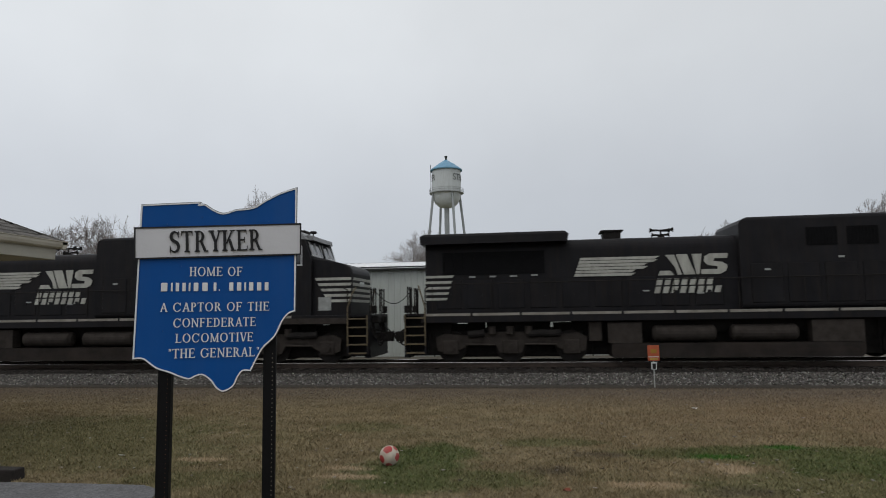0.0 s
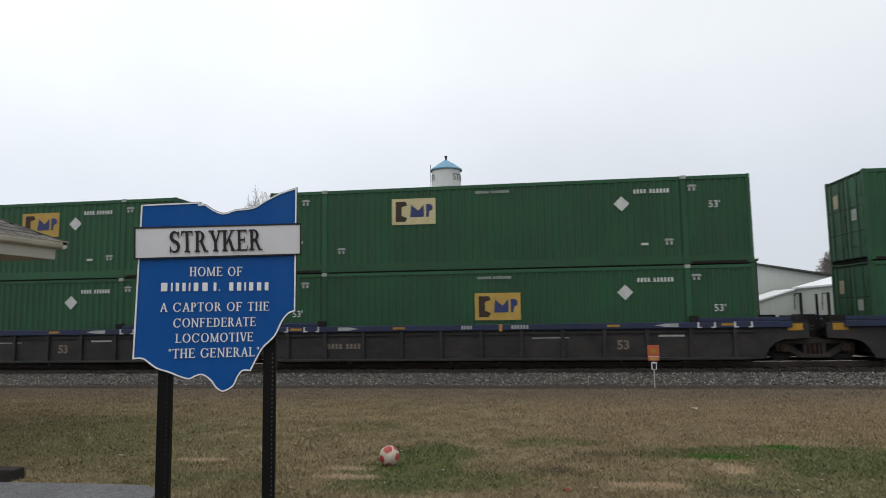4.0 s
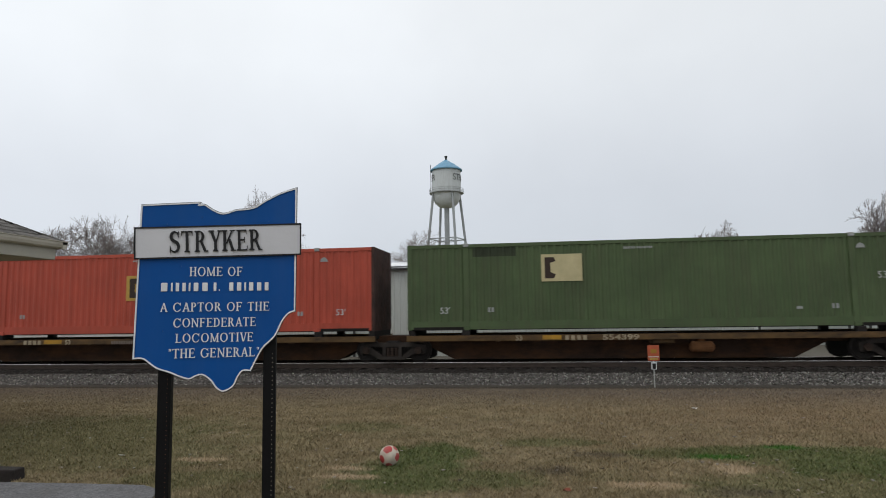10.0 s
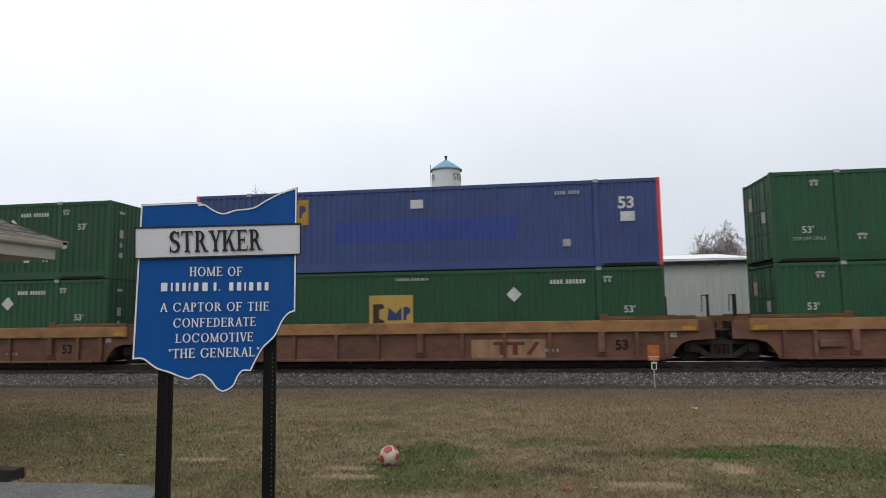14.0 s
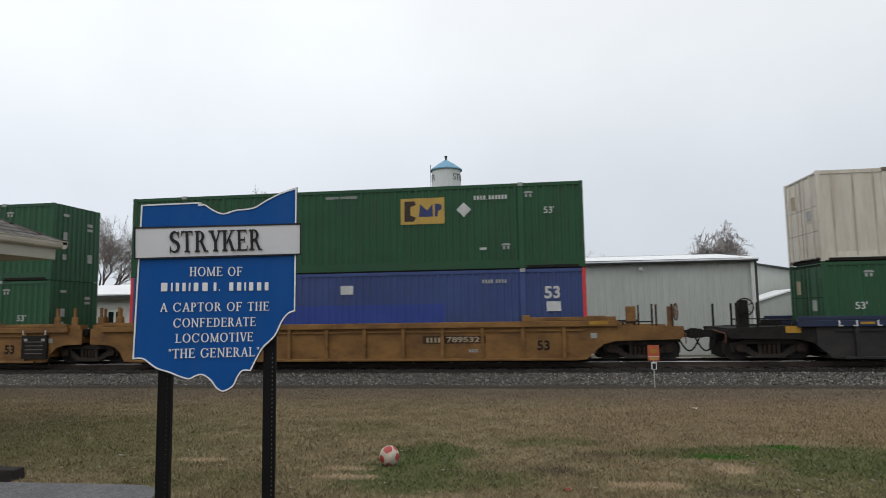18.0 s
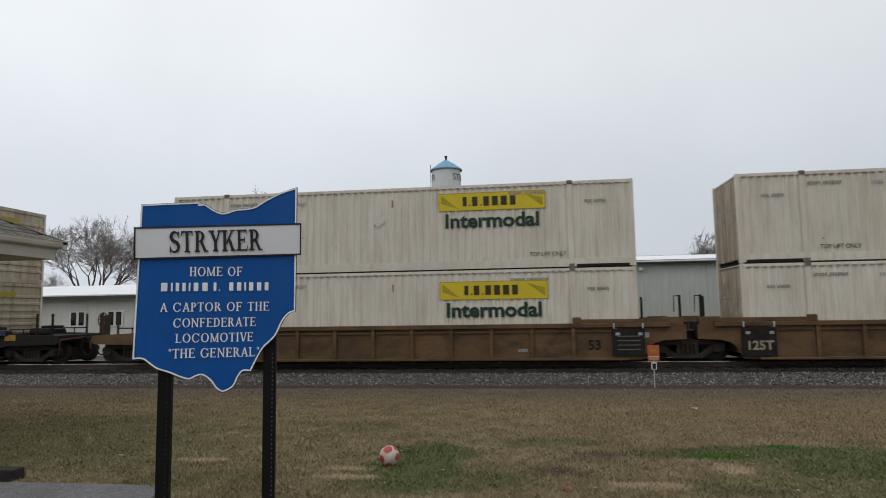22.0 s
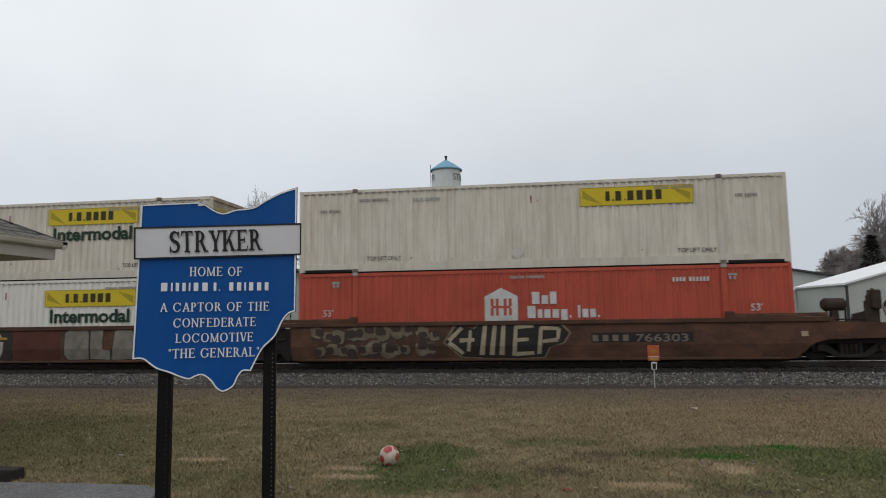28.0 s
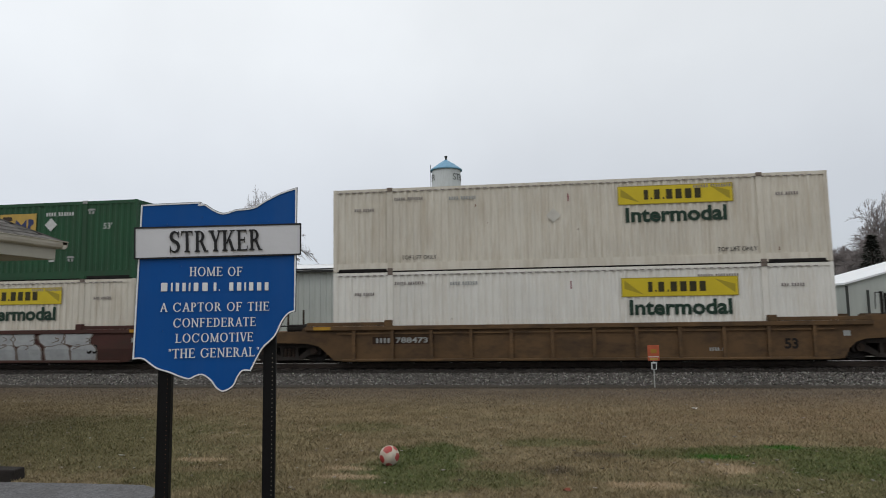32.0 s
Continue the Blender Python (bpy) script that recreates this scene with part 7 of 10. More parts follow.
def graffiti(car, x0, x1, z0, z1, n, fill, line, seed, label):
    """Bubble letters without a meaning: arched legs below, rounded tops above, thin outlines."""
    rng = random.Random(seed)
    gy = -SILL_Y[car.name] - 0.012
    bf, bl = bmesh.new(), bmesh.new()
    w, h = (x1 - x0) / n, z1 - z0

    def shape(pts, deep, rim=0.024):
        prism(bf, pts, gy - deep, gy + 0.004)
        cx, cz = sum(p for p, q in pts) / len(pts), sum(q for p, q in pts) / len(pts)
        r = min(max(p for p, q in pts) - cx, max(q for p, q in pts) - cz)
        k = 1 - rim / max(0.06, r)
        inner = [(cx + (p - cx) * k, cz + (q - cz) * k) for p, q in pts]
        for i in range(len(pts)):
            j = (i + 1) % len(pts)
            prism(bl, [pts[i], pts[j], inner[j], inner[i]], gy - deep - 0.003, gy - deep + 0.001)
    tall = h > 0.8
    for i in range(n):
        a, b = x0 + w * i + rng.uniform(-0.04, 0.04), x0 + w * (i + 1) + rng.uniform(-0.02, 0.08)
        m, r = (a + b) / 2, (b - a) / 2
        if tall:
            leg = [(a + 0.06 * r, z0), (b - 0.06 * r, z0)] + [(m + r * math.cos(t), z0 + h * (0.34 + 0.3 * math.sin(t))) for t in [math.pi * k / 8 for k in range(9)]]
            shape(leg, 0.002 + 0.0012 * (i % 3))
        top = blob(rng, m + (rng.uniform(-0.45, 0.1) * r if tall else 0.0), z1 - h * (0.24 if tall else 0.5), r * rng.uniform(0.85, 1.15), h * (0.25 if tall else 0.5), 16)
        shape(top, 0.007 + 0.0012 * (i % 3))
        for k in range(2):
            px, pz = m + rng.uniform(-0.5, 0.3) * r, z1 - h * rng.uniform(0.12, 0.45)
            last = (px, pz)
            for q in range(4):
                nxt = (px + 0.3 * r * math.sin(q + k), pz - 0.05 * q * h)
                d = Vector((nxt[0] - last[0], nxt[1] - last[1]))
                if d.length > 0.01:
                    o = Vector((-d.y, d.x)).normalized() * 0.014
                    prism(bl, [(last[0] - o.x, last[1] - o.y), (nxt[0] - o.x, nxt[1] - o.y), (nxt[0] + o.x, nxt[1] + o.y), (last[0] + o.x, last[1] + o.y)], gy - 0.014, gy - 0.009)
                last = nxt
    if SILL_Y[car.name] > 1.45:
        tuck(bf)
        tuck(bl)
    g = part("graffiti", bf, fill, car, label)
    part("graffiti_outline", bl, line, g)


def blocks(car, x0, z0, z1, fill, line):
    """Fat block letters in worn grey paint, run together, with dark edges."""
    gy = -SILL_Y[car.name] - 0.012
    h = z1 - z0
    bf, bl = bmesh.new(), bmesh.new()
    shapes = ([(0.14, 0.0), (0.95, 0.02), (0.97, 0.30), (0.55, 0.32), (0.50, 0.42), (0.50, 0.62), (0.56, 0.70), (0.97, 0.72), (0.93, 0.98), (0.2, 1.0), (0.02, 0.86), (0.0, 0.16)],
              [(1.02, 0.03), (1.78, 0.0), (1.80, 0.30), (1.50, 0.34), (1.52, 0.97), (1.04, 1.0)],
              [(1.84, 0.0), (2.14, 0.0), (2.2, 0.22), (2.42, 0.22), (2.46, 0.02), (2.86, 0.0), (2.66, 0.92), (2.5, 1.0), (2.12, 1.0), (1.98, 0.9)])
    for k, sh in enumerate(shapes):
        pts = [(x0 + a, z0 + h * b) for a, b in sh]
        cx, cz = sum(p for p, q in pts) / len(pts), sum(q for p, q in pts) / len(pts)
        prism(bl, [(cx + (p - cx) * 1.07, cz + (q - cz) * 1.06) for p, q in pts], gy - 0.001 - 0.001 * k, gy + 0.004)
        prism(bf, pts, gy - 0.006, gy)
    for b in (bf, bl):
        bmesh.ops.triangulate(b, faces=[f for f in b.faces if len(f.verts) > 4])
        tuck(b)
    g = part("graffiti", bf, fill, car, "worn grey block graffiti with dark edges")
    part("graffiti_outline", bl, line, g)


def scrawl(car, x0, x1, z, h, m, seed, r=0.018):
    """Thin hand-drawn strokes, unreadable."""
    rng = random.Random(seed)
    bm = bmesh.new()
    gy = -SILL_Y[car.name] - 0.012
    p = Vector((x0, gy, z))
    while p.x < x1:
        q = Vector((p.x + rng.uniform(-0.05, 0.25), gy, z + rng.uniform(-h, h)))
        rod(bm, p, q, r, seg=4)
        p = q
    if SILL_Y[car.name] > 1.45:
        tuck(bm)
    part("graffiti", bm, m, car, "thin scrawled strokes")


def leopard(car, x0, x1, z0, z1):
    """Grey rings and crescents with dark middles."""
    rng = random.Random(77)
    gy = -SILL_Y[car.name] - 0.012
    grey, dark = bmesh.new(), bmesh.new()
    for i in range(11):
        for k in range(2):
            cx = x0 + (i + 0.5 + rng.uniform(-0.25, 0.25)) * (x1 - x0) / 11
            cz = z0 + (k + 0.5 + rng.uniform(-0.18, 0.18)) * (z1 - z0) / 2
            r = rng.uniform(0.15, 0.26)
            prism(dark, blob(rng, cx + 0.03, cz - 0.03, r * 1.12, r * 1.12, 12), gy - 0.001, gy + 0.004)
            prism(grey, blob(rng, cx, cz, r, r, 12), gy - 0.004, gy + 0.001)
            a = rng.uniform(0, 6.28)
            prism(dark, blob(rng, cx + 0.5 * r * math.cos(a), cz + 0.5 * r * math.sin(a), r * 0.74, r * 0.66, 10), gy - 0.007, gy)
    tuck(grey)
    tuck(dark)
    g = part("graffiti", grey, M_DULLCREAM, car, "worn tan spotted graffiti")
    part("graffiti_shadow", dark, mat("dark_brown_spray_paint", (0.045, 0.03, 0.024), 0.7, var=0.25, scale=2), g)


def slashes(car, x0, x1, z0, z1):
    """Angular cream strokes on a black shape."""
    gy = -SILL_Y[car.name] - 0.012
    h = z1 - z0
    w = x1 - x0
    out = [(0.0, 0.45), (0.10, 0.95), (0.24, 0.8), (0.3, 1.0), (0.68, 0.97), (0.8, 1.0), (0.93, 0.92), (1.0, 0.68), (0.95, 0.42), (0.84, 0.3), (0.8, 0.04), (0.55, 0.0), (0.3, 0.03), (0.14, 0.06)]
    bm = bmesh.new()
    prism(bm, [(x0 + w * (0.5 + (a - 0.5) * 1.04), z0 + h * (0.5 + (b - 0.5) * 1.05)) for a, b in out], gy - 0.001, gy + 0.004)
    g = part("graffiti", tuck(bm), M_DULLCREAM, car, "cream and black angular graffiti")
    bm = bmesh.new()
    prism(bm, [(x0 + w * a, z0 + h * b) for a, b in out], gy - 0.004, gy + 0.001)
    part("graffiti_ground", tuck(bm), M_GBLACK, g)
    bm = bmesh.new()
    for a, b, c, d, k in ((0.03, 0.5, 0.14, 0.85, 0.03), (0.03, 0.45, 0.15, 0.14, 0.03), (0.12, 0.5, 0.24, 0.52, 0.03), (0.19, 0.2, 0.21, 0.78, 0.025), (0.30, 0.1, 0.33, 0.92, 0.035), (0.38, 0.1, 0.41, 0.92, 0.035), (0.46, 0.1, 0.48, 0.92, 0.035), (0.56, 0.08, 0.58, 0.9, 0.03), (0.58, 0.85, 0.72, 0.88, 0.028), (0.57, 0.5, 0.68, 0.52, 0.028), (0.57, 0.12, 0.72, 0.15, 0.028), (0.76, 0.12, 0.78, 0.85, 0.03), (0.78, 0.82, 0.92, 0.8, 0.028), (0.92, 0.8, 0.91, 0.52, 0.028), (0.91, 0.5, 0.79, 0.46, 0.028)):
        p, q = Vector((x0 + w * a, z0 + h * b)), Vector((x0 + w * c, z0 + h * d))
        n = Vector((-(q - p).y, (q - p).x)).normalized() * k * 2.4
        prism(bm, [tuple(p - n), tuple(q - n * 0.8), tuple(q + n * 0.8), tuple(p + n)], gy - 0.007, gy)
    part("graffiti_strokes", tuck(bm), M_GCREAM, g)


def bent_panel(name, bounds, material, car, label=""):
    """A painted panel that follows the bent side of a smooth car."""
    bm = bmesh.new()
    box(bm, *bounds)
    return part(name, tuck(bm), material, car, label)


def shields(car, xs, text):
    """White padlock shapes with a letter each on a black ground."""
    gy = -SILL_Y[car.name] - 0.012
    bent_panel("graffiti_ground", (xs[0] - 0.46, xs[-1] + 0.7, gy, gy + 0.005, 0.17, 1.25), mat("faded_black_spray_paint", (0.034, 0.029, 0.026), 0.75, var=0.35, scale=1.5), car, "black painted ground")
    old_white = mat("grimy_white_spray_paint", (0.36, 0.34, 0.30), 0.7, var=0.25, scale=4)
    for x, ch in zip(xs, text):
        bm = bmesh.new()
        prism(bm, [(-0.34, 0.86), (-0.31, 0.5), (-0.2, 0.3), (0.0, 0.2), (0.2, 0.3), (0.31, 0.5), (0.34, 0.86)], gy - 0.004, gy)
        for i in range(8):
            a, b = math.pi * i / 8, math.pi * (i + 1) / 8
            prism(bm, [(0.27 * math.cos(a), 0.97 + 0.26 * math.sin(a)), (0.27 * math.cos(b), 0.97 + 0.26 * math.sin(b)), (0.15 * math.cos(b), 0.97 + 0.14 * math.sin(b)), (0.15 * math.cos(a), 0.97 + 0.14 * math.sin(a))], gy - 0.004, gy)
        g = part("graffiti", tuck(bm), old_white, car, "white padlock shape", pose(x, 0, 0))
        words("graffiti_letter", ch, 0.40, M_GBLACK, g, 0, gy - 0.007, 0.60, 0.02)


SILL_Y = {}


def tuck_side(bm, pts, ya, yb, s):
    prism(bm, pts, ya, yb)
    tuck(bm, s)


def well_car(style, right, left, label, brake_r=False, brake_l=False):
    """One unit of a well car. right, left: 'C' a coupled end, 'A' an articulated joint."""
    paint = M_BLUESET if style == "deepblue" else M_WELL[{"smooth_orange": "orange", "maroon": "maroon", "smooth_brown": "rustbrown", "lowyellow": "yellow", "rusttan": "rusttan"}.get(style, style)]
    low = 0.24 if style == "lowyellow" else -0.12 if style in ("smooth_orange", "smooth_brown") else -0.085 if style in ("tan", "yellow", "rusttan") else 0.0
    deep = {"tan": 0.375, "yellow": 0.19, "rusttan": 0.19, "blue": 0.195, "deepblue": 0.195}.get(style, 0.145)
    smooth = style in ("smooth_orange", "orange", "maroon", "smooth_brown")
    blue = style in ("blue", "deepblue")
    grimy = blue or style in ("orange", "smooth_orange", "rusttan")
    car = empty("well_car")
    tagged(car, label, "rail car", group="well cars")

    def outline(kind):
        if kind == "C" and grimy:
            return [(7.7, 0.10), (8.0, 0.12), (8.3, 0.40), (8.42, 0.50), (8.42, 1.24)]
        if kind == "C":
            return [(7.7, 0.10), (8.0, 0.12), (8.3, 0.40), (8.55, 0.60), (8.95, 0.70), (10.95, 0.74), (11.05, 0.82), (11.05, 1.06), (9.15, 1.12), (9.1, 1.24)]
        if smooth:
            return [(8.1, 0.10), (8.28, 0.14), (8.3, 0.3), (8.3, 1.0), (8.3, 1.24)]
        return [(7.9, 0.10), (8.15, 0.12), (8.3, 0.42), (8.5, 0.62), (8.8, 0.71), (9.5, 0.74), (9.5, 1.20), (9.3, 1.24)]
    sy = 1.47 if smooth else 1.42
    side_paint = M_TANSIDE if style == "tan" else paint
    SILL_Y[car.name] = sy
    pts = outline(right) + [(-x, z) for x, z in reversed(outline(left))]
    pts = [(x, z - low if z > 1.0 else z) for x, z in pts]
    for s in (-1, 1):
        ya, yb = sorted((s * sy, s * 1.37))
        piece("side_sill", ("side_sill", smooth, right, left, s, low), lambda bm: tuck_side(bm, pts, ya, yb, s) if smooth else prism(bm, pts, ya, yb), side_paint, car)
        yc, yd = sorted((s * 1.53, s * 1.36))
        piece("top_chord", ("top_chord", s, low, deep), lambda bm: soft_box(bm, -9.0, 9.0, yc, yd, 1.275 - low - deep, 1.275 - low, 0.015, 1), M_BLUETOP if blue else M_WELL["yellow"] if style == "rusttan" else M_TANTOP if style == "tan" else paint, car, "navy blue top chord" if blue else "")
        ye, yf = sorted((s * 1.52, s * 1.37))
        piece("bottom_chord", ("bottom_chord", s, smooth), lambda bm: soft_box(bm, -7.7, 7.7, ye - (s * 0.085 if smooth else 0), yf - (s * 0.085 if smooth else 0), 0.09, 0.17, 0.012, 1), side_paint, car)
        if not smooth:
            if style != "tan":
                piece("side_ledge", ("side_ledge", s, low, deep), lambda bm: box(bm, -7.9, 7.9, min(s * 1.415, s * 1.475), max(s * 1.415, s * 1.475), 1.27 - low - deep - 0.13, 1.27 - low - deep - 0.085), side_paint, car)
            if s > 0:
                far = piece("post_row", ("post_row", low, deep), lambda bm: [box(bm, -7.355 + i * 14.6 / 11, -7.245 + i * 14.6 / 11, 1.41, 1.52, 0.18, 1.27 - low - deep) for i in range(12)], side_paint, car)
                far["kind"] = "stuff"
            for x in () if s > 0 else (-8.0, -7.1, -4.28, -2.8, -1.35, 1.5, 2.9, 4.37, 7.1, 8.0) if style == "tan" else [1.012 * i for i in range(-7, 8)] if style == "rusttan" else [-7.3 + i * 14.6 / 11 for i in range(12)]:
                piece("side_post", ("side_post", s, low, deep), lambda bm: box(bm, -0.055, 0.055, min(s * 1.41, s * 1.52), max(s * 1.41, s * 1.52), 0.18, 1.27 - low - deep), side_paint, car, "", pose(x, 0, 0))
        for e_ in (-1, 1):
            piece("end_guard", ("end_guard", s, e_, low), lambda bm: soft_box(bm, min(e_ * 6.05, e_ * 8.95), max(e_ * 6.05, e_ * 8.95), min(s * 1.40, s * 1.50), max(s * 1.40, s * 1.50), 1.28 - low, 1.40 - low, 0.012, 1), M_DARK if style == "deepblue" else M_BLUETOP if blue else paint, car)
            piece("guide_casting", ("guide_casting", s, low), lambda bm: soft_box(bm, -0.13, 0.13, min(s * 1.35, s * 1.53), max(s * 1.35, s * 1.53), 1.26 - low, 1.47 - low, 0.02, 1), M_DARK if blue else paint, car, "", pose(e_ * 6.1, 0, 0))
    for e_, kind in ((1, right), (-1, left)):
        if smooth and kind == "A":
            for s in (-1, 1):
                piece("end_bracket", ("end_bracket", s, e_), lambda bm: prism(bm, [(e_ * x, z) for x, z in ((8.31, 0.13), (8.45, 0.14), (8.8, 0.5), (9.1, 0.67), (9.6, 0.72), (9.6, 1.06), (9.0, 1.2), (8.31, 1.2))], min(s * 1.44, s * 1.36), max(s * 1.44, s * 1.36)), M_DARK, car, "dark end bracket over the truck")
                piece("bracket_step", ("bracket_step", s, e_), lambda bm: [box(bm, min(e_ * 8.5, e_ * 9.3), max(e_ * 8.5, e_ * 9.3), min(s * 1.44, s * 1.5), max(s * 1.44, s * 1.5), z, z + 0.05) for z in (0.82, 1.2)], M_SPRING, car)
    if style == "tan":
        for x in (-5.96, 0.1, 6.0):
            piece("side_strap", "side_strap", lambda bm: [soft_box(bm, -0.11, 0.11, -1.56, -1.41, 0.34, 1.02, 0.02, 1), box(bm, -0.17, 0.17, -1.50, -1.41, 0.26, 0.36)], M_TANSIDE, car, "", pose(x, 0, 0))
        piece("valve_box", "tan_valve", lambda bm: soft_box(bm, -7.0, -6.3, -1.53, -1.41, 0.46, 0.68, 0.02, 1), M_TANSIDE, car)
        for x in (-8.7, 8.7):
            slab("yellow_patch", (x - 0.2, x + 0.2, -1.545, -1.528, 1.02, 1.15), M_YELLOW, car)
    for e_, kind in ((1, right), (-1, left)):
        for s in (-1, 1) if grimy and kind == "C" else ():
            tip = [(8.43, 0.51), (8.55, 0.60), (8.95, 0.70), (10.95, 0.74), (11.05, 0.82), (11.05, 1.06 - low), (9.15, 1.12 - low), (9.1, 1.24 - low), (8.43, 1.24 - low)]
            piece("end_sill", ("end_sill", s, e_, low), lambda bm: prism(bm, [(e_ * x, z) for x, z in tip], min(s * 1.41, s * 1.34), max(s * 1.41, s * 1.34)), M_DARK if blue else M_ENDGRIME, car, "sooty sill over the end truck")
    piece("well_floor", "well_floor", lambda bm: [box(bm, -8.15, 8.15, -1.39, 1.39, 0.12, 0.20)], M_DARK, car)
    end_gear(car, 1, right, paint if not blue else M_DARK, brake_r, smooth)
    end_gear(car, -1, left, paint if not blue else M_DARK, brake_l, smooth)
    if right == "C":
        freight_truck(car, 9.72)
    freight_truck(car, -9.72 if left == "C" else -9.76)
    # stencils and reflectors
    NY = -1.532
    py = -sy - 0.004
    if blue:
        for x, kind in ((-9.1, left), (9.1, right)):
            up = 0.9 if kind == "C" else 0.98
            slab("yellow_patch", (x - 0.22, x + 0.22, -1.43, -1.418, up, up + 0.21), M_YELLOW, car)
        for x in (-7.0, -3.4, 3.6, 7.1):
            slab("reflector", (x - 0.2, x + 0.2, NY - 0.004, NY + 0.004, 1.15, 1.22), M_YELLOW, car)
        for x, k in ((-7.8, 1), (-7.3, -1), (-6.7, 1), (-6.2, -1), (6.2, 1), (6.7, -1), (7.3, 1), (7.8, -1)):
            piece("white_bracket", ("white_bracket", k), lambda bm: [box(bm, -0.025, 0.025, NY - 0.006, NY + 0.004, 1.09, 1.27), box(bm, min(0.025 * k, 0.11 * k), max(0.025 * k, 0.11 * k), NY - 0.006, NY + 0.004, 1.09, 1.125)], M_MARK, car, "", pose(x, 0, 0))
        for x, k in ((-5.2, 1), (5.3, -1)):
            piece("arrow_mark", ("arrow_mark", k), lambda bm: prism(bm, [(-0.3 * k, 1.12), (0.1 * k, 1.13), (0.42 * k, 1.18), (0.1 * k, 1.235), (-0.3 * k, 1.24)], NY - 0.004, NY + 0.004), M_MARKGREY, car, "", pose(x, 0, 0))
        mark_row(car, -1.3, NY - 0.005, 1.185, 4, 0.12, M_MARKGREY, 9)
        mark_row(car, 0.35, NY - 0.005, 1.185, 6, 0.12, M_MARKGREY, 9)
        if style == "blue":
            slab("stencil_line", (1.0, 2.2, py - 0.003, py + 0.003, 0.80, 0.83), M_MARKGREY, car)
        slab("stencil_line", (5.0, 5.8, py - 0.003, py + 0.003, 0.82, 0.88), M_MARKGREY, car)
        slab("centre_mark", (-0.05, 0.05, NY - 0.006, NY + 0.004, 1.05, 1.29), M_YELLOW, car)
        words("size_mark", "53", 0.28, M_OLDINK, car, 3.9, py, 0.56, 0.014)
        if style == "blue":
            mark_row(car, -5.9, py - 0.003, 0.6, 8, 0.17, M_OLDINK)
    elif style == "smooth_brown":
        slab("reflector", (8.15, 8.35, py - 0.002, py + 0.004, 0.80, 0.96), M_GCREAM, car)
    else:
        words("size_mark", "53", 0.30, M_DARK, car, 6.64, py, 0.56, 0.014)
        slab("reflector", (8.15, 8.35, py - 0.002, py + 0.004, 0.80, 0.96), M_MARKGREY, car)
        for x, kind in ((-8.4, left), (8.4, right)):
            if kind != "C":
                continue
            slab("yellow_patch", (x - 0.3, x + 0.3, NY - 0.004, NY + 0.004, 1.15 - low, 1.26 - low), M_YELLOW, car)
        mark_row(car, 4.2, py - 0.003, 0.42, 5, 0.1, M_MARKGREY)
    return car


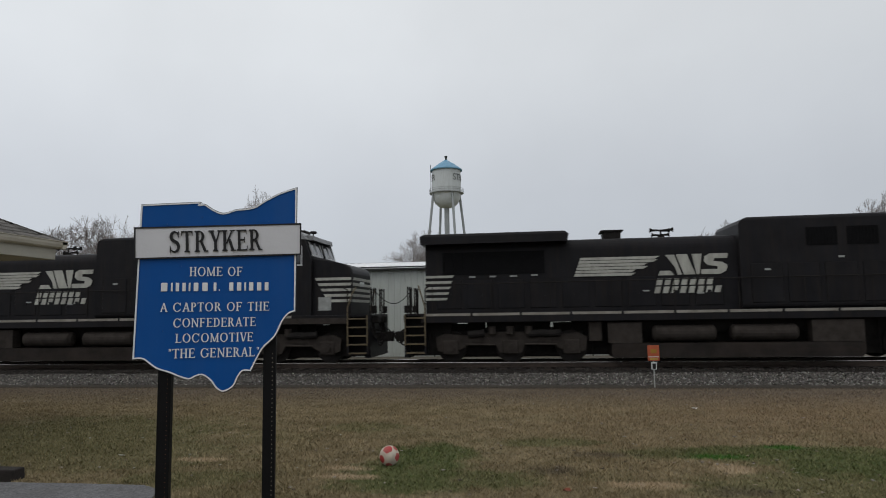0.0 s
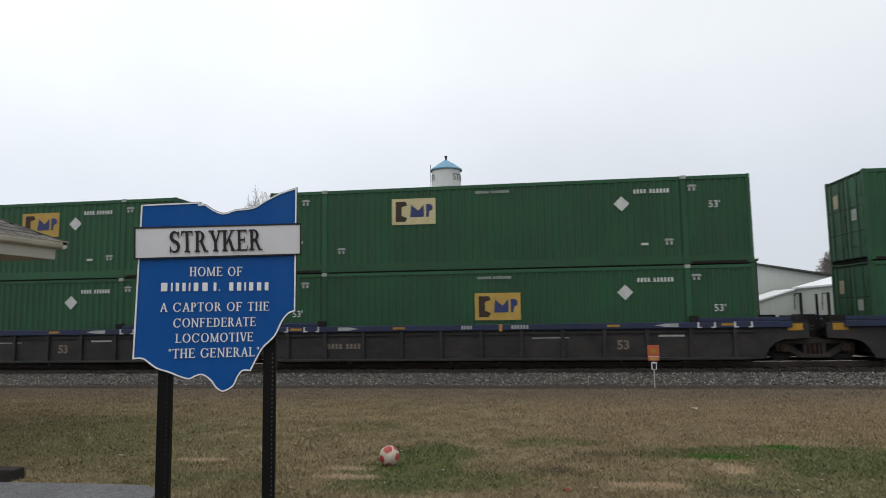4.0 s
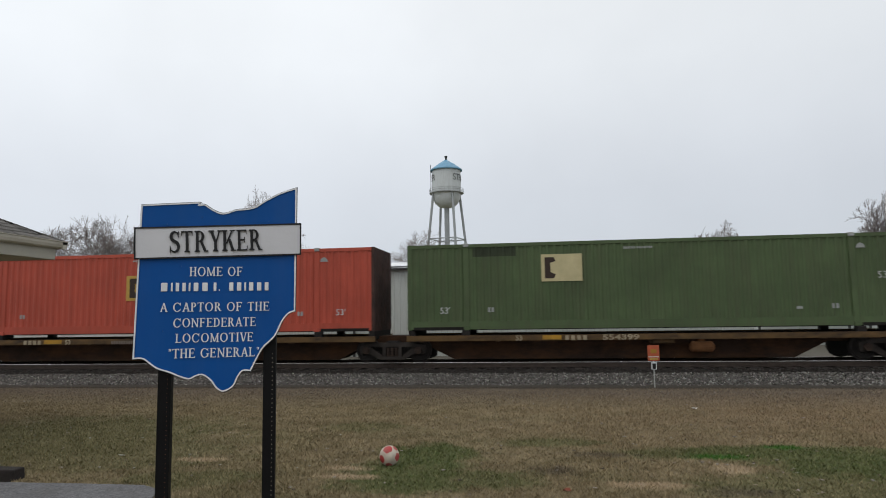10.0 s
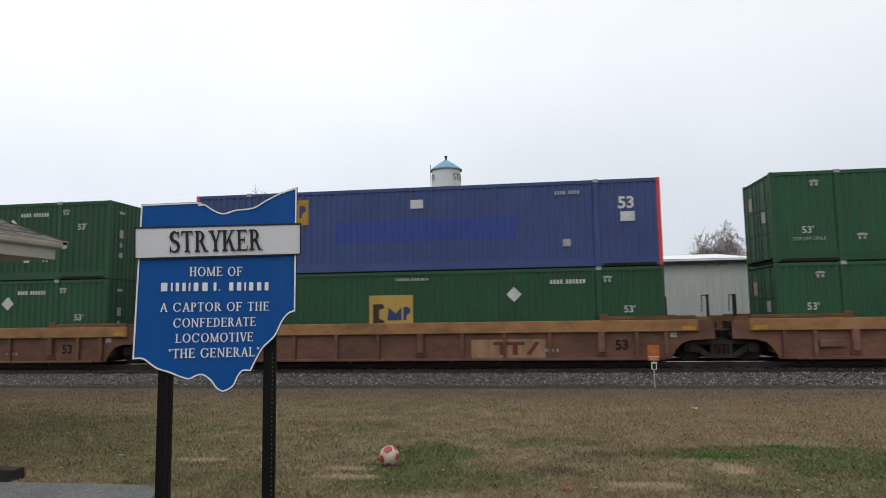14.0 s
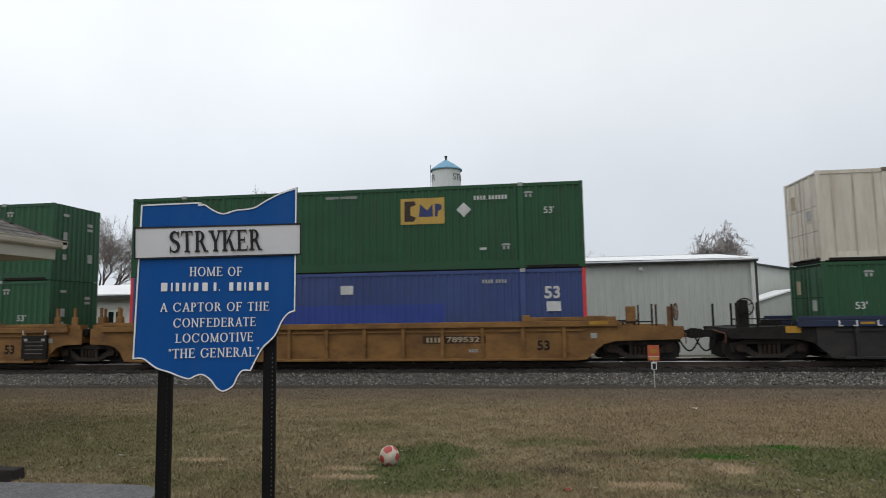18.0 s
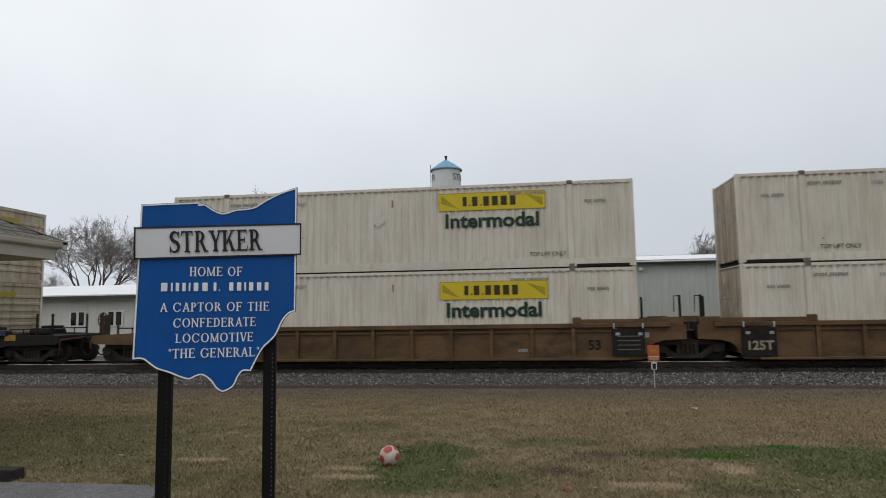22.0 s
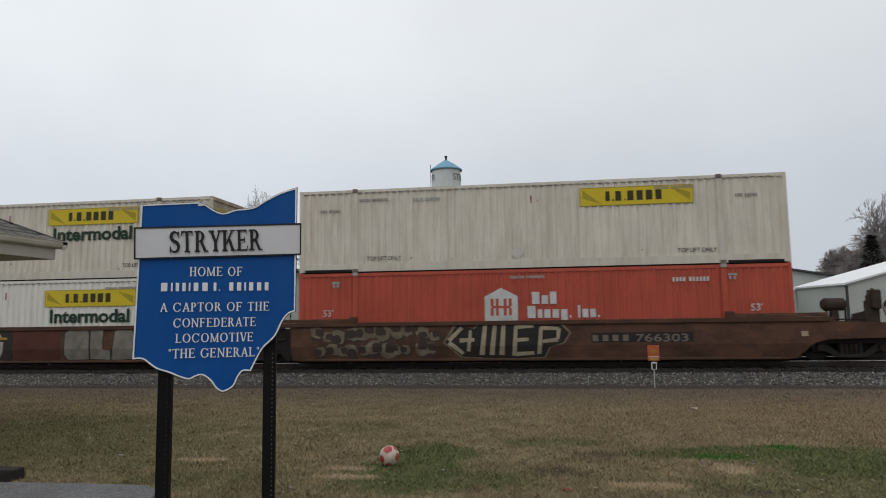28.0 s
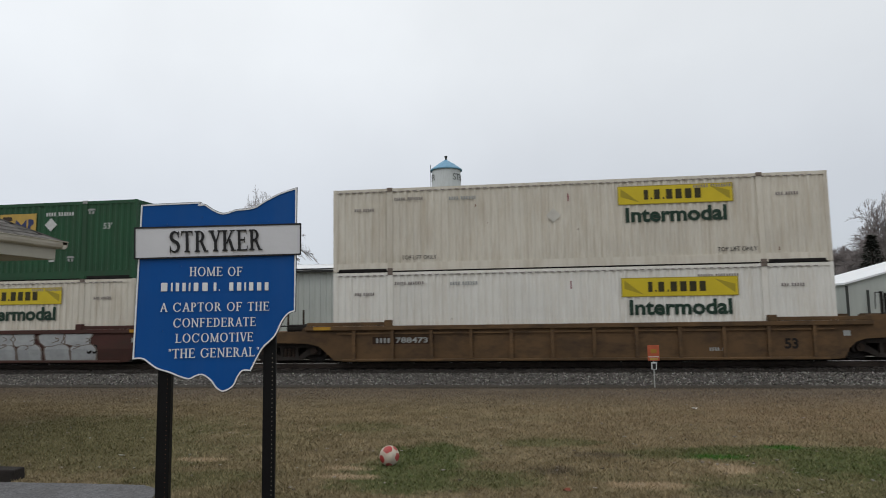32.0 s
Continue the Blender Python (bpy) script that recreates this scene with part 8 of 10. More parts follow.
def spine_car(right, left, label, marks):
    """One platform of an articulated spine car."""
    car = empty("spine_car")
    tagged(car, label, "rail car", group="spine cars")
    P = M_WELL["brown"]
    xr, xl = (9.05, -8.67) if right == "C" else (8.67, -8.67)
    if left == "C":
        xl = -9.05

    dl, dr = 2.2 if left == "C" else 0.0, 2.2 if right == "C" else 0.0

    def sill(bm):
        prism(bm, [(xl, 0.62), (-7.6 + dl, 0.60), (-6.6 + dl, 0.09), (6.6 - dr, 0.09), (7.6 - dr, 0.60), (xr, 0.62), (xr, 0.90), (xl, 0.90)], -0.6, 0.6)
    piece("centre_sill", ("spine_sill", right, left), sill, M_SPINE, car, "deep centre sill, shade and rust in its colour")
    for s in (-1, 1):
        piece("deck_edge", ("deck_edge", s), lambda bm: box(bm, -8.1, 8.1, min(s * 1.40, s * 1.28), max(s * 1.40, s * 1.28), 0.74, 0.92), M_DECK, car, "grimy yellow deck edge")
    for i in range(7):
        x = -7.6 + i * 15.2 / 6
        piece("outrigger", "outrigger", lambda bm: prism(bm, [(-0.06, 0.88), (0.06, 0.88), (0.06, 0.70), (-0.06, 0.70)], -1.28, 1.28), P, car, "", pose(x, 0, 0))
    for x in (-6.1, 6.1):
        for s in (-1, 1):
            piece("pedestal", "pedestal", lambda bm: soft_box(bm, -0.14, 0.14, -0.12, 0.12, 0.76, 1.088, 0.02, 1), M_DARK, car, "", pose(x, s * 1.27, 0))
    for x in (-7.95, 7.95):
        piece("end_cross_beam", "spine_end", lambda bm: box(bm, -0.1, 0.1, -1.27, 1.27, 0.80, 1.088), M_DARK, car, "", pose(x, 0, 0))
    for e_, kind in ((1, right), (-1, left)):
        if kind == "C":
            def end(bm):
                box(bm, min(e_ * 8.8, e_ * 9.0), max(e_ * 8.8, e_ * 9.0), -1.3, 1.3, 0.75, 1.05)
                for y in (-1.25, 1.25):
                    box(bm, e_ * 8.9 - 0.03, e_ * 8.9 + 0.03, y - 0.03, y + 0.03, 1.05, 1.75)
                    rod(bm, (e_ * 8.2, y, 1.4), (e_ * 8.9, y, 1.4), 0.022, seg=5)
            piece("end_platform", ("spine_platform", e_), end, M_DECK, car)
            piece("coupler", ("spine_coupler", e_), lambda bm: [box(bm, min(e_ * 9.0, e_ * 9.75), max(e_ * 9.0, e_ * 9.75), -0.14, 0.14, 0.74, 0.98)], M_DARK, car)
            piece("brake_wheel", ("spine_brake", e_), lambda bm: [ring(bm, (e_ * 8.65, -1.3, 1.6), (1, 0, 0), 0.25, 0.025, 16, 5), box(bm, e_ * 8.65 - 0.05, e_ * 8.65 + 0.05, -1.35, -1.2, 1.0, 1.62)], M_DARK, car)
    if right == "C":
        freight_truck(car, 7.26)
    freight_truck(car, -7.26 if left == "C" else -8.67)
    size, letters, number, long_line, cylinder, patches = marks
    words("size_mark", "53", 0.16, M_GCREAM, car, size, -1.402, 0.815, 0.008)
    for k in range(4):
        slab("letter_bar", (letters + 0.19 * k, letters + 0.19 * k + 0.12, -1.406, -1.399, 0.745, 0.895), M_GCREAM, car)
    if number is not None:
        words("car_number", "554399", 0.16, M_GCREAM, car, number, -1.402, 0.815, 0.006, 1.15, "cream stencilled number")
    if long_line is not None:
        mark_row(car, long_line, -1.404, 0.80, 22, 0.12, M_OLDINK, 9, 0.6)
    if cylinder is not None:
        piece("brake_cylinder", "spine_cylinder", lambda bm: [rod(bm, (-0.30, 0, 0.47), (0.30, 0, 0.47), 0.18, seg=16), rod(bm, (0.30, 0, 0.47), (0.38, 0, 0.47), 0.18, 0.10, seg=16), rod(bm, (-0.38, 0, 0.47), (-0.30, 0, 0.47), 0.10, 0.18, seg=16), box(bm, -0.1, 0.1, 0.0, 0.3, 0.40, 0.9)], M_OLDRUST, car, "rust-orange brake cylinder", pose(cylinder, -0.95, 0))
        piece("valve_box", "spine_valve", lambda bm: soft_box(bm, -0.36, 0.36, -0.1, 0.5, 0.60, 0.76, 0.03, 1), M_DECK, car, "", pose(cylinder - 1.25, -1.2, 0))
    for xa, xb in patches:
        slab("yellow_patch", (xa, xb, -1.404, -1.398, 0.765, 0.905), M_YELLOW, car)
    return car


# ---- locomotives ----
def locomotive(number, label, air_tanks):
    L = empty("locomotive")
    tagged(L, label, "locomotive", group="locomotives")

    def bar(name, m, *b_, label_=""):
        return slab(name, b_, m, L, label_)
    bm = bmesh.new()
    soft_box(bm, -10.0, 9.9, -1.5, 1.5, 1.34, 1.66, 0.02, 1)
    part("frame", bm, M_LOCO, L, "black underframe")
    # grey-white stripe along the sill, in plates
    for s in (-1, 1):
        for i in range(11):
            x = -9.9 + i * 1.62
            ya, yb = sorted((s * 1.501, s * 1.512))
            piece("sill_stripe", ("sill_stripe", s), lambda q: box(q, 0.02, 1.56, ya, yb, 1.57, 1.655), M_SILL, L, "", pose(x, 0, 0))
    # hoods
    bm = bmesh.new()
    n = 6
    prof = [(-1.0, 1.66), (-1.0, 3.72)] + [(-1.0 + 0.28 * (1 - math.cos(k * math.pi / 2 / n)), 3.72 + 0.36 * math.sin(k * math.pi / 2 / n)) for k in range(1, n + 1)]
    prof = prof + [(-y, z) for y, z in reversed(prof)]
    a = [bm.verts.new((-9.9, y, z)) for y, z in prof]
    b_ = [bm.verts.new((0.35, y, z)) for y, z in prof]
    bm.faces.new(a)
    bm.faces.new(b_[::-1])
    for i in range(len(prof)):
        j = (i + 1) % len(prof)
        bm.faces.new((a[i], b_[i], b_[j], a[j]))
    hood = part("long_hood", bm, M_LOCO, L, "long black engine hood")
    bm = bmesh.new()
    prism(bm, [(0.3, 1.66), (6.15, 1.66), (6.15, 4.62), (0.6, 4.60), (0.38, 4.50), (0.3, 4.38)], -1.28, 1.28)
    bmesh.ops.bevel(bm, geom=[e for e in bm.edges if abs(e.verts[0].co.x - e.verts[1].co.x) > 3], offset=0.14, segments=3, affect="EDGES", profile=0.5)
    tall = part("equipment_hood", bm, M_LOCO, L, "tall black equipment hood behind the cab")
    bm = bmesh.new()
    prism(bm, [(-10.0, 3.98), (-5.1, 3.98), (-5.05, 4.22), (-5.2, 4.33), (-9.9, 4.33), (-10.02, 4.24)], -1.46, 1.46)
    bmesh.ops.bevel(bm, geom=[e for e in bm.edges if abs(e.verts[0].co.x - e.verts[1].co.x) > 3 and e.verts[0].co.z > 4], offset=0.09, segments=2, affect="EDGES", profile=0.5)
    rad = part("radiator_housing", bm, M_LOCO, L, "wide overhanging radiator housing")
    for s in (-1, 1):
        ya, yb = sorted((s * 1.005, s * 1.02))
        piece("radiator_screen", ("radiator_screen", s), lambda q: [box(q, -9.3, -5.9, ya, yb, 2.95, 3.72)] + [box(q, -9.3 + 0.34 * i, -9.26 + 0.34 * i, min(s * 1.0, s * 1.04), max(s * 1.0, s * 1.04), 2.95, 3.72) for i in range(11)], M_LOCODK, rad)
        # hood doors with thin frames and latches
        for i in range(9):
            x = -9.6 + 1.06 * i
            piece("hood_door", ("hood_door", s), lambda q: [soft_box(q, 0.06, 0.94, min(s * 0.99, s * 1.022), max(s * 0.99, s * 1.022), 1.8, 2.78, 0.02, 1), box(q, 0.44, 0.56, min(s * 1.02, s * 1.04), max(s * 1.02, s * 1.04), 2.2, 2.3)], M_LOCO, hood, "", pose(x, 0, 0))
        for i in range(5):
            x = 0.55 + 1.1 * i
            piece("hood_door", ("tall_door", s), lambda q: [soft_box(q, 0.05, 1.0, min(s * 1.27, s * 1.30), max(s * 1.27, s * 1.30), 1.85, 3.1, 0.02, 1)], M_LOCO, tall, "", pose(x, 0, 0))
        for i in range(3):
            x = 2.3 + 1.2 * i
            piece("intake_grille", ("intake", s), lambda q: [box(q, 0.0, 0.9, min(s * 1.27, s * 1.287), max(s * 1.27, s * 1.287), 3.62, 4.2)] + [box(q, 0.08 + 0.1 * k, 0.12 + 0.1 * k, min(s * 1.28, s * 1.305), max(s * 1.28, s * 1.305), 3.62, 4.2) for k in range(9)], M_LOCODK, tall, "", pose(x, 0, 0))
        # small labels
        for x, z in ((-8.3, 2.88), (-7.6, 2.88), (-6.9, 2.88), (-6.2, 2.9), (-0.9, 2.2), (-2.6, 2.3)):
            slab("small_label", (x - 0.11, x + 0.11, min(s * 1.02, s * 1.026), max(s * 1.02, s * 1.026), z - 0.025, z + 0.025), M_MARKGREY, hood)
        for x, z in ((1.1, 2.9), (3.3, 3.25), (5.0, 2.4)):
            slab("small_label", (x - 0.09, x + 0.09, min(s * 1.29, s * 1.304), max(s * 1.29, s * 1.304), z - 0.03, z + 0.03), M_MARKGREY, tall)
        if not air_tanks:
            for x in (1.72, 2.55, 2.69, 3.42, 4.36):
                piece("grille_post", ("grille_post", s), lambda q: box(q, -0.03, 0.03, min(s * 1.29, s * 1.33), max(s * 1.29, s * 1.33), 3.72, 4.36), M_CABGREY, tall, "", pose(x + 1.2, 0, 0))
    # exhaust, horn, roof gear
    piece("exhaust_stack", "stack", lambda q: [soft_box(q, -3.82, -3.24, -0.4, 0.4, 4.02, 4.36, 0.03, 1), box(q, -3.9, -3.16, -0.45, 0.45, 4.36, 4.41)] + [box(q, x, x + 0.03, -0.42, -0.4, 4.06, 4.34) for x in (-3.7, -3.55, -3.4)], M_DARK, L)

    def horn(q):
        box(q, -1.95, -1.75, -0.1, 0.1, 4.05, 4.2)
        rod(q, (-1.85, 0, 4.1), (-1.85, 0, 4.42), 0.03, seg=6)
        for dx, y, dz in ((0.38, -0.12, 0.36), (0.30, 0.1, 0.22), (-0.38, -0.1, 0.36), (-0.28, 0.12, 0.22), (0.34, 0.24, 0.38)):
            rod(q, (-1.85, y, 4.02 + dz), (-1.85 + dx * 0.8, y, 4.03 + dz), 0.028, 0.04, 8)
            rod(q, (-1.85 + dx * 0.8, y, 4.03 + dz), (-1.85 + dx, y, 4.035 + dz), 0.04, 0.09, 10)
    piece("horn", "horn", horn, M_DARK, L, "cluster of air horns")
    for x in (-0.6, -2.9, -4.4):
        piece("lift_lug", "lug", lambda q: soft_box(q, -0.1, 0.1, -0.08, 0.08, 4.05, 4.14, 0.02, 1), M_LOCO, L, "", pose(x, 0, 0))
    # cab
    bm = bmesh.new()
    prism(bm, [(6.15, 1.66), (8.55, 1.66), (8.55, 3.55), (8.28, 4.42), (8.1, 4.54), (6.15, 4.54)], -1.46, 1.46)
    bmesh.ops.bevel(bm, geom=[e for e in bm.edges if abs(e.verts[0].co.x - e.verts[1].co.x) > 1.5 and e.verts[0].co.z > 4], offset=0.16, segments=3, affect="EDGES", profile=0.5)
    cab = part("cab", bm, M_LOCO, L, "black operator cab")
    bm = bmesh.new()
    prism(bm, [(6.1, 4.30), (8.36, 4.30), (8.22, 4.50), (8.05, 4.60), (6.1, 4.60)], -1.47, 1.47)
    bmesh.ops.bevel(bm, geom=[e for e in bm.edges if abs(e.verts[0].co.x - e.verts[1].co.x) > 1.5 and e.verts[0].co.z > 4.55], offset=0.1, segments=2, affect="EDGES", profile=0.5)
    part("cab_roof", bm, M_CABGREY, cab, "grey cab roof")
    piece("roof_box", "roof_box", lambda q: [soft_box(q, 6.4, 7.2, -0.5, 0.5, 4.58, 4.74, 0.04, 1), soft_box(q, 7.4, 7.9, -0.3, 0.3, 4.58, 4.78, 0.04, 1)], M_DARK, cab)
    for s in (-1, 1):
        for x0, x1 in ((6.32, 6.75), (6.85, 7.75), (7.85, 8.22)):
            f = piece("side_window", ("cab_window", s, x0), lambda q: [box(q, x0, x1, min(s * 1.455, s * 1.475), max(s * 1.455, s * 1.475), z0, z1) for z0, z1 in ((3.38, 3.43), (4.03, 4.08))] + [box(q, a_, a_ + 0.045, min(s * 1.455, s * 1.475), max(s * 1.455, s * 1.475), 3.43, 4.03) for a_ in ((x0, x1 - 0.045) if x1 - x0 < 0.6 else (x0, (x0 + x1) / 2 - 0.04, x1 - 0.045))], M_FRAMEPALE, cab)
            piece("pane", ("cab_pane", s, x0), lambda q: box(q, x0 + 0.04, x1 - 0.04, min(s * 1.456, s * 1.466), max(s * 1.456, s * 1.466), 3.42, 4.04), M_GLASS, f)
        piece("sun_visor", ("visor", s), lambda q: prism(q, [(6.7, 4.14), (7.9, 4.14), (7.9, 4.18), (6.7, 4.18)], min(s * 1.45, s * 1.78), max(s * 1.45, s * 1.78)), M_CABGREY, cab)
        slab("cab_hatch", (7.1, 7.55, min(s * 1.455, s * 1.466), max(s * 1.455, s * 1.466), 1.86, 2.36), M_LOCODK, cab, "dark side hatch")
        slab("small_label", (6.75, 7.1, min(s * 1.46, s * 1.468), max(s * 1.46, s * 1.468), 2.74, 2.79), M_MARKGREY, cab)
        part("road_number", lettering(number, 0.30, M_MARK, 0.01, 1.18), M_MARK, cab, "white road number", pose(7.0 if air_tanks else 7.2, s * 1.466, 3.06 if air_tanks else 3.02, 0, 0, 0 if s < 0 else 180))
    for y in (-0.72, 0.72):
        piece("windshield", "windshield", lambda q: prism(q, [(8.53, 3.76), (8.54, 3.76), (8.385, 4.18), (8.375, 4.18)], -0.52, 0.52), M_GLASS, cab, "", pose(0, y, 0))
        piece("windshield_frame", "windshield_frame", lambda q: [prism(q, [(8.535, 3.72), (8.56, 3.72), (8.405, 4.22), (8.38, 4.22)], a_, a_ + 0.06) for a_ in (-0.58, -0.03, 0.52)] + [prism(q, [(8.535, 3.72), (8.56, 3.72), (8.545, 3.77), (8.52, 3.77)], -0.52, 0.52)], M_FRAMEPALE, cab, "", pose(0, y, 0))
    piece("number_board", "number_board", lambda q: prism(q, [(8.28, 4.30), (8.50, 4.30), (8.46, 4.46), (8.26, 4.50)], -1.1, 1.1), M_CABGREY, cab, "grey number board over the windshield")
    for x, y in ((6.7, -0.8), (7.9, 0.6), (7.35, -0.5)):
        piece("antenna", "antenna", lambda q: [rod(q, (0, 0, 4.58), (0, 0, 4.80), 0.03, seg=6), soft_box(q, -0.12, 0.12, -0.1, 0.1, 4.74, 4.84, 0.03, 1)], M_DARK, cab, "", pose(x, y, 0))
    # nose
    bm = bmesh.new()
    prism(bm, [(8.5, 1.66), (9.9, 1.66), (9.97, 3.1), (9.88, 3.34), (9.6, 3.44), (8.5, 3.72)], -1.28, 1.28)
    bmesh.ops.bevel(bm, geom=[e for e in bm.edges if e.verts[0].co.z > 2.5 and e.verts[1].co.z > 2.5], offset=0.10, segments=2, affect="EDGES", profile=0.5)
    nose = part("nose", bm, M_LOCO, L, "sloping black nose")
    for s in (-1, 1):
        for i in range(5):
            z = 2.1 + 0.19 * i
            sl = 0.11 * i
            piece("nose_stripe", ("nose_stripe", s, i), lambda q: prism(q, [(9.1 - sl, z), (9.91, z), (9.92, z + 0.095), (9.05 - sl, z + 0.095)], min(s * 1.281, s * 1.29), max(s * 1.281, s * 1.29)), M_STRIPE, nose)
            piece("rear_stripe", ("rear_stripe", s, i), lambda q: prism(q, [(-9.9, z), (-9.2 + sl * 0.5, z), (-9.15 + sl * 0.5, z + 0.085), (-9.9, z + 0.085)], min(s * 1.025, s * 1.034), max(s * 1.025, s * 1.034)), M_STRIPE, hood)
        if s < 0:
            for i in range(5):
                z = 2.1 + 0.19 * i
                piece("nose_stripe", ("front_stripe", i), lambda q: prism(q, [(9.90 + 0.0486 * (z - 1.66), z), (9.912 + 0.0486 * (z - 1.66), z), (9.917 + 0.0486 * (z - 1.66), z + 0.095), (9.905 + 0.0486 * (z - 1.66), z + 0.095)], -1.18, 1.18), M_STRIPE, nose)
                piece("rear_stripe", ("back_stripe", i), lambda q: box(q, -9.912, -9.902, -0.96, 0.96, z, z + 0.085), M_STRIPE, hood)
        # flag-like bars and emblem shapes on the hood
        FYs = s * 1.024
        ya, yb = sorted((FYs, s * 1.032))
        base = 0.0 if s < 0 else -4.9

        def lx(x):
            """Mirrors a place along the hood for the far side."""
            return x if s < 0 else base - x
        rag = (0.05, -0.10, 0.12, -0.04, 0.10, 0.0)
        for i in range(6):
            z = 2.81 + 0.107 * i
            piece("flag_bar", ("flag_bar", s, i), lambda q: prism(q, [(lx(-4.90 + 0.04 * i), z), (lx(-3.10 + 0.165 * i + rag[i]), z), (lx(-2.95 + 0.165 * i + rag[i]), z + 0.088), (lx(-4.865 + 0.04 * i), z + 0.088)], ya, yb), M_STRIPE, hood)

        def emblem(q):
            for sh in ([(0.21, 3.46), (0.50, 3.46), (0.72, 2.80), (0.58, 2.80), (0.50, 3.06)], [(0.03, 2.94), (0.36, 2.94), (0.47, 2.79), (-0.02, 2.79)], [(0.55, 3.47), (0.90, 3.47), (1.14, 2.80), (0.78, 2.80)], [(1.05, 3.47), (1.36, 3.47), (1.26, 2.80), (1.17, 2.80)], [(1.32, 2.80), (1.90, 2.80), (2.10, 2.90), (2.14, 3.08), (1.98, 3.19), (1.72, 3.22), (1.74, 3.31), (2.14, 3.31), (2.17, 3.47), (1.60, 3.47), (1.44, 3.38), (1.42, 3.2), (1.54, 3.09), (1.84, 3.05), (1.82, 2.96), (1.32, 2.96)]):
                prism(q, [(lx(-2.16 + x), z) for x, z in sh], ya, yb)
        piece("emblem", ("loco_emblem", s), emblem, M_STRIPE, hood, "white emblem shapes")
        for k, (z, h, x0, w, n) in enumerate(((2.47, 0.215, -2.28, 1.84, 7), (2.21, 0.215, -2.35, 2.15, 8))):
            for i in range(n):
                p = x0 + w * i / n
                piece("name_bar", ("loco_name", s, k, i), lambda q: prism(q, [(lx(p), z), (lx(p + w / n * 0.66), z), (lx(p + w / n * 0.66 + 0.06), z + h), (lx(p + 0.06), z + h)], ya, yb), M_STRIPE, hood)
        # steps and handrails
        for e_ in (-1, 1):
            st = piece("step_well", ("step_well", s, e_), lambda q: [box(q, e_ * 10.2 - 0.36, e_ * 10.2 - 0.31, min(s * 1.0, s * 1.5), max(s * 1.0, s * 1.5), 0.32, 1.66), box(q, e_ * 10.2 + 0.31, e_ * 10.2 + 0.36, min(s * 1.0, s * 1.5), max(s * 1.0, s * 1.5), 0.32, 1.66), box(q, e_ * 10.2 - 0.31, e_ * 10.2 + 0.31, min(s * 0.95, s * 1.0), max(s * 0.95, s * 1.0), 0.32, 1.66)], M_LOCO, L)
            for i in range(5):
                piece("step", ("step", s, e_, i), lambda q: box(q, e_ * 10.2 - 0.31, e_ * 10.2 + 0.31, min(s * 1.15, s * 1.52), max(s * 1.15, s * 1.52), 0.34 + 0.29 * i, 0.385 + 0.29 * i), M_DULLRAIL if air_tanks else M_HANDRAIL, st)
            piece("end_handrail", ("end_handrail", s, e_), lambda q: [rod(q, (e_ * 9.85, s * 1.5, 0.7), (e_ * 9.85, s * 1.5, 2.5), 0.022, seg=6), rod(q, (e_ * 10.54, s * 1.5, 0.6), (e_ * 10.54, s * 1.5, 1.66), 0.022, seg=6), rod(q, (e_ * 10.55, s * 0.9, 1.66), (e_ * 10.55, s * 0.9, 2.55), 0.02, seg=6), rod(q, (e_ * 10.55, s * 0.35, 1.66), (e_ * 10.55, s * 0.35, 2.55), 0.02, seg=6), rod(q, (e_ * 10.55, s * 0.35, 2.53), (e_ * 10.55, s * 0.9, 2.53), 0.02, seg=6), rod(q, (e_ * 9.85, s * 1.5, 2.5), (e_ * 9.6, s * 1.45, 2.62), 0.022, seg=6)], M_DARK, L)
            piece("step_rail", ("step_rail", s, e_), lambda q: [rod(q, (e_ * 9.86, s * 1.53, 0.6), (e_ * 9.86, s * 1.53, 1.9), 0.026, seg=6), rod(q, (e_ * 9.86, s * 1.53, 1.9), (e_ * 10.0, s * 1.5, 2.35), 0.026, seg=6), rod(q, (e_ * 10.0, s * 1.5, 2.35), (e_ * 10.1, s * 1.35, 2.6), 0.026, seg=6), rod(q, (e_ * 10.54, s * 1.53, 0.6), (e_ * 10.54, s * 1.53, 1.66), 0.024, seg=6)], M_DULLRAIL if air_tanks else M_HANDRAIL, L, "painted step handrail")
            for y in (0.3, 0.62, 1.0):
                piece("end_post", ("end_post", s, e_, y), lambda q: [box(q, min(e_ * 10.52, e_ * 10.56), max(e_ * 10.52, e_ * 10.56), s * y - 0.018, s * y + 0.018, 1.66, 2.6)], M_DARK, L)
            piece("drawbar_gear", ("drawbar_gear", s, e_), lambda q: [soft_box(q, min(e_ * 10.45, e_ * 10.75), max(e_ * 10.45, e_ * 10.75), min(s * 0.3, s * 0.75), max(s * 0.3, s * 0.75), 1.35, 1.62, 0.04, 1), rod(q, (e_ * 10.5, s * 1.25, 1.2), (e_ * 10.9, s * 0.4, 1.05), 0.03, seg=5), rod(q, (e_ * 10.62, s * 0.8, 1.7), (e_ * 10.62, s * 0.8, 1.95), 0.09, seg=8)], M_DARK, L)
        piece("side_handrail", ("side_handrail", s), lambda q: [rod(q, (-9.85, s * 1.47, 2.62), (6.0, s * 1.47, 2.66), 0.018, seg=6)] + [rod(q, (-9.6 + 1.95 * i, s * 1.47, 1.66), (-9.6 + 1.95 * i, s * 1.47, 2.63), 0.014, seg=5) for i in range(9)], M_DARK, L)
        bar("sill_plate", M_TRUCK, 4.6 if air_tanks else 1.5, 9.82, *sorted((s * 1.501, s * 1.509)), 1.37, 1.56, label_="grimy grey-brown sill plate")
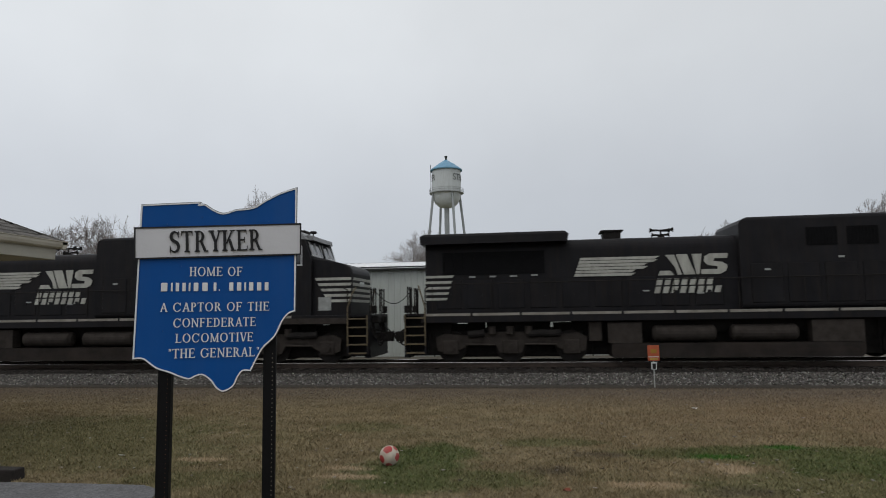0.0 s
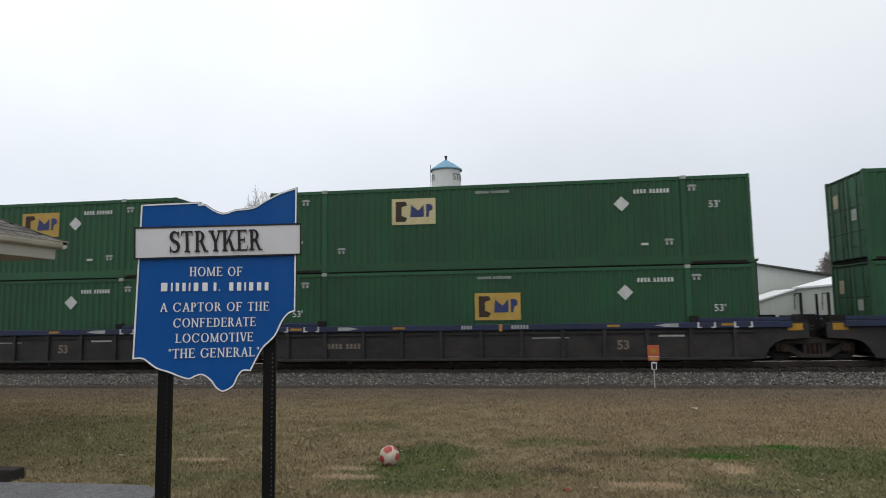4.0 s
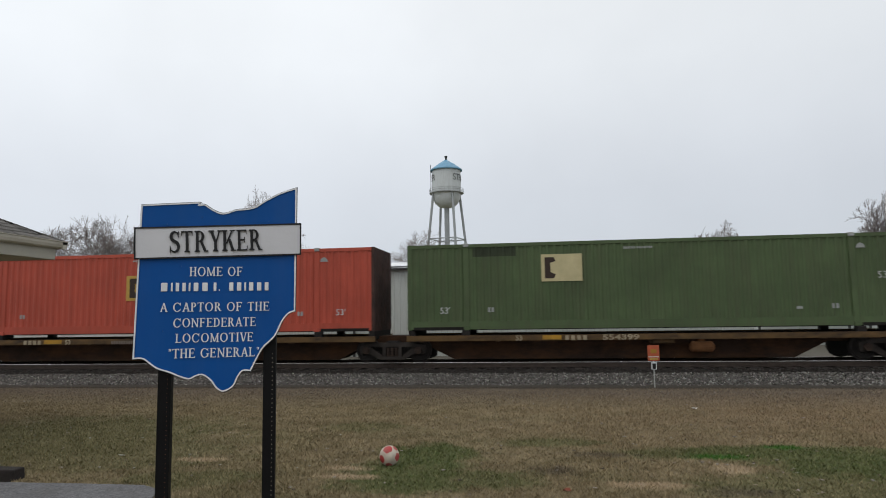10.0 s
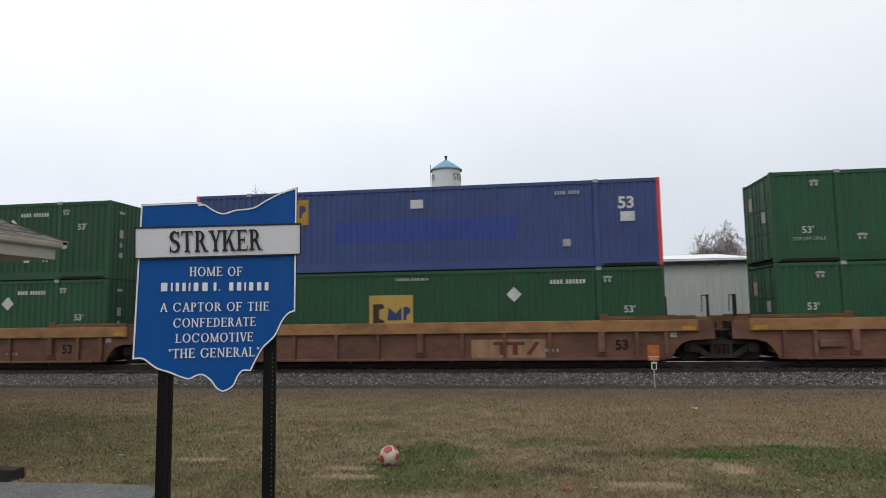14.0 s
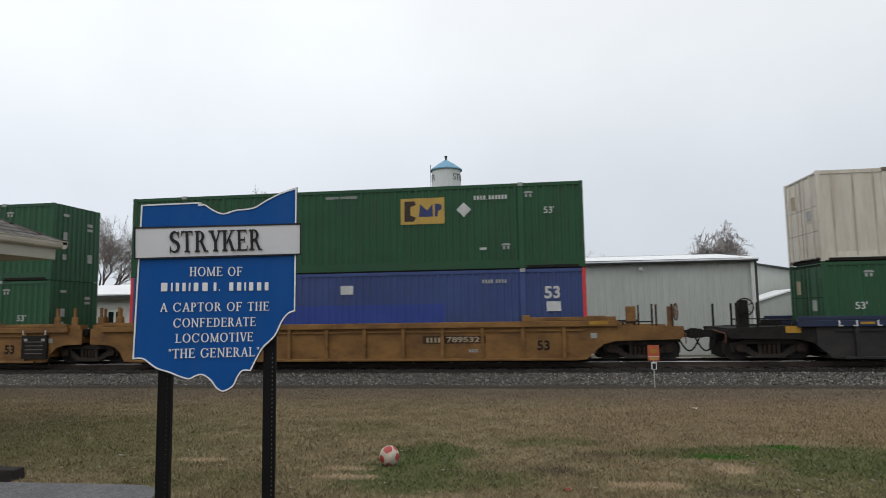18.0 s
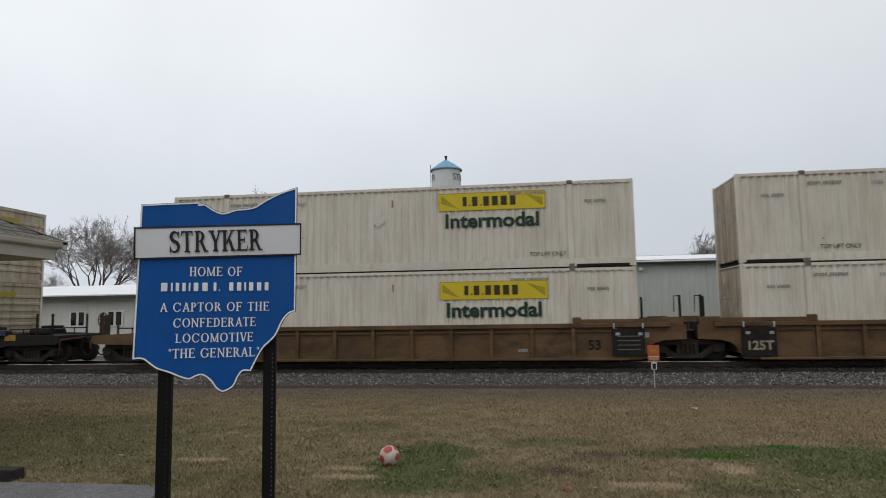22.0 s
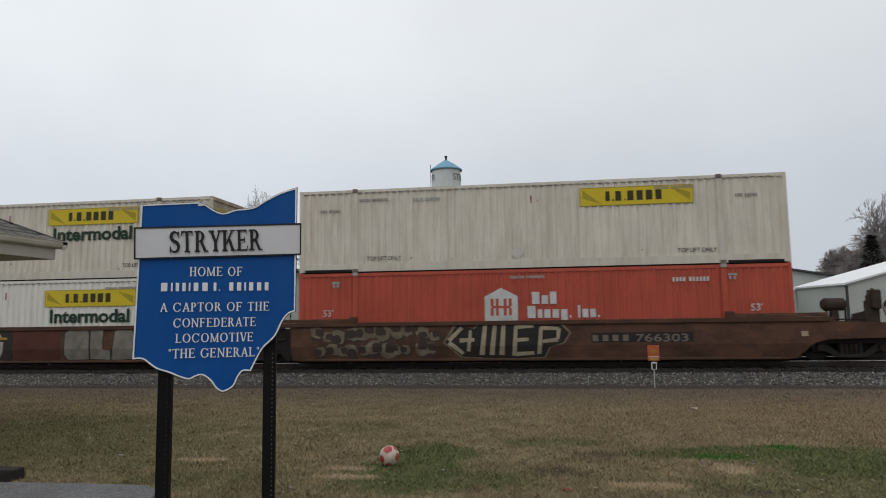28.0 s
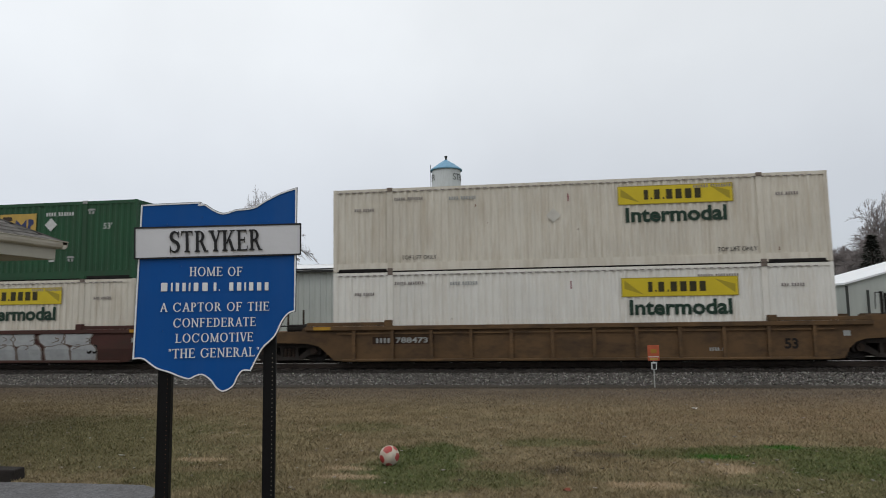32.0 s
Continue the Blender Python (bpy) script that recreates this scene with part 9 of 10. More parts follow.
    for e_ in (-1, 1):
        piece("end_plate", ("end_plate", e_), lambda q: [box(q, min(e_ * 10.0, e_ * 10.5), max(e_ * 10.0, e_ * 10.5), -0.94, 0.94, 0.9, 1.64), box(q, min(e_ * 9.9, e_ * 10.56), max(e_ * 9.9, e_ * 10.56), -1.49, 1.49, 1.60, 1.655), prism(q, [(e_ * 10.4, 0.2), (e_ * 10.62, 0.2), (e_ * 10.5, 0.95), (e_ * 10.4, 0.95)], -1.3, 1.3)], M_LOCO, L)
        piece("coupler", ("loco_coupler", e_), lambda q: [box(q, min(e_ * 10.4, e_ * 10.9), max(e_ * 10.4, e_ * 10.9), -0.14, 0.14, 0.74, 1.0), box(q, min(e_ * 10.85, e_ * 11.12), max(e_ * 10.85, e_ * 11.12), -0.2, 0.1, 0.70, 1.04)], M_DARK, L)

        for k, y in enumerate((-1.15, -0.95, -0.75, -0.5, 0.5, 0.75, 0.95)):
            def hose(q):
                last = None
                for i in range(9):
                    u = i / 8
                    p = Vector((e_ * (10.5 + (0.45 + 0.05 * (k % 3)) * u), y + 0.12 * math.sin(3 * u + k), 1.35 - (0.5 + 0.09 * (k % 4)) * math.sin(math.pi * u * 0.8)))
                    if last:
                        rod(q, last, p, 0.026, seg=5)
                    last = p
            piece("air_hose", ("loco_hose", e_, k), hose, M_DARK, L)

        def jumper(q):
            last = None
            for i in range(9):
                u = i / 8
                p = Vector((e_ * (10.55 + 0.64 * u), -0.35 + 0.1 * u, 2.45 - 0.42 * math.sin(math.pi * u / 2)))
                if last:
                    rod(q, last, p, 0.016, seg=5)
                last = p
        if air_tanks or e_ < 0:
            piece("jumper_cable", ("jumper", e_), jumper, M_DARK, L)
        # three-axle truck
        t = piece("truck", "loco_bolster", lambda q: [soft_box(q, -2.5, 2.5, -0.62, 0.62, 0.16, 1.08, 0.08, 1), box(q, -0.8, 0.8, -0.9, 0.9, 1.0, 1.33)] + [box(q, a_, a_ + w_, -0.5, 0.3, 1.05, h_) for a_, w_, h_ in ((-2.75, 0.62, 1.33), (-2.08, 0.5, 1.27), (-1.5, 0.58, 1.33), (0.8, 0.55, 1.33), (1.45, 0.6, 1.29), (2.1, 0.75, 1.33))], M_DARK, L, "three-axle truck", pose(e_ * (7.05 if air_tanks else 6.92), 0, 0))
        for s in (-1, 1):
            def sideframe(q):
                prism(q, [(-2.45, 0.42), (-2.1, 0.30), (-1.72, 0.42), (-1.3, 0.62), (-0.5, 0.62), (-0.35, 0.34), (0.35, 0.34), (0.5, 0.62), (1.3, 0.62), (1.72, 0.42), (2.1, 0.30), (2.45, 0.42), (2.5, 0.85), (2.2, 0.98), (1.4, 0.90), (0.6, 1.02), (-0.6, 1.02), (-1.4, 0.90), (-2.2, 0.98), (-2.5, 0.85)], -0.08, 0.08)
                for x in (-1.2, 0.0, 1.2):
                    rod(q, (x * 0.5, -0.12, 0.95), (x * 0.5, -0.12, 1.2), 0.13, seg=10)
                for x in (-1.0, 1.0):
                    prism(q, [(x - 0.34, 0.70), (x + 0.34, 0.70), (x + 0.22, 0.84), (x - 0.22, 0.84)], -0.11, -0.08)
                    rod(q, (x - 0.5, -0.15, 0.62), (x + 0.5, -0.15, 0.60), 0.03, seg=6)
            piece("side_frame", "loco_sideframe", sideframe, M_TRUCK, t, "", pose(0, s * 1.12, 0))
            for x in (-2.0, 0.0, 2.0):
                piece("axle_box", "axle_box", lambda q: [soft_box(q, -0.26, 0.26, -0.11, 0.11, -0.24, 0.24, 0.04, 1), rod(q, (0, -0.16, 0), (0, 0.16, 0), 0.13, seg=12)], M_TRUCK, t, "", pose(x, s * 1.14, 0.52))
                piece("wheel", "loco_wheel", lambda q: [rod(q, (0, -0.065, 0.53), (0, 0.065, 0.53), 0.525, seg=26)], M_WHEEL, t, "", pose(x, s * 0.755, 0.0))
                piece("brake_cylinder", "brake_cyl", lambda q: rod(q, (-0.3, 0, 0.93), (0.25, 0, 0.97), 0.12, seg=10), M_DARK, t, "", pose(x + 0.9 if x < 1 else x - 0.6, s * 1.25, 0.02))
            piece("sand_pipe", ("sand_pipe", s), lambda q: [rod(q, (a_, s * 1.0, 1.3), (a_ + 0.1, s * 0.85, 0.2), 0.025, seg=5) for a_ in (-2.7, 2.6)], M_DARK, t)
    # fuel tank and reservoirs
    bm = bmesh.new()
    if air_tanks:
        prism(bm, [(-3.75, 0.16), (3.65, 0.16), (3.75, 0.30), (3.75, 0.62), (-3.8, 0.62), (-3.8, 0.3)], -1.42, 1.42)
        part("fuel_tank", bm, M_TANKGRIME, L, "grimy fuel tank")
        for x0, x1 in ((-2.5, -0.55), (-0.1, 1.9)):
            for s in (-1, 1):
                piece("air_reservoir", ("air_reservoir", x0, s), lambda q: [rod(q, (x0 + 0.08, s * 1.2, 0.93), (x1 - 0.08, s * 1.2, 0.93), 0.255, seg=18), rod(q, (x0, s * 1.2, 0.93), (x0 + 0.08, s * 1.2, 0.93), 0.16, 0.255, 18), rod(q, (x1 - 0.08, s * 1.2, 0.93), (x1, s * 1.2, 0.93), 0.255, 0.16, 18)], M_TRUCK, L, "horizontal air tank")
        for s in (-1, 1):
            bar("battery_box", M_TRUCK, 2.25, 3.75, *sorted((s * 1.0, s * 1.42)), 0.63, 1.3)
            bar("equipment_box", M_TRUCK, -3.9, -2.85, *sorted((s * 1.0, s * 1.40)), 0.63, 1.28)
            bar("filter_unit", M_TRUCK, -4.5, -4.1, *sorted((s * 1.0, s * 1.3)), 0.7, 1.32)
    else:
        prism(bm, [(-3.6, 0.16), (3.95, 0.16), (4.05, 0.30), (4.05, 1.22), (-3.7, 1.22), (-3.7, 0.3)], -1.44, 1.44)
        bmesh.ops.bevel(bm, geom=[e for e in bm.edges if abs(e.verts[0].co.x - e.verts[1].co.x) > 3], offset=0.08, segments=2, affect="EDGES", profile=0.5)
        part("fuel_tank", bm, M_TANKGRIME, L, "large grimy fuel tank")
        bar("filler_mark", M_GCRIMSON, 1.0, 1.14, -1.452, -1.446, 0.75, 1.1)
    bm = bmesh.new()
    box(bm, -4.3, 4.2, -0.9, 0.9, 0.95, 1.34)
    box(bm, -4.95, 4.95, -0.6, 0.6, 0.22, 1.33)
    for e_ in (-1, 1):
        box(bm, min(e_ * 9.05, e_ * 10.38), max(e_ * 9.05, e_ * 10.38), -0.94, 0.94, 0.24, 1.335)
    part("underframe_piping", bm, M_DARK, L)
    if number == "9281":
        slab("side_plate", (8.75, 9.2, -1.292, -1.281, 1.82, 2.28), M_MARKGREY, nose, "pale square plate")
    # headlights
    for y in (-0.14, 0.14):
        piece("headlight", "headlight", lambda q: rod(q, (9.9, 0, 2.75), (9.99, 0, 2.75), 0.09, seg=12), M_LENS, nose, "", pose(0, y, 0))
    return L


def build_train():
    LOCO = "black diesel locomotive with white stripes and emblem shapes"
    for number, u, turn, air in (("9660", 420.36, 0, True), ("9281", 397.98, 0, True), ("4190", 375.32, 180, False)):
        ride(locomotive(number, LOCO + (", running backwards" if turn else ""), air), u, 0.0, turn)

    ORANGE = "rusty orange well car with smooth sides"
    BLUE = "grimy dark well car with a navy blue top chord"
    YEL = "mustard yellow well car with ribbed sides"
    BRN = "dirty brown well car with ribbed sides"
    MAR = "rusty brown graffiti-covered well car with smooth sides"
    H = hunt_box
    G = green_box

    def smeared():
        c = G(10.55, 12.0)
        rng = random.Random(31)
        bm = bmesh.new()
        for i in range(5):
            prism(bm, blob(rng, 0.45 + 0.3 * i, 2.08 + rng.uniform(-0.08, 0.08), 0.17, 0.32, 12), FY - 0.003, FY + 0.002)
        part("graffiti", bm, M_SILVER, c, "grey sprayed scrawl")
        return c

    def dashed():
        c = G(10.7)
        piece("tape_dashes", "tape_dashes", lambda bm: [box(bm, -HL + 0.3 + 0.66 * i, -HL + 0.62 + 0.66 * i, FY - 0.006, FY, 0.13, 0.17) for i in range(24)], M_MARK, c, "dashes of white reflective tape")
        return c

    def W1():
        c = container(M_PANEL, "white panelled container with grey vertical ribs", ribs=M_RIBGREY, frame_paint=M_WHITE)
        mark_row(c, 4.85, FY - 0.012, 2.46, 10, 0.13, M_INKBLACK, 4, 0.42)
        slab("label_plate", (5.3, 5.5, FY - 0.014, FY - 0.008, 2.18, 2.34), M_MARKGREY, c)
        diamond(c, -0.6, 0.85, M_MARKGREY, 0.2)
        bm = bmesh.new()
        for i in range(7):
            x = -4.4 + i * 0.62
            box(bm, x, x + 0.52, -HW + 0.013, -HW + 0.017, 0.5, 2.35)
        part("stained_panels", bm, mat("yellowed_white_panel", (0.66, 0.63, 0.55), 0.6, var=0.1, scale=0.8), c, "yellowed stained panels")
        return c

    def RG():
        c = container(M_GREYGREEN, "green panelled container with pale vertical ribs", ribs=M_RIBPALE)
        emp_logo(c, 11.7 - HL, 2.1, M_GCREAM)
        diamond(c, -0.34, 1.33)
        slab("label_plate", (-0.54, -0.12, FY - 0.016, FY - 0.008, 2.25, 2.58), M_MARK, c)
        slab("tie_bar", (-5.37, -4.94, FY - 0.022, FY - 0.008, 0.3, 0.36), M_MARKGREY, c)
        for k, z in ((-12, 2.12), (-11, 2.5), (-9, 2.52), (-5, 2.55), (-4, 2.55), (-3, 2.5), (-2, 2.5), (3, 2.55), (7, 2.5)):
            x = 0.03 + 0.612 * k
            slab("rib_tip", (x - 0.047, x + 0.047, FY - 0.020, FY - 0.0168, z, BOX_H - 0.13), M_MARK, c)
        return c

    def WW():
        # narrow ribs tinted darker to carry the shade line beside each one
        c = container(M_WHITE, "white panelled container with gold emblem", ribs=mat("shade_line_rib_paint", (0.44, 0.40, 0.33), 0.6, var=0.2, scale=1.5, stain=(0.22, 0.15, 0.09), stain_amt=0.5, streak=True), rib_w=0.018, middle=0.336)
        emp_logo(c, 12.4 - HL, 2.1, mat("tarnished_gold_paint", (0.29, 0.185, 0.055), 0.6, var=0.2, scale=2))
        slab("lift_marking", (5.6, 5.95, FY - 0.016, FY - 0.008, 2.3, 2.52), M_MARKGREY, c)
        for x in (4.06, 4.65, 5.27, 5.88):
            slab("tie_plate", (x - 0.05, x + 0.05, FY - 0.02, FY - 0.008, 0.3, 0.62), M_WHITEEND, c)
        slab("tie_bar", (4.65, 5.27, FY - 0.022, FY - 0.008, 0.5, 0.54), M_WHITEEND, c)
        return c

    HG = "dark green corrugated container with a white hexagon emblem"
    HR = "red-orange corrugated container with a white house-shaped emblem"
    rows = [
        # u, style, right, left, label, upper, lower, brake right, brake left
        (352.34, "orange", "C", "C", ORANGE, lambda: G(7.75, 12.05), W1, True, False),
        (328.67, "blue", "C", "A", BLUE, smeared, lambda: G(7.8, 12.1, False), True, False),
        (309.16, "blue", "A", "A", BLUE, lambda: G(4.9, 12.0, white_panel=True), lambda: G(7.7, 12.0, False), False, False),
        (289.45, "blue", "A", "C", BLUE, lambda: G(10.6), lambda: G(7.75, 12.0, False), False, True),
        (265.90, "lowyellow", "C", "C", YEL, lambda: G(7.7, 12.05), lambda: blue_box(), True, False),
        (242.36, "rusttan", "C", "C", BRN, RG, lambda: G(10.8, 12.3, False), False, True),
        (218.79, "smooth_orange", "C", "A", ORANGE, lambda: G(10.7), lambda: G(10.8, 12.1, False), True, False),
        (199.38, "smooth_orange", "A", "A", ORANGE, lambda: G(10.6), lambda: G(7.8, 12.1, False), False, False),
        (180.03, "smooth_orange", "A", "C", ORANGE, dashed, lambda: G(10.7, 12.1, False), False, False),
        (67.28, "tan", "C", "A", BRN, lambda: G(7.6, 12.0), lambda: G(7.8, 12.0, False), True, False),
        (47.75, "tan", "A", "A", BRN, blue_box, lambda: G(6.87, 11.2, False, tall=0.65), False, False),
        (28.25, "tan", "A", "C", BRN, lambda: G(10.6), lambda: G(10.7, 12.0, False), False, True),
        (4.77, "blue", "C", "A", BLUE, lambda: G(10.7), lambda: G(10.7, 12.0, False), True, False),
        (-14.80, "blue", "A", "A", BLUE, lambda: G(4.6, 10.9, white_panel=True), lambda: G(10.7, 12.2, False), False, False),
        (-34.37, "blue", "A", "C", BLUE, WW, lambda: G(5.3, 3.0, False), False, True),
        (-57.77, "yellow", "C", "A", YEL, lambda: G(10.6), lambda: blue_box(), True, False),
        (-77.11, "yellow", "A", "A", YEL, lambda: hub_box(M_HUBGREEN, HG), lambda: hub_box(M_HUBGREEN, "dark green container with a white house-shaped emblem", "house", False), False, False),
        (-96.65, "yellow", "A", "C", YEL, lambda: H(seed=1), lambda: hub_box(M_LIME, "lime green corrugated container with a white house-shaped emblem", "house", False, x=7.45), False, False),
        (-120.12, "olive", "C", "A", BRN, lambda: H(rusty=1, seed=2), lambda: H(rusty=2, seed=3), True, False),
        (-139.62, "olive", "A", "A", BRN, lambda: H(seed=4), lambda: H(rusty=1, seed=5), False, False),
        (-158.96, "olive", "A", "C", BRN, lambda: H(seed=6), lambda: H(seed=7), False, True),
        (-182.39, "deepblue", "C", "A", BLUE, lambda: H(seed=8), lambda: H(seed=9), False, False),
        (-202.76, "deepblue", "A", "A", BLUE, lambda: H(seed=10), lambda: H(seed=11), False, False),
        (-222.01, "deepblue", "A", "C", BLUE, lambda: H(seed=12), lambda: H(seed=13), False, True),
        (-245.69, "brown", "C", "A", BRN, lambda: H(seed=14), lambda: H(seed=15), False, False),
        (-265.09, "brown", "A", "A", BRN, lambda: H(seed=16), lambda: H(seed=17), False, False),
        (-284.31, "brown", "A", "C", BRN, lambda: H(seed=18), lambda: H(seed=19), False, False),
        (-308.01, "smooth_brown", "C", "A", MAR, lambda: H(word=False, seed=20), lambda: hub_box(M_RED, HR, "house", False, True, x=7.0), True, False),
        (-327.44, "smooth_brown", "A", "A", MAR, lambda: H(seed=22), lambda: H(seed=23), False, False),
        (-346.81, "smooth_brown", "A", "C", MAR, lambda: H(seed=24), lambda: H(seed=25), False, False),
        (-370.17, "brown", "C", "A", BRN, lambda: hub_box(M_HUBGREEN, HG), lambda: H(seed=26), False, False),
        (-389.62, "olive", "A", "A", BRN, lambda: hub_box(M_HUBGREEN, HG, x=7.2), lambda: H(seed=27), False, False),
        (-409.02, "olive", "A", "C", BRN, lambda: H(seed=28), lambda: H(seed=29), False, False),
        (-432.61, "maroon", "C", "C", "maroon well car with silver graffiti", lambda: G(11.2, 12.6), lambda: H(seed=30), False, False),
    ]
    cars = []
    for u, style, right, left, label, upper, lower, br, bl in rows:
        car = well_car(style, right, left, label, br, bl)
        ride(car, u, 0.0)
        ride(lower(), u, 0.203)
        ride(upper(), u, 3.108)
        cars.append(car)
    # painted-over panels, tags and stencils on single cars
    graffiti(cars[6], 3.3, 8.2, 0.14, 1.3, 5, M_GNAVY, M_MARKGREY, 1, "navy bubble graffiti with white outlines")
    graffiti(cars[6], 8.3, 10.5, 0.72, 1.2, 2, M_GNAVY, M_MARKGREY, 11, "navy bubble graffiti with white outlines")
    graffiti(cars[6], -4.9, -1.6, 0.14, 1.25, 4, M_GCRIMSON, M_MARKGREY, 2, "crimson bubble graffiti with white outlines")
    graffiti(cars[16], -3.1, -2.2, 0.4, 1.08, 3, M_GCRIMSON, M_MARKGREY, 3, "small red and grey graffiti")
    graffiti(cars[16], -2.0, -0.92, 0.37, 1.1, 4, M_SILVER, M_GBLACK, 4, "small silver graffiti with dark outlines")
    leopard(cars[27], -7.5, -3.2, 0.18, 1.3)
    slashes(cars[27], -2.95, 1.1, 0.16, 1.36)
    shields(cars[28], (-3.39, -2.31, -1.21, -0.19), "AWER")
    bent_panel("painted_panel", (-8.1, -3.9, -1.485, -1.468, 0.2, 1.24), M_TANPATCH, cars[28], "tan painted-over panel")
    bent_panel("painted_panel", (0.55, 2.4, -1.485, -1.468, 0.2, 1.22), mat("dark_red_buffed_paint", (0.085, 0.028, 0.02), 0.75, var=0.3, scale=1.5), cars[28], "dark red painted-over panel")
    slab("painted_panel", (-8.1, -3.75, -1.534, -1.52, 1.262, 1.385), M_TANPATCH, cars[28], "tan painted-over panel")
    for x in (-3.15, 0.1):
        slab("yellow_patch", (x - 0.2, x + 0.2, -1.50, -1.47, 0.93, 1.02), M_YELLOW, cars[28])
    blocks(cars[28], 2.6, 0.19, 1.30, M_DULLSILVER, M_GBLACK)
    graffiti(cars[28], 5.55, 6.9, 0.2, 1.22, 2, M_DULLSILVER, M_GBLACK, 8, "grey block graffiti with dark outlines")
    graffiti(cars[33], 1.5, 6.8, 0.15, 1.2, 5, M_SILVER, M_OLDINK, 9, "silver bubble graffiti")
    bm = bmesh.new()
    tag = [(-7.7, 1.12), (-7.2, 1.16), (-7.6, 0.82), (-7.05, 0.74), (-6.9, 1.1), (-6.72, 0.56), (-6.6, 1.0), (-6.5, 1.18), (-6.38, 0.7), (-6.2, 1.12), (-6.05, 0.78), (-5.85, 1.1)]
    for (a, b), (c, d) in zip(tag, tag[1:]):
        rod(bm, (a, -1.49, b), (c, -1.49, d), 0.028, seg=5)
    part("graffiti", tuck(bm), M_GBLACK, cars[28], "bold black scrawled tag")
    scrawl(cars[0], 1.7, 5.0, 0.62, 0.26, M_REDSPRAY, 12, 0.03)
    for x in (2.1, 2.5, 3.0, 3.4):
        slab("pale_fleck", (x, x + 0.28, -1.50, -1.469, 1.02, 1.12), M_GPINK, cars[0])
    slab("yellow_patch", (4.5, 4.95, -1.50, -1.469, 1.0, 1.1), M_YELLOW, cars[0])
    scrawl(cars[28], -5.5, -4.3, 0.85, 0.16, M_GCRIMSON, 2, 0.022)
    scrawl(cars[18], -0.7, 1.95, 0.67, 0.12, mat("yellow_green_spray_paint", (0.13, 0.14, 0.03), 0.7, var=0.2), 8, 0.016)
    slab("painted_panel", (-2.66, -2.16, -1.43, -1.415, 0.52, 0.87), M_DULLCREAM, cars[18], "pale buffed-out square")
    scrawl(cars[5], -1.78, 0.9, 0.84, 0.12, M_GPINK, 3)
    scrawl(cars[5], 2.3, 4.4, 0.7, 0.16, M_GPINK, 4)
    scrawl(cars[29], -7.9, -4.9, 0.75, 0.26, M_GBLACK, 5, 0.026)
    scrawl(cars[24], 0.5, 2.5, 0.7, 0.12, M_MARKGREY, 6)
    part("graffiti_shadow", lettering("NHD", 0.95, M_GBLACK, 0.09, 5.4), M_GBLACK, cars[29], "", pose(2.35, -1.486, 0.66))
    part("graffiti", lettering("NHD", 0.88, M_SILVER, 0.05, 5.1), M_SILVER, cars[29], "silver block letters with black shadow", pose(2.45, -1.492, 0.68))
    for i, x, text in ((6, -2.0, "727496"), (8, -3.0, "727496"), (0, -3.2, "475929"), (27, 3.55, "766303"), (29, -2.7, "766303"), (15, 3.75, "789532"), (17, -4.23, "789532"), (9, -3.78, "729675"), (32, -5.56, "788473"), (23, -3.95, "888835"), (21, -3.95, "888835")):
        w = 1.62 if text == "766303" else 1.35 if text[:3] in ("727", "888") else 1.1
        dz = -0.37 if text == "729675" else 0.0
        py = -1.523 if text == "888835" else -SILL_Y[cars[i].name]
        if text == "766303":
            slab("number_ground", (x - 1.75, x + 1.4, py - 0.006, -1.44, 0.66, 0.97), M_GBLACK if i == 27 else M_DARK, cars[i])
        else:
            slab("number_ground", (x - 1.1, x + 1.0, py - 0.006, -1.415, 0.66 + dz, 0.91 + dz), M_BLUESET if text == "888835" else M_ENDGRIME, cars[i])
        ink = M_OLDINK if text == "729675" else M_MARK if text == "727496" else M_GCREAM if text == "789532" else M_OLDINK if text == "766303" else M_MARKGREY
        words("car_number", text, 0.24 if w > 1.5 else 0.21 if w > 1.2 else 0.17, ink, cars[i], x + (0.45 if w > 1.5 else 0.25), py - 0.009, 0.78 + dz, 0.006, w, "white stencilled number")
        wide = 0.30 if text == "766303" else 0.125
        for k in range(4):
            slab("letter_bar", (x - 0.45 - (4 - k) * wide * 1.05, x - 0.45 - (4 - k) * wide * 1.05 + wide * 0.6, py - 0.011, py - 0.005, 0.70 + dz, (0.86 if wide < 0.2 else 0.90) + dz), ink, cars[i])
    for i, e_ in ((16, -1), (18, -1), (19, -1), (20, -1), (30, -1), (31, -1)):
        slab("stencil_ground", (e_ * 7.9 - 0.30, e_ * 7.9 + 0.70, -1.532, -1.415, 0.20, 1.08), M_DARK, cars[i])
        for px in (-8.1, -7.4, 7.3, 8.0):
            slab("stencil_square", (px, px + 0.13, -1.536, -1.53, 0.88, 0.97), M_MARKGREY, cars[i])
        for px in (-8.15, -7.25, 7.25, 8.15):
            slab("white_bracket", (px - 0.02, px + 0.02, -1.545, -1.535, 1.10, 1.27), M_MARK, cars[i])
        words("load_mark", "125T", 0.27, M_GCREAM, cars[i], e_ * 7.9 + 0.20, -1.534, 0.52, 0.012)
        slab("stencil_ground", (7.2, 8.2, -1.532, -1.415, 0.24, 1.08), M_DARK, cars[i])
        for k in range(4):
            slab("stencil_line", (7.35, 8.05, -1.536, -1.53, 0.42 + 0.14 * k, 0.445 + 0.14 * k), M_OLDINK, cars[i])
    slab("logo_ground", (-1.27, 1.36, -1.478, -1.468, 0.60, 1.14), M_GOLD, cars[7], "faded yellow painted panel")
    slab("logo_ground", (1.8, 4.23, -1.428, -1.418, 0.18, 0.78), M_TANPATCH, cars[10], "yellow painted panel")
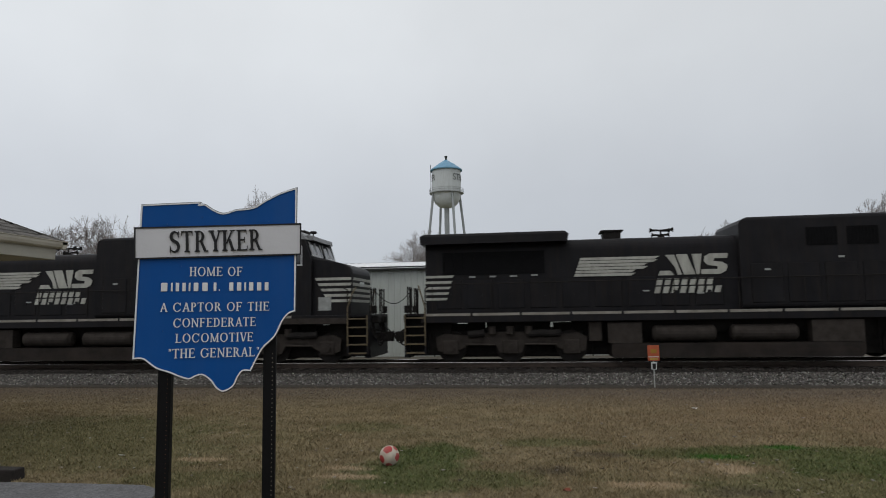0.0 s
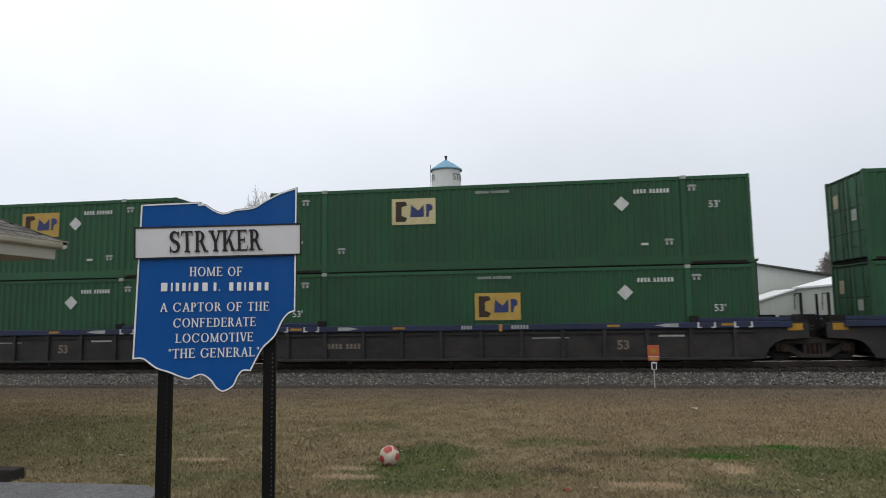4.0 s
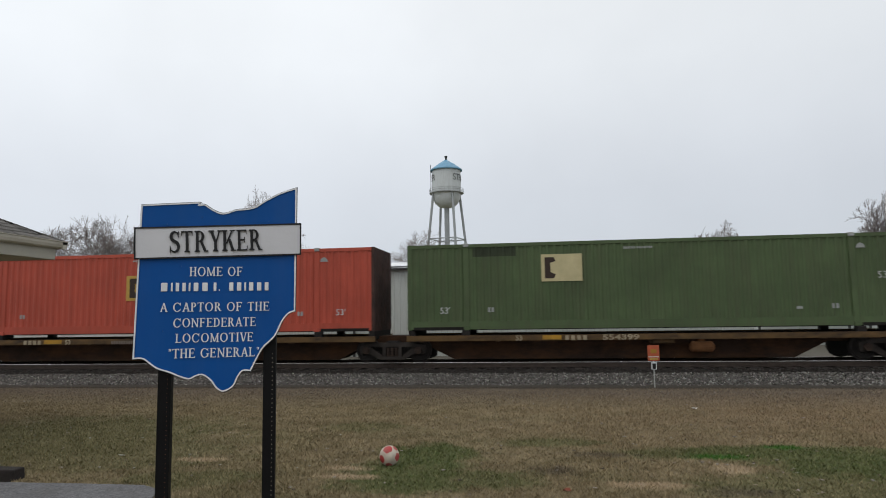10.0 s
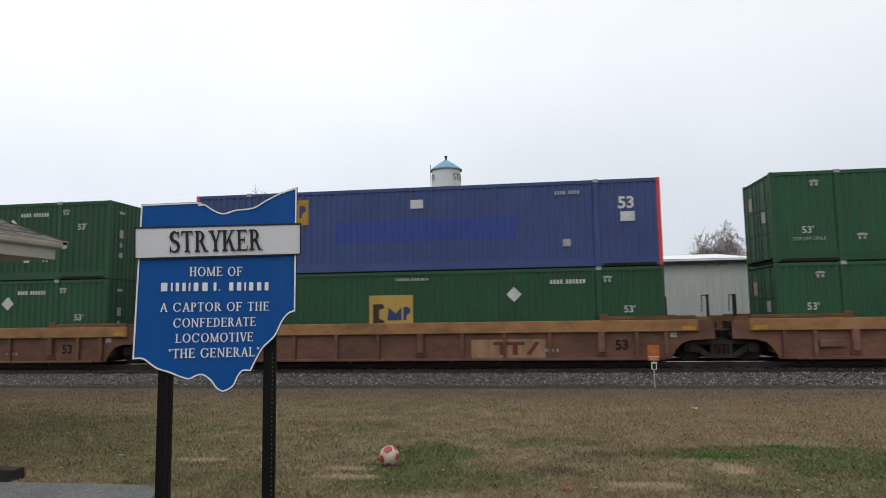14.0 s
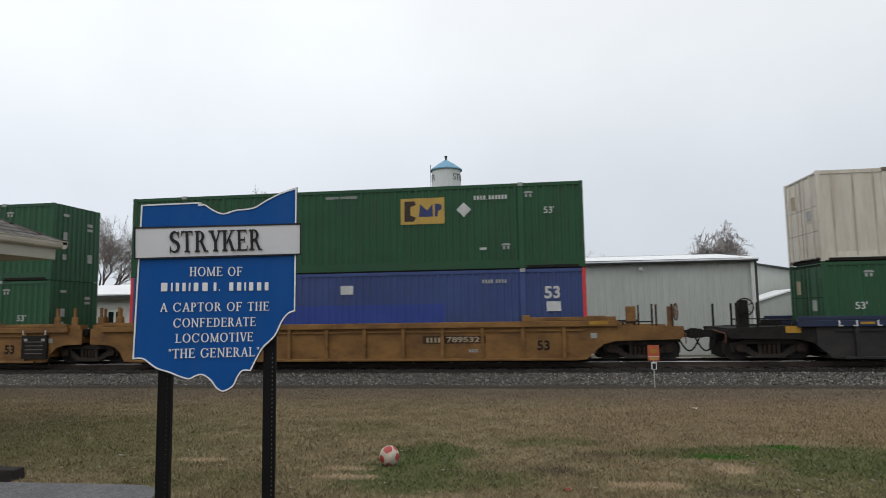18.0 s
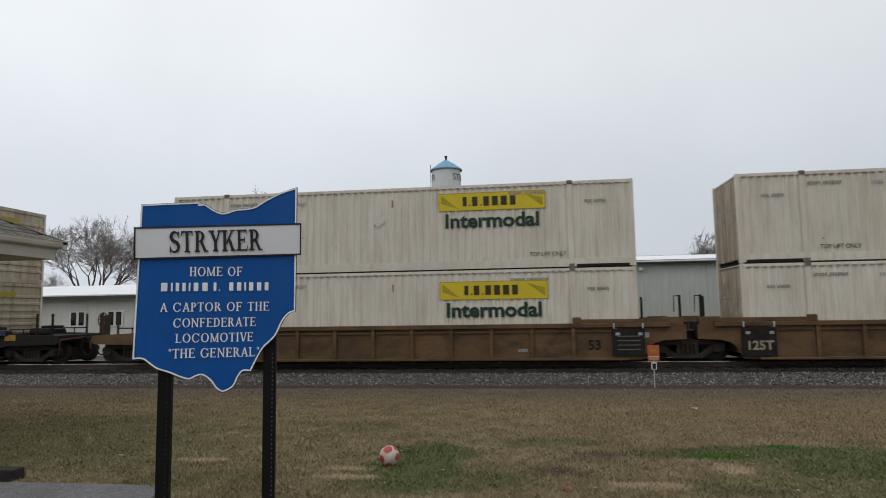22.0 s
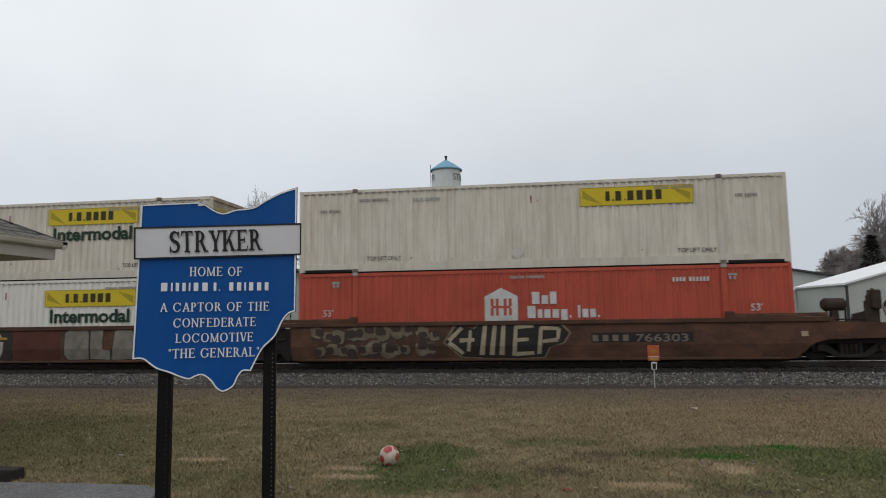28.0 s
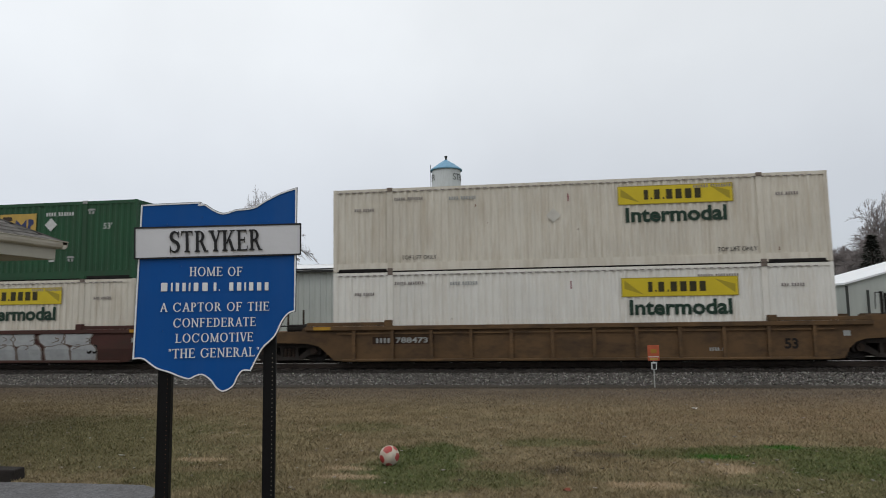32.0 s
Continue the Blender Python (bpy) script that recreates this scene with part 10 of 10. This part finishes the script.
    for i, x0, x1, z0, z1, m in ((10, 2.51, 4.05, 0.28, 0.70, M_OXBLOOD), (16, 0.91, 2.78, 0.41, 0.96, M_OXBLOOD), (7, -0.88, 1.03, 0.62, 1.09, M_OXBLOOD), (31, 1.0, 2.85, 0.4, 0.9, M_OXBLOOD)):
        py, w, t = -SILL_Y[cars[i].name] - 0.014, x1 - x0, (z1 - z0) * 0.26
        bm = bmesh.new()
        for a, b, c, d in ((0.0, 0.68, z1 - t, z1), (0.14, 0.24, z0, z1 - t), (0.42, 0.53, z0, z1 - t)):
            box(bm, x0 + a * w, x0 + b * w, py, py + 0.012, c, d)
        prism(bm, [(x0 + 0.70 * w, z0), (x0 + 0.80 * w, z0), (x0 + w, z1), (x0 + 0.90 * w, z1)], py, py + 0.012)
        part("logo_shape", bm, m, cars[i], "faded company emblem")
    # spine cars with single containers
    singles = [
        (158.75, "C", "A", lambda: flat_box(M_OLIVE, "faded olive green corrugated container", 5.18, True, True, 0.875)),
        (141.46, "A", "A", lambda: flat_box(M_RED, "red-orange corrugated container with gold emblem", 7.7)),
        (124.12, "A", "A", lambda: flat_box(M_GREEN, "green corrugated container with gold emblem", 8.05)),
        (106.80, "A", "A", lambda: flat_box(M_GREEN, "green corrugated container with gold emblem", 8.2, placard=True)),
        (88.45, "A", "C", lambda: flat_box(M_BLACK, "blue-black corrugated container with gold emblem", 4.15, narrow=0.74)),
    ]
    # stencil, letters, number, long line, brake cylinder, yellow patches
    SPINE_MARKS = [
        (-4.35, -2.86, -1.1, None, 1.48, ((-3.59, -2.98),)),
        (-3.3, -5.07, None, -1.59, None, ((-7.9, -7.45), (-4.25, -3.55))),
        (-3.24, -5.07, None, -1.59, 1.4, ((-7.05, -5.4), (-4.25, -3.58), (-2.95, -2.1))),
        (-3.13, -0.3, None, None, 5.4, ((-5.9, -3.42), (-2.74, -0.5))),
        (4.3, 0.40, 2.27, None, None, ((1.15, 1.6), (3.05, 4.0), (6.4, 6.95))),
    ]
    for i, (u, right, left, make) in enumerate(singles):
        # platforms are 17.35 m apart; the last one sits a little further back
        ride(spine_car(right, left, "rusty spine car with yellow deck edges", SPINE_MARKS[i]), u, 0.0)
        ride(make(), u, 1.09)


build_train()


# ---- the train runs past ----
def motions():
    for thing, u, z, turn in MOVING:
        walk(thing, [(t, pose(u + train_at(t), TRACK_Y, z, 0, 0, turn)) for t in (0.0, 4.0, 8.0, 12.0, 16.0, 20.0, 24.0, 28.0, 32.0)])


motions()
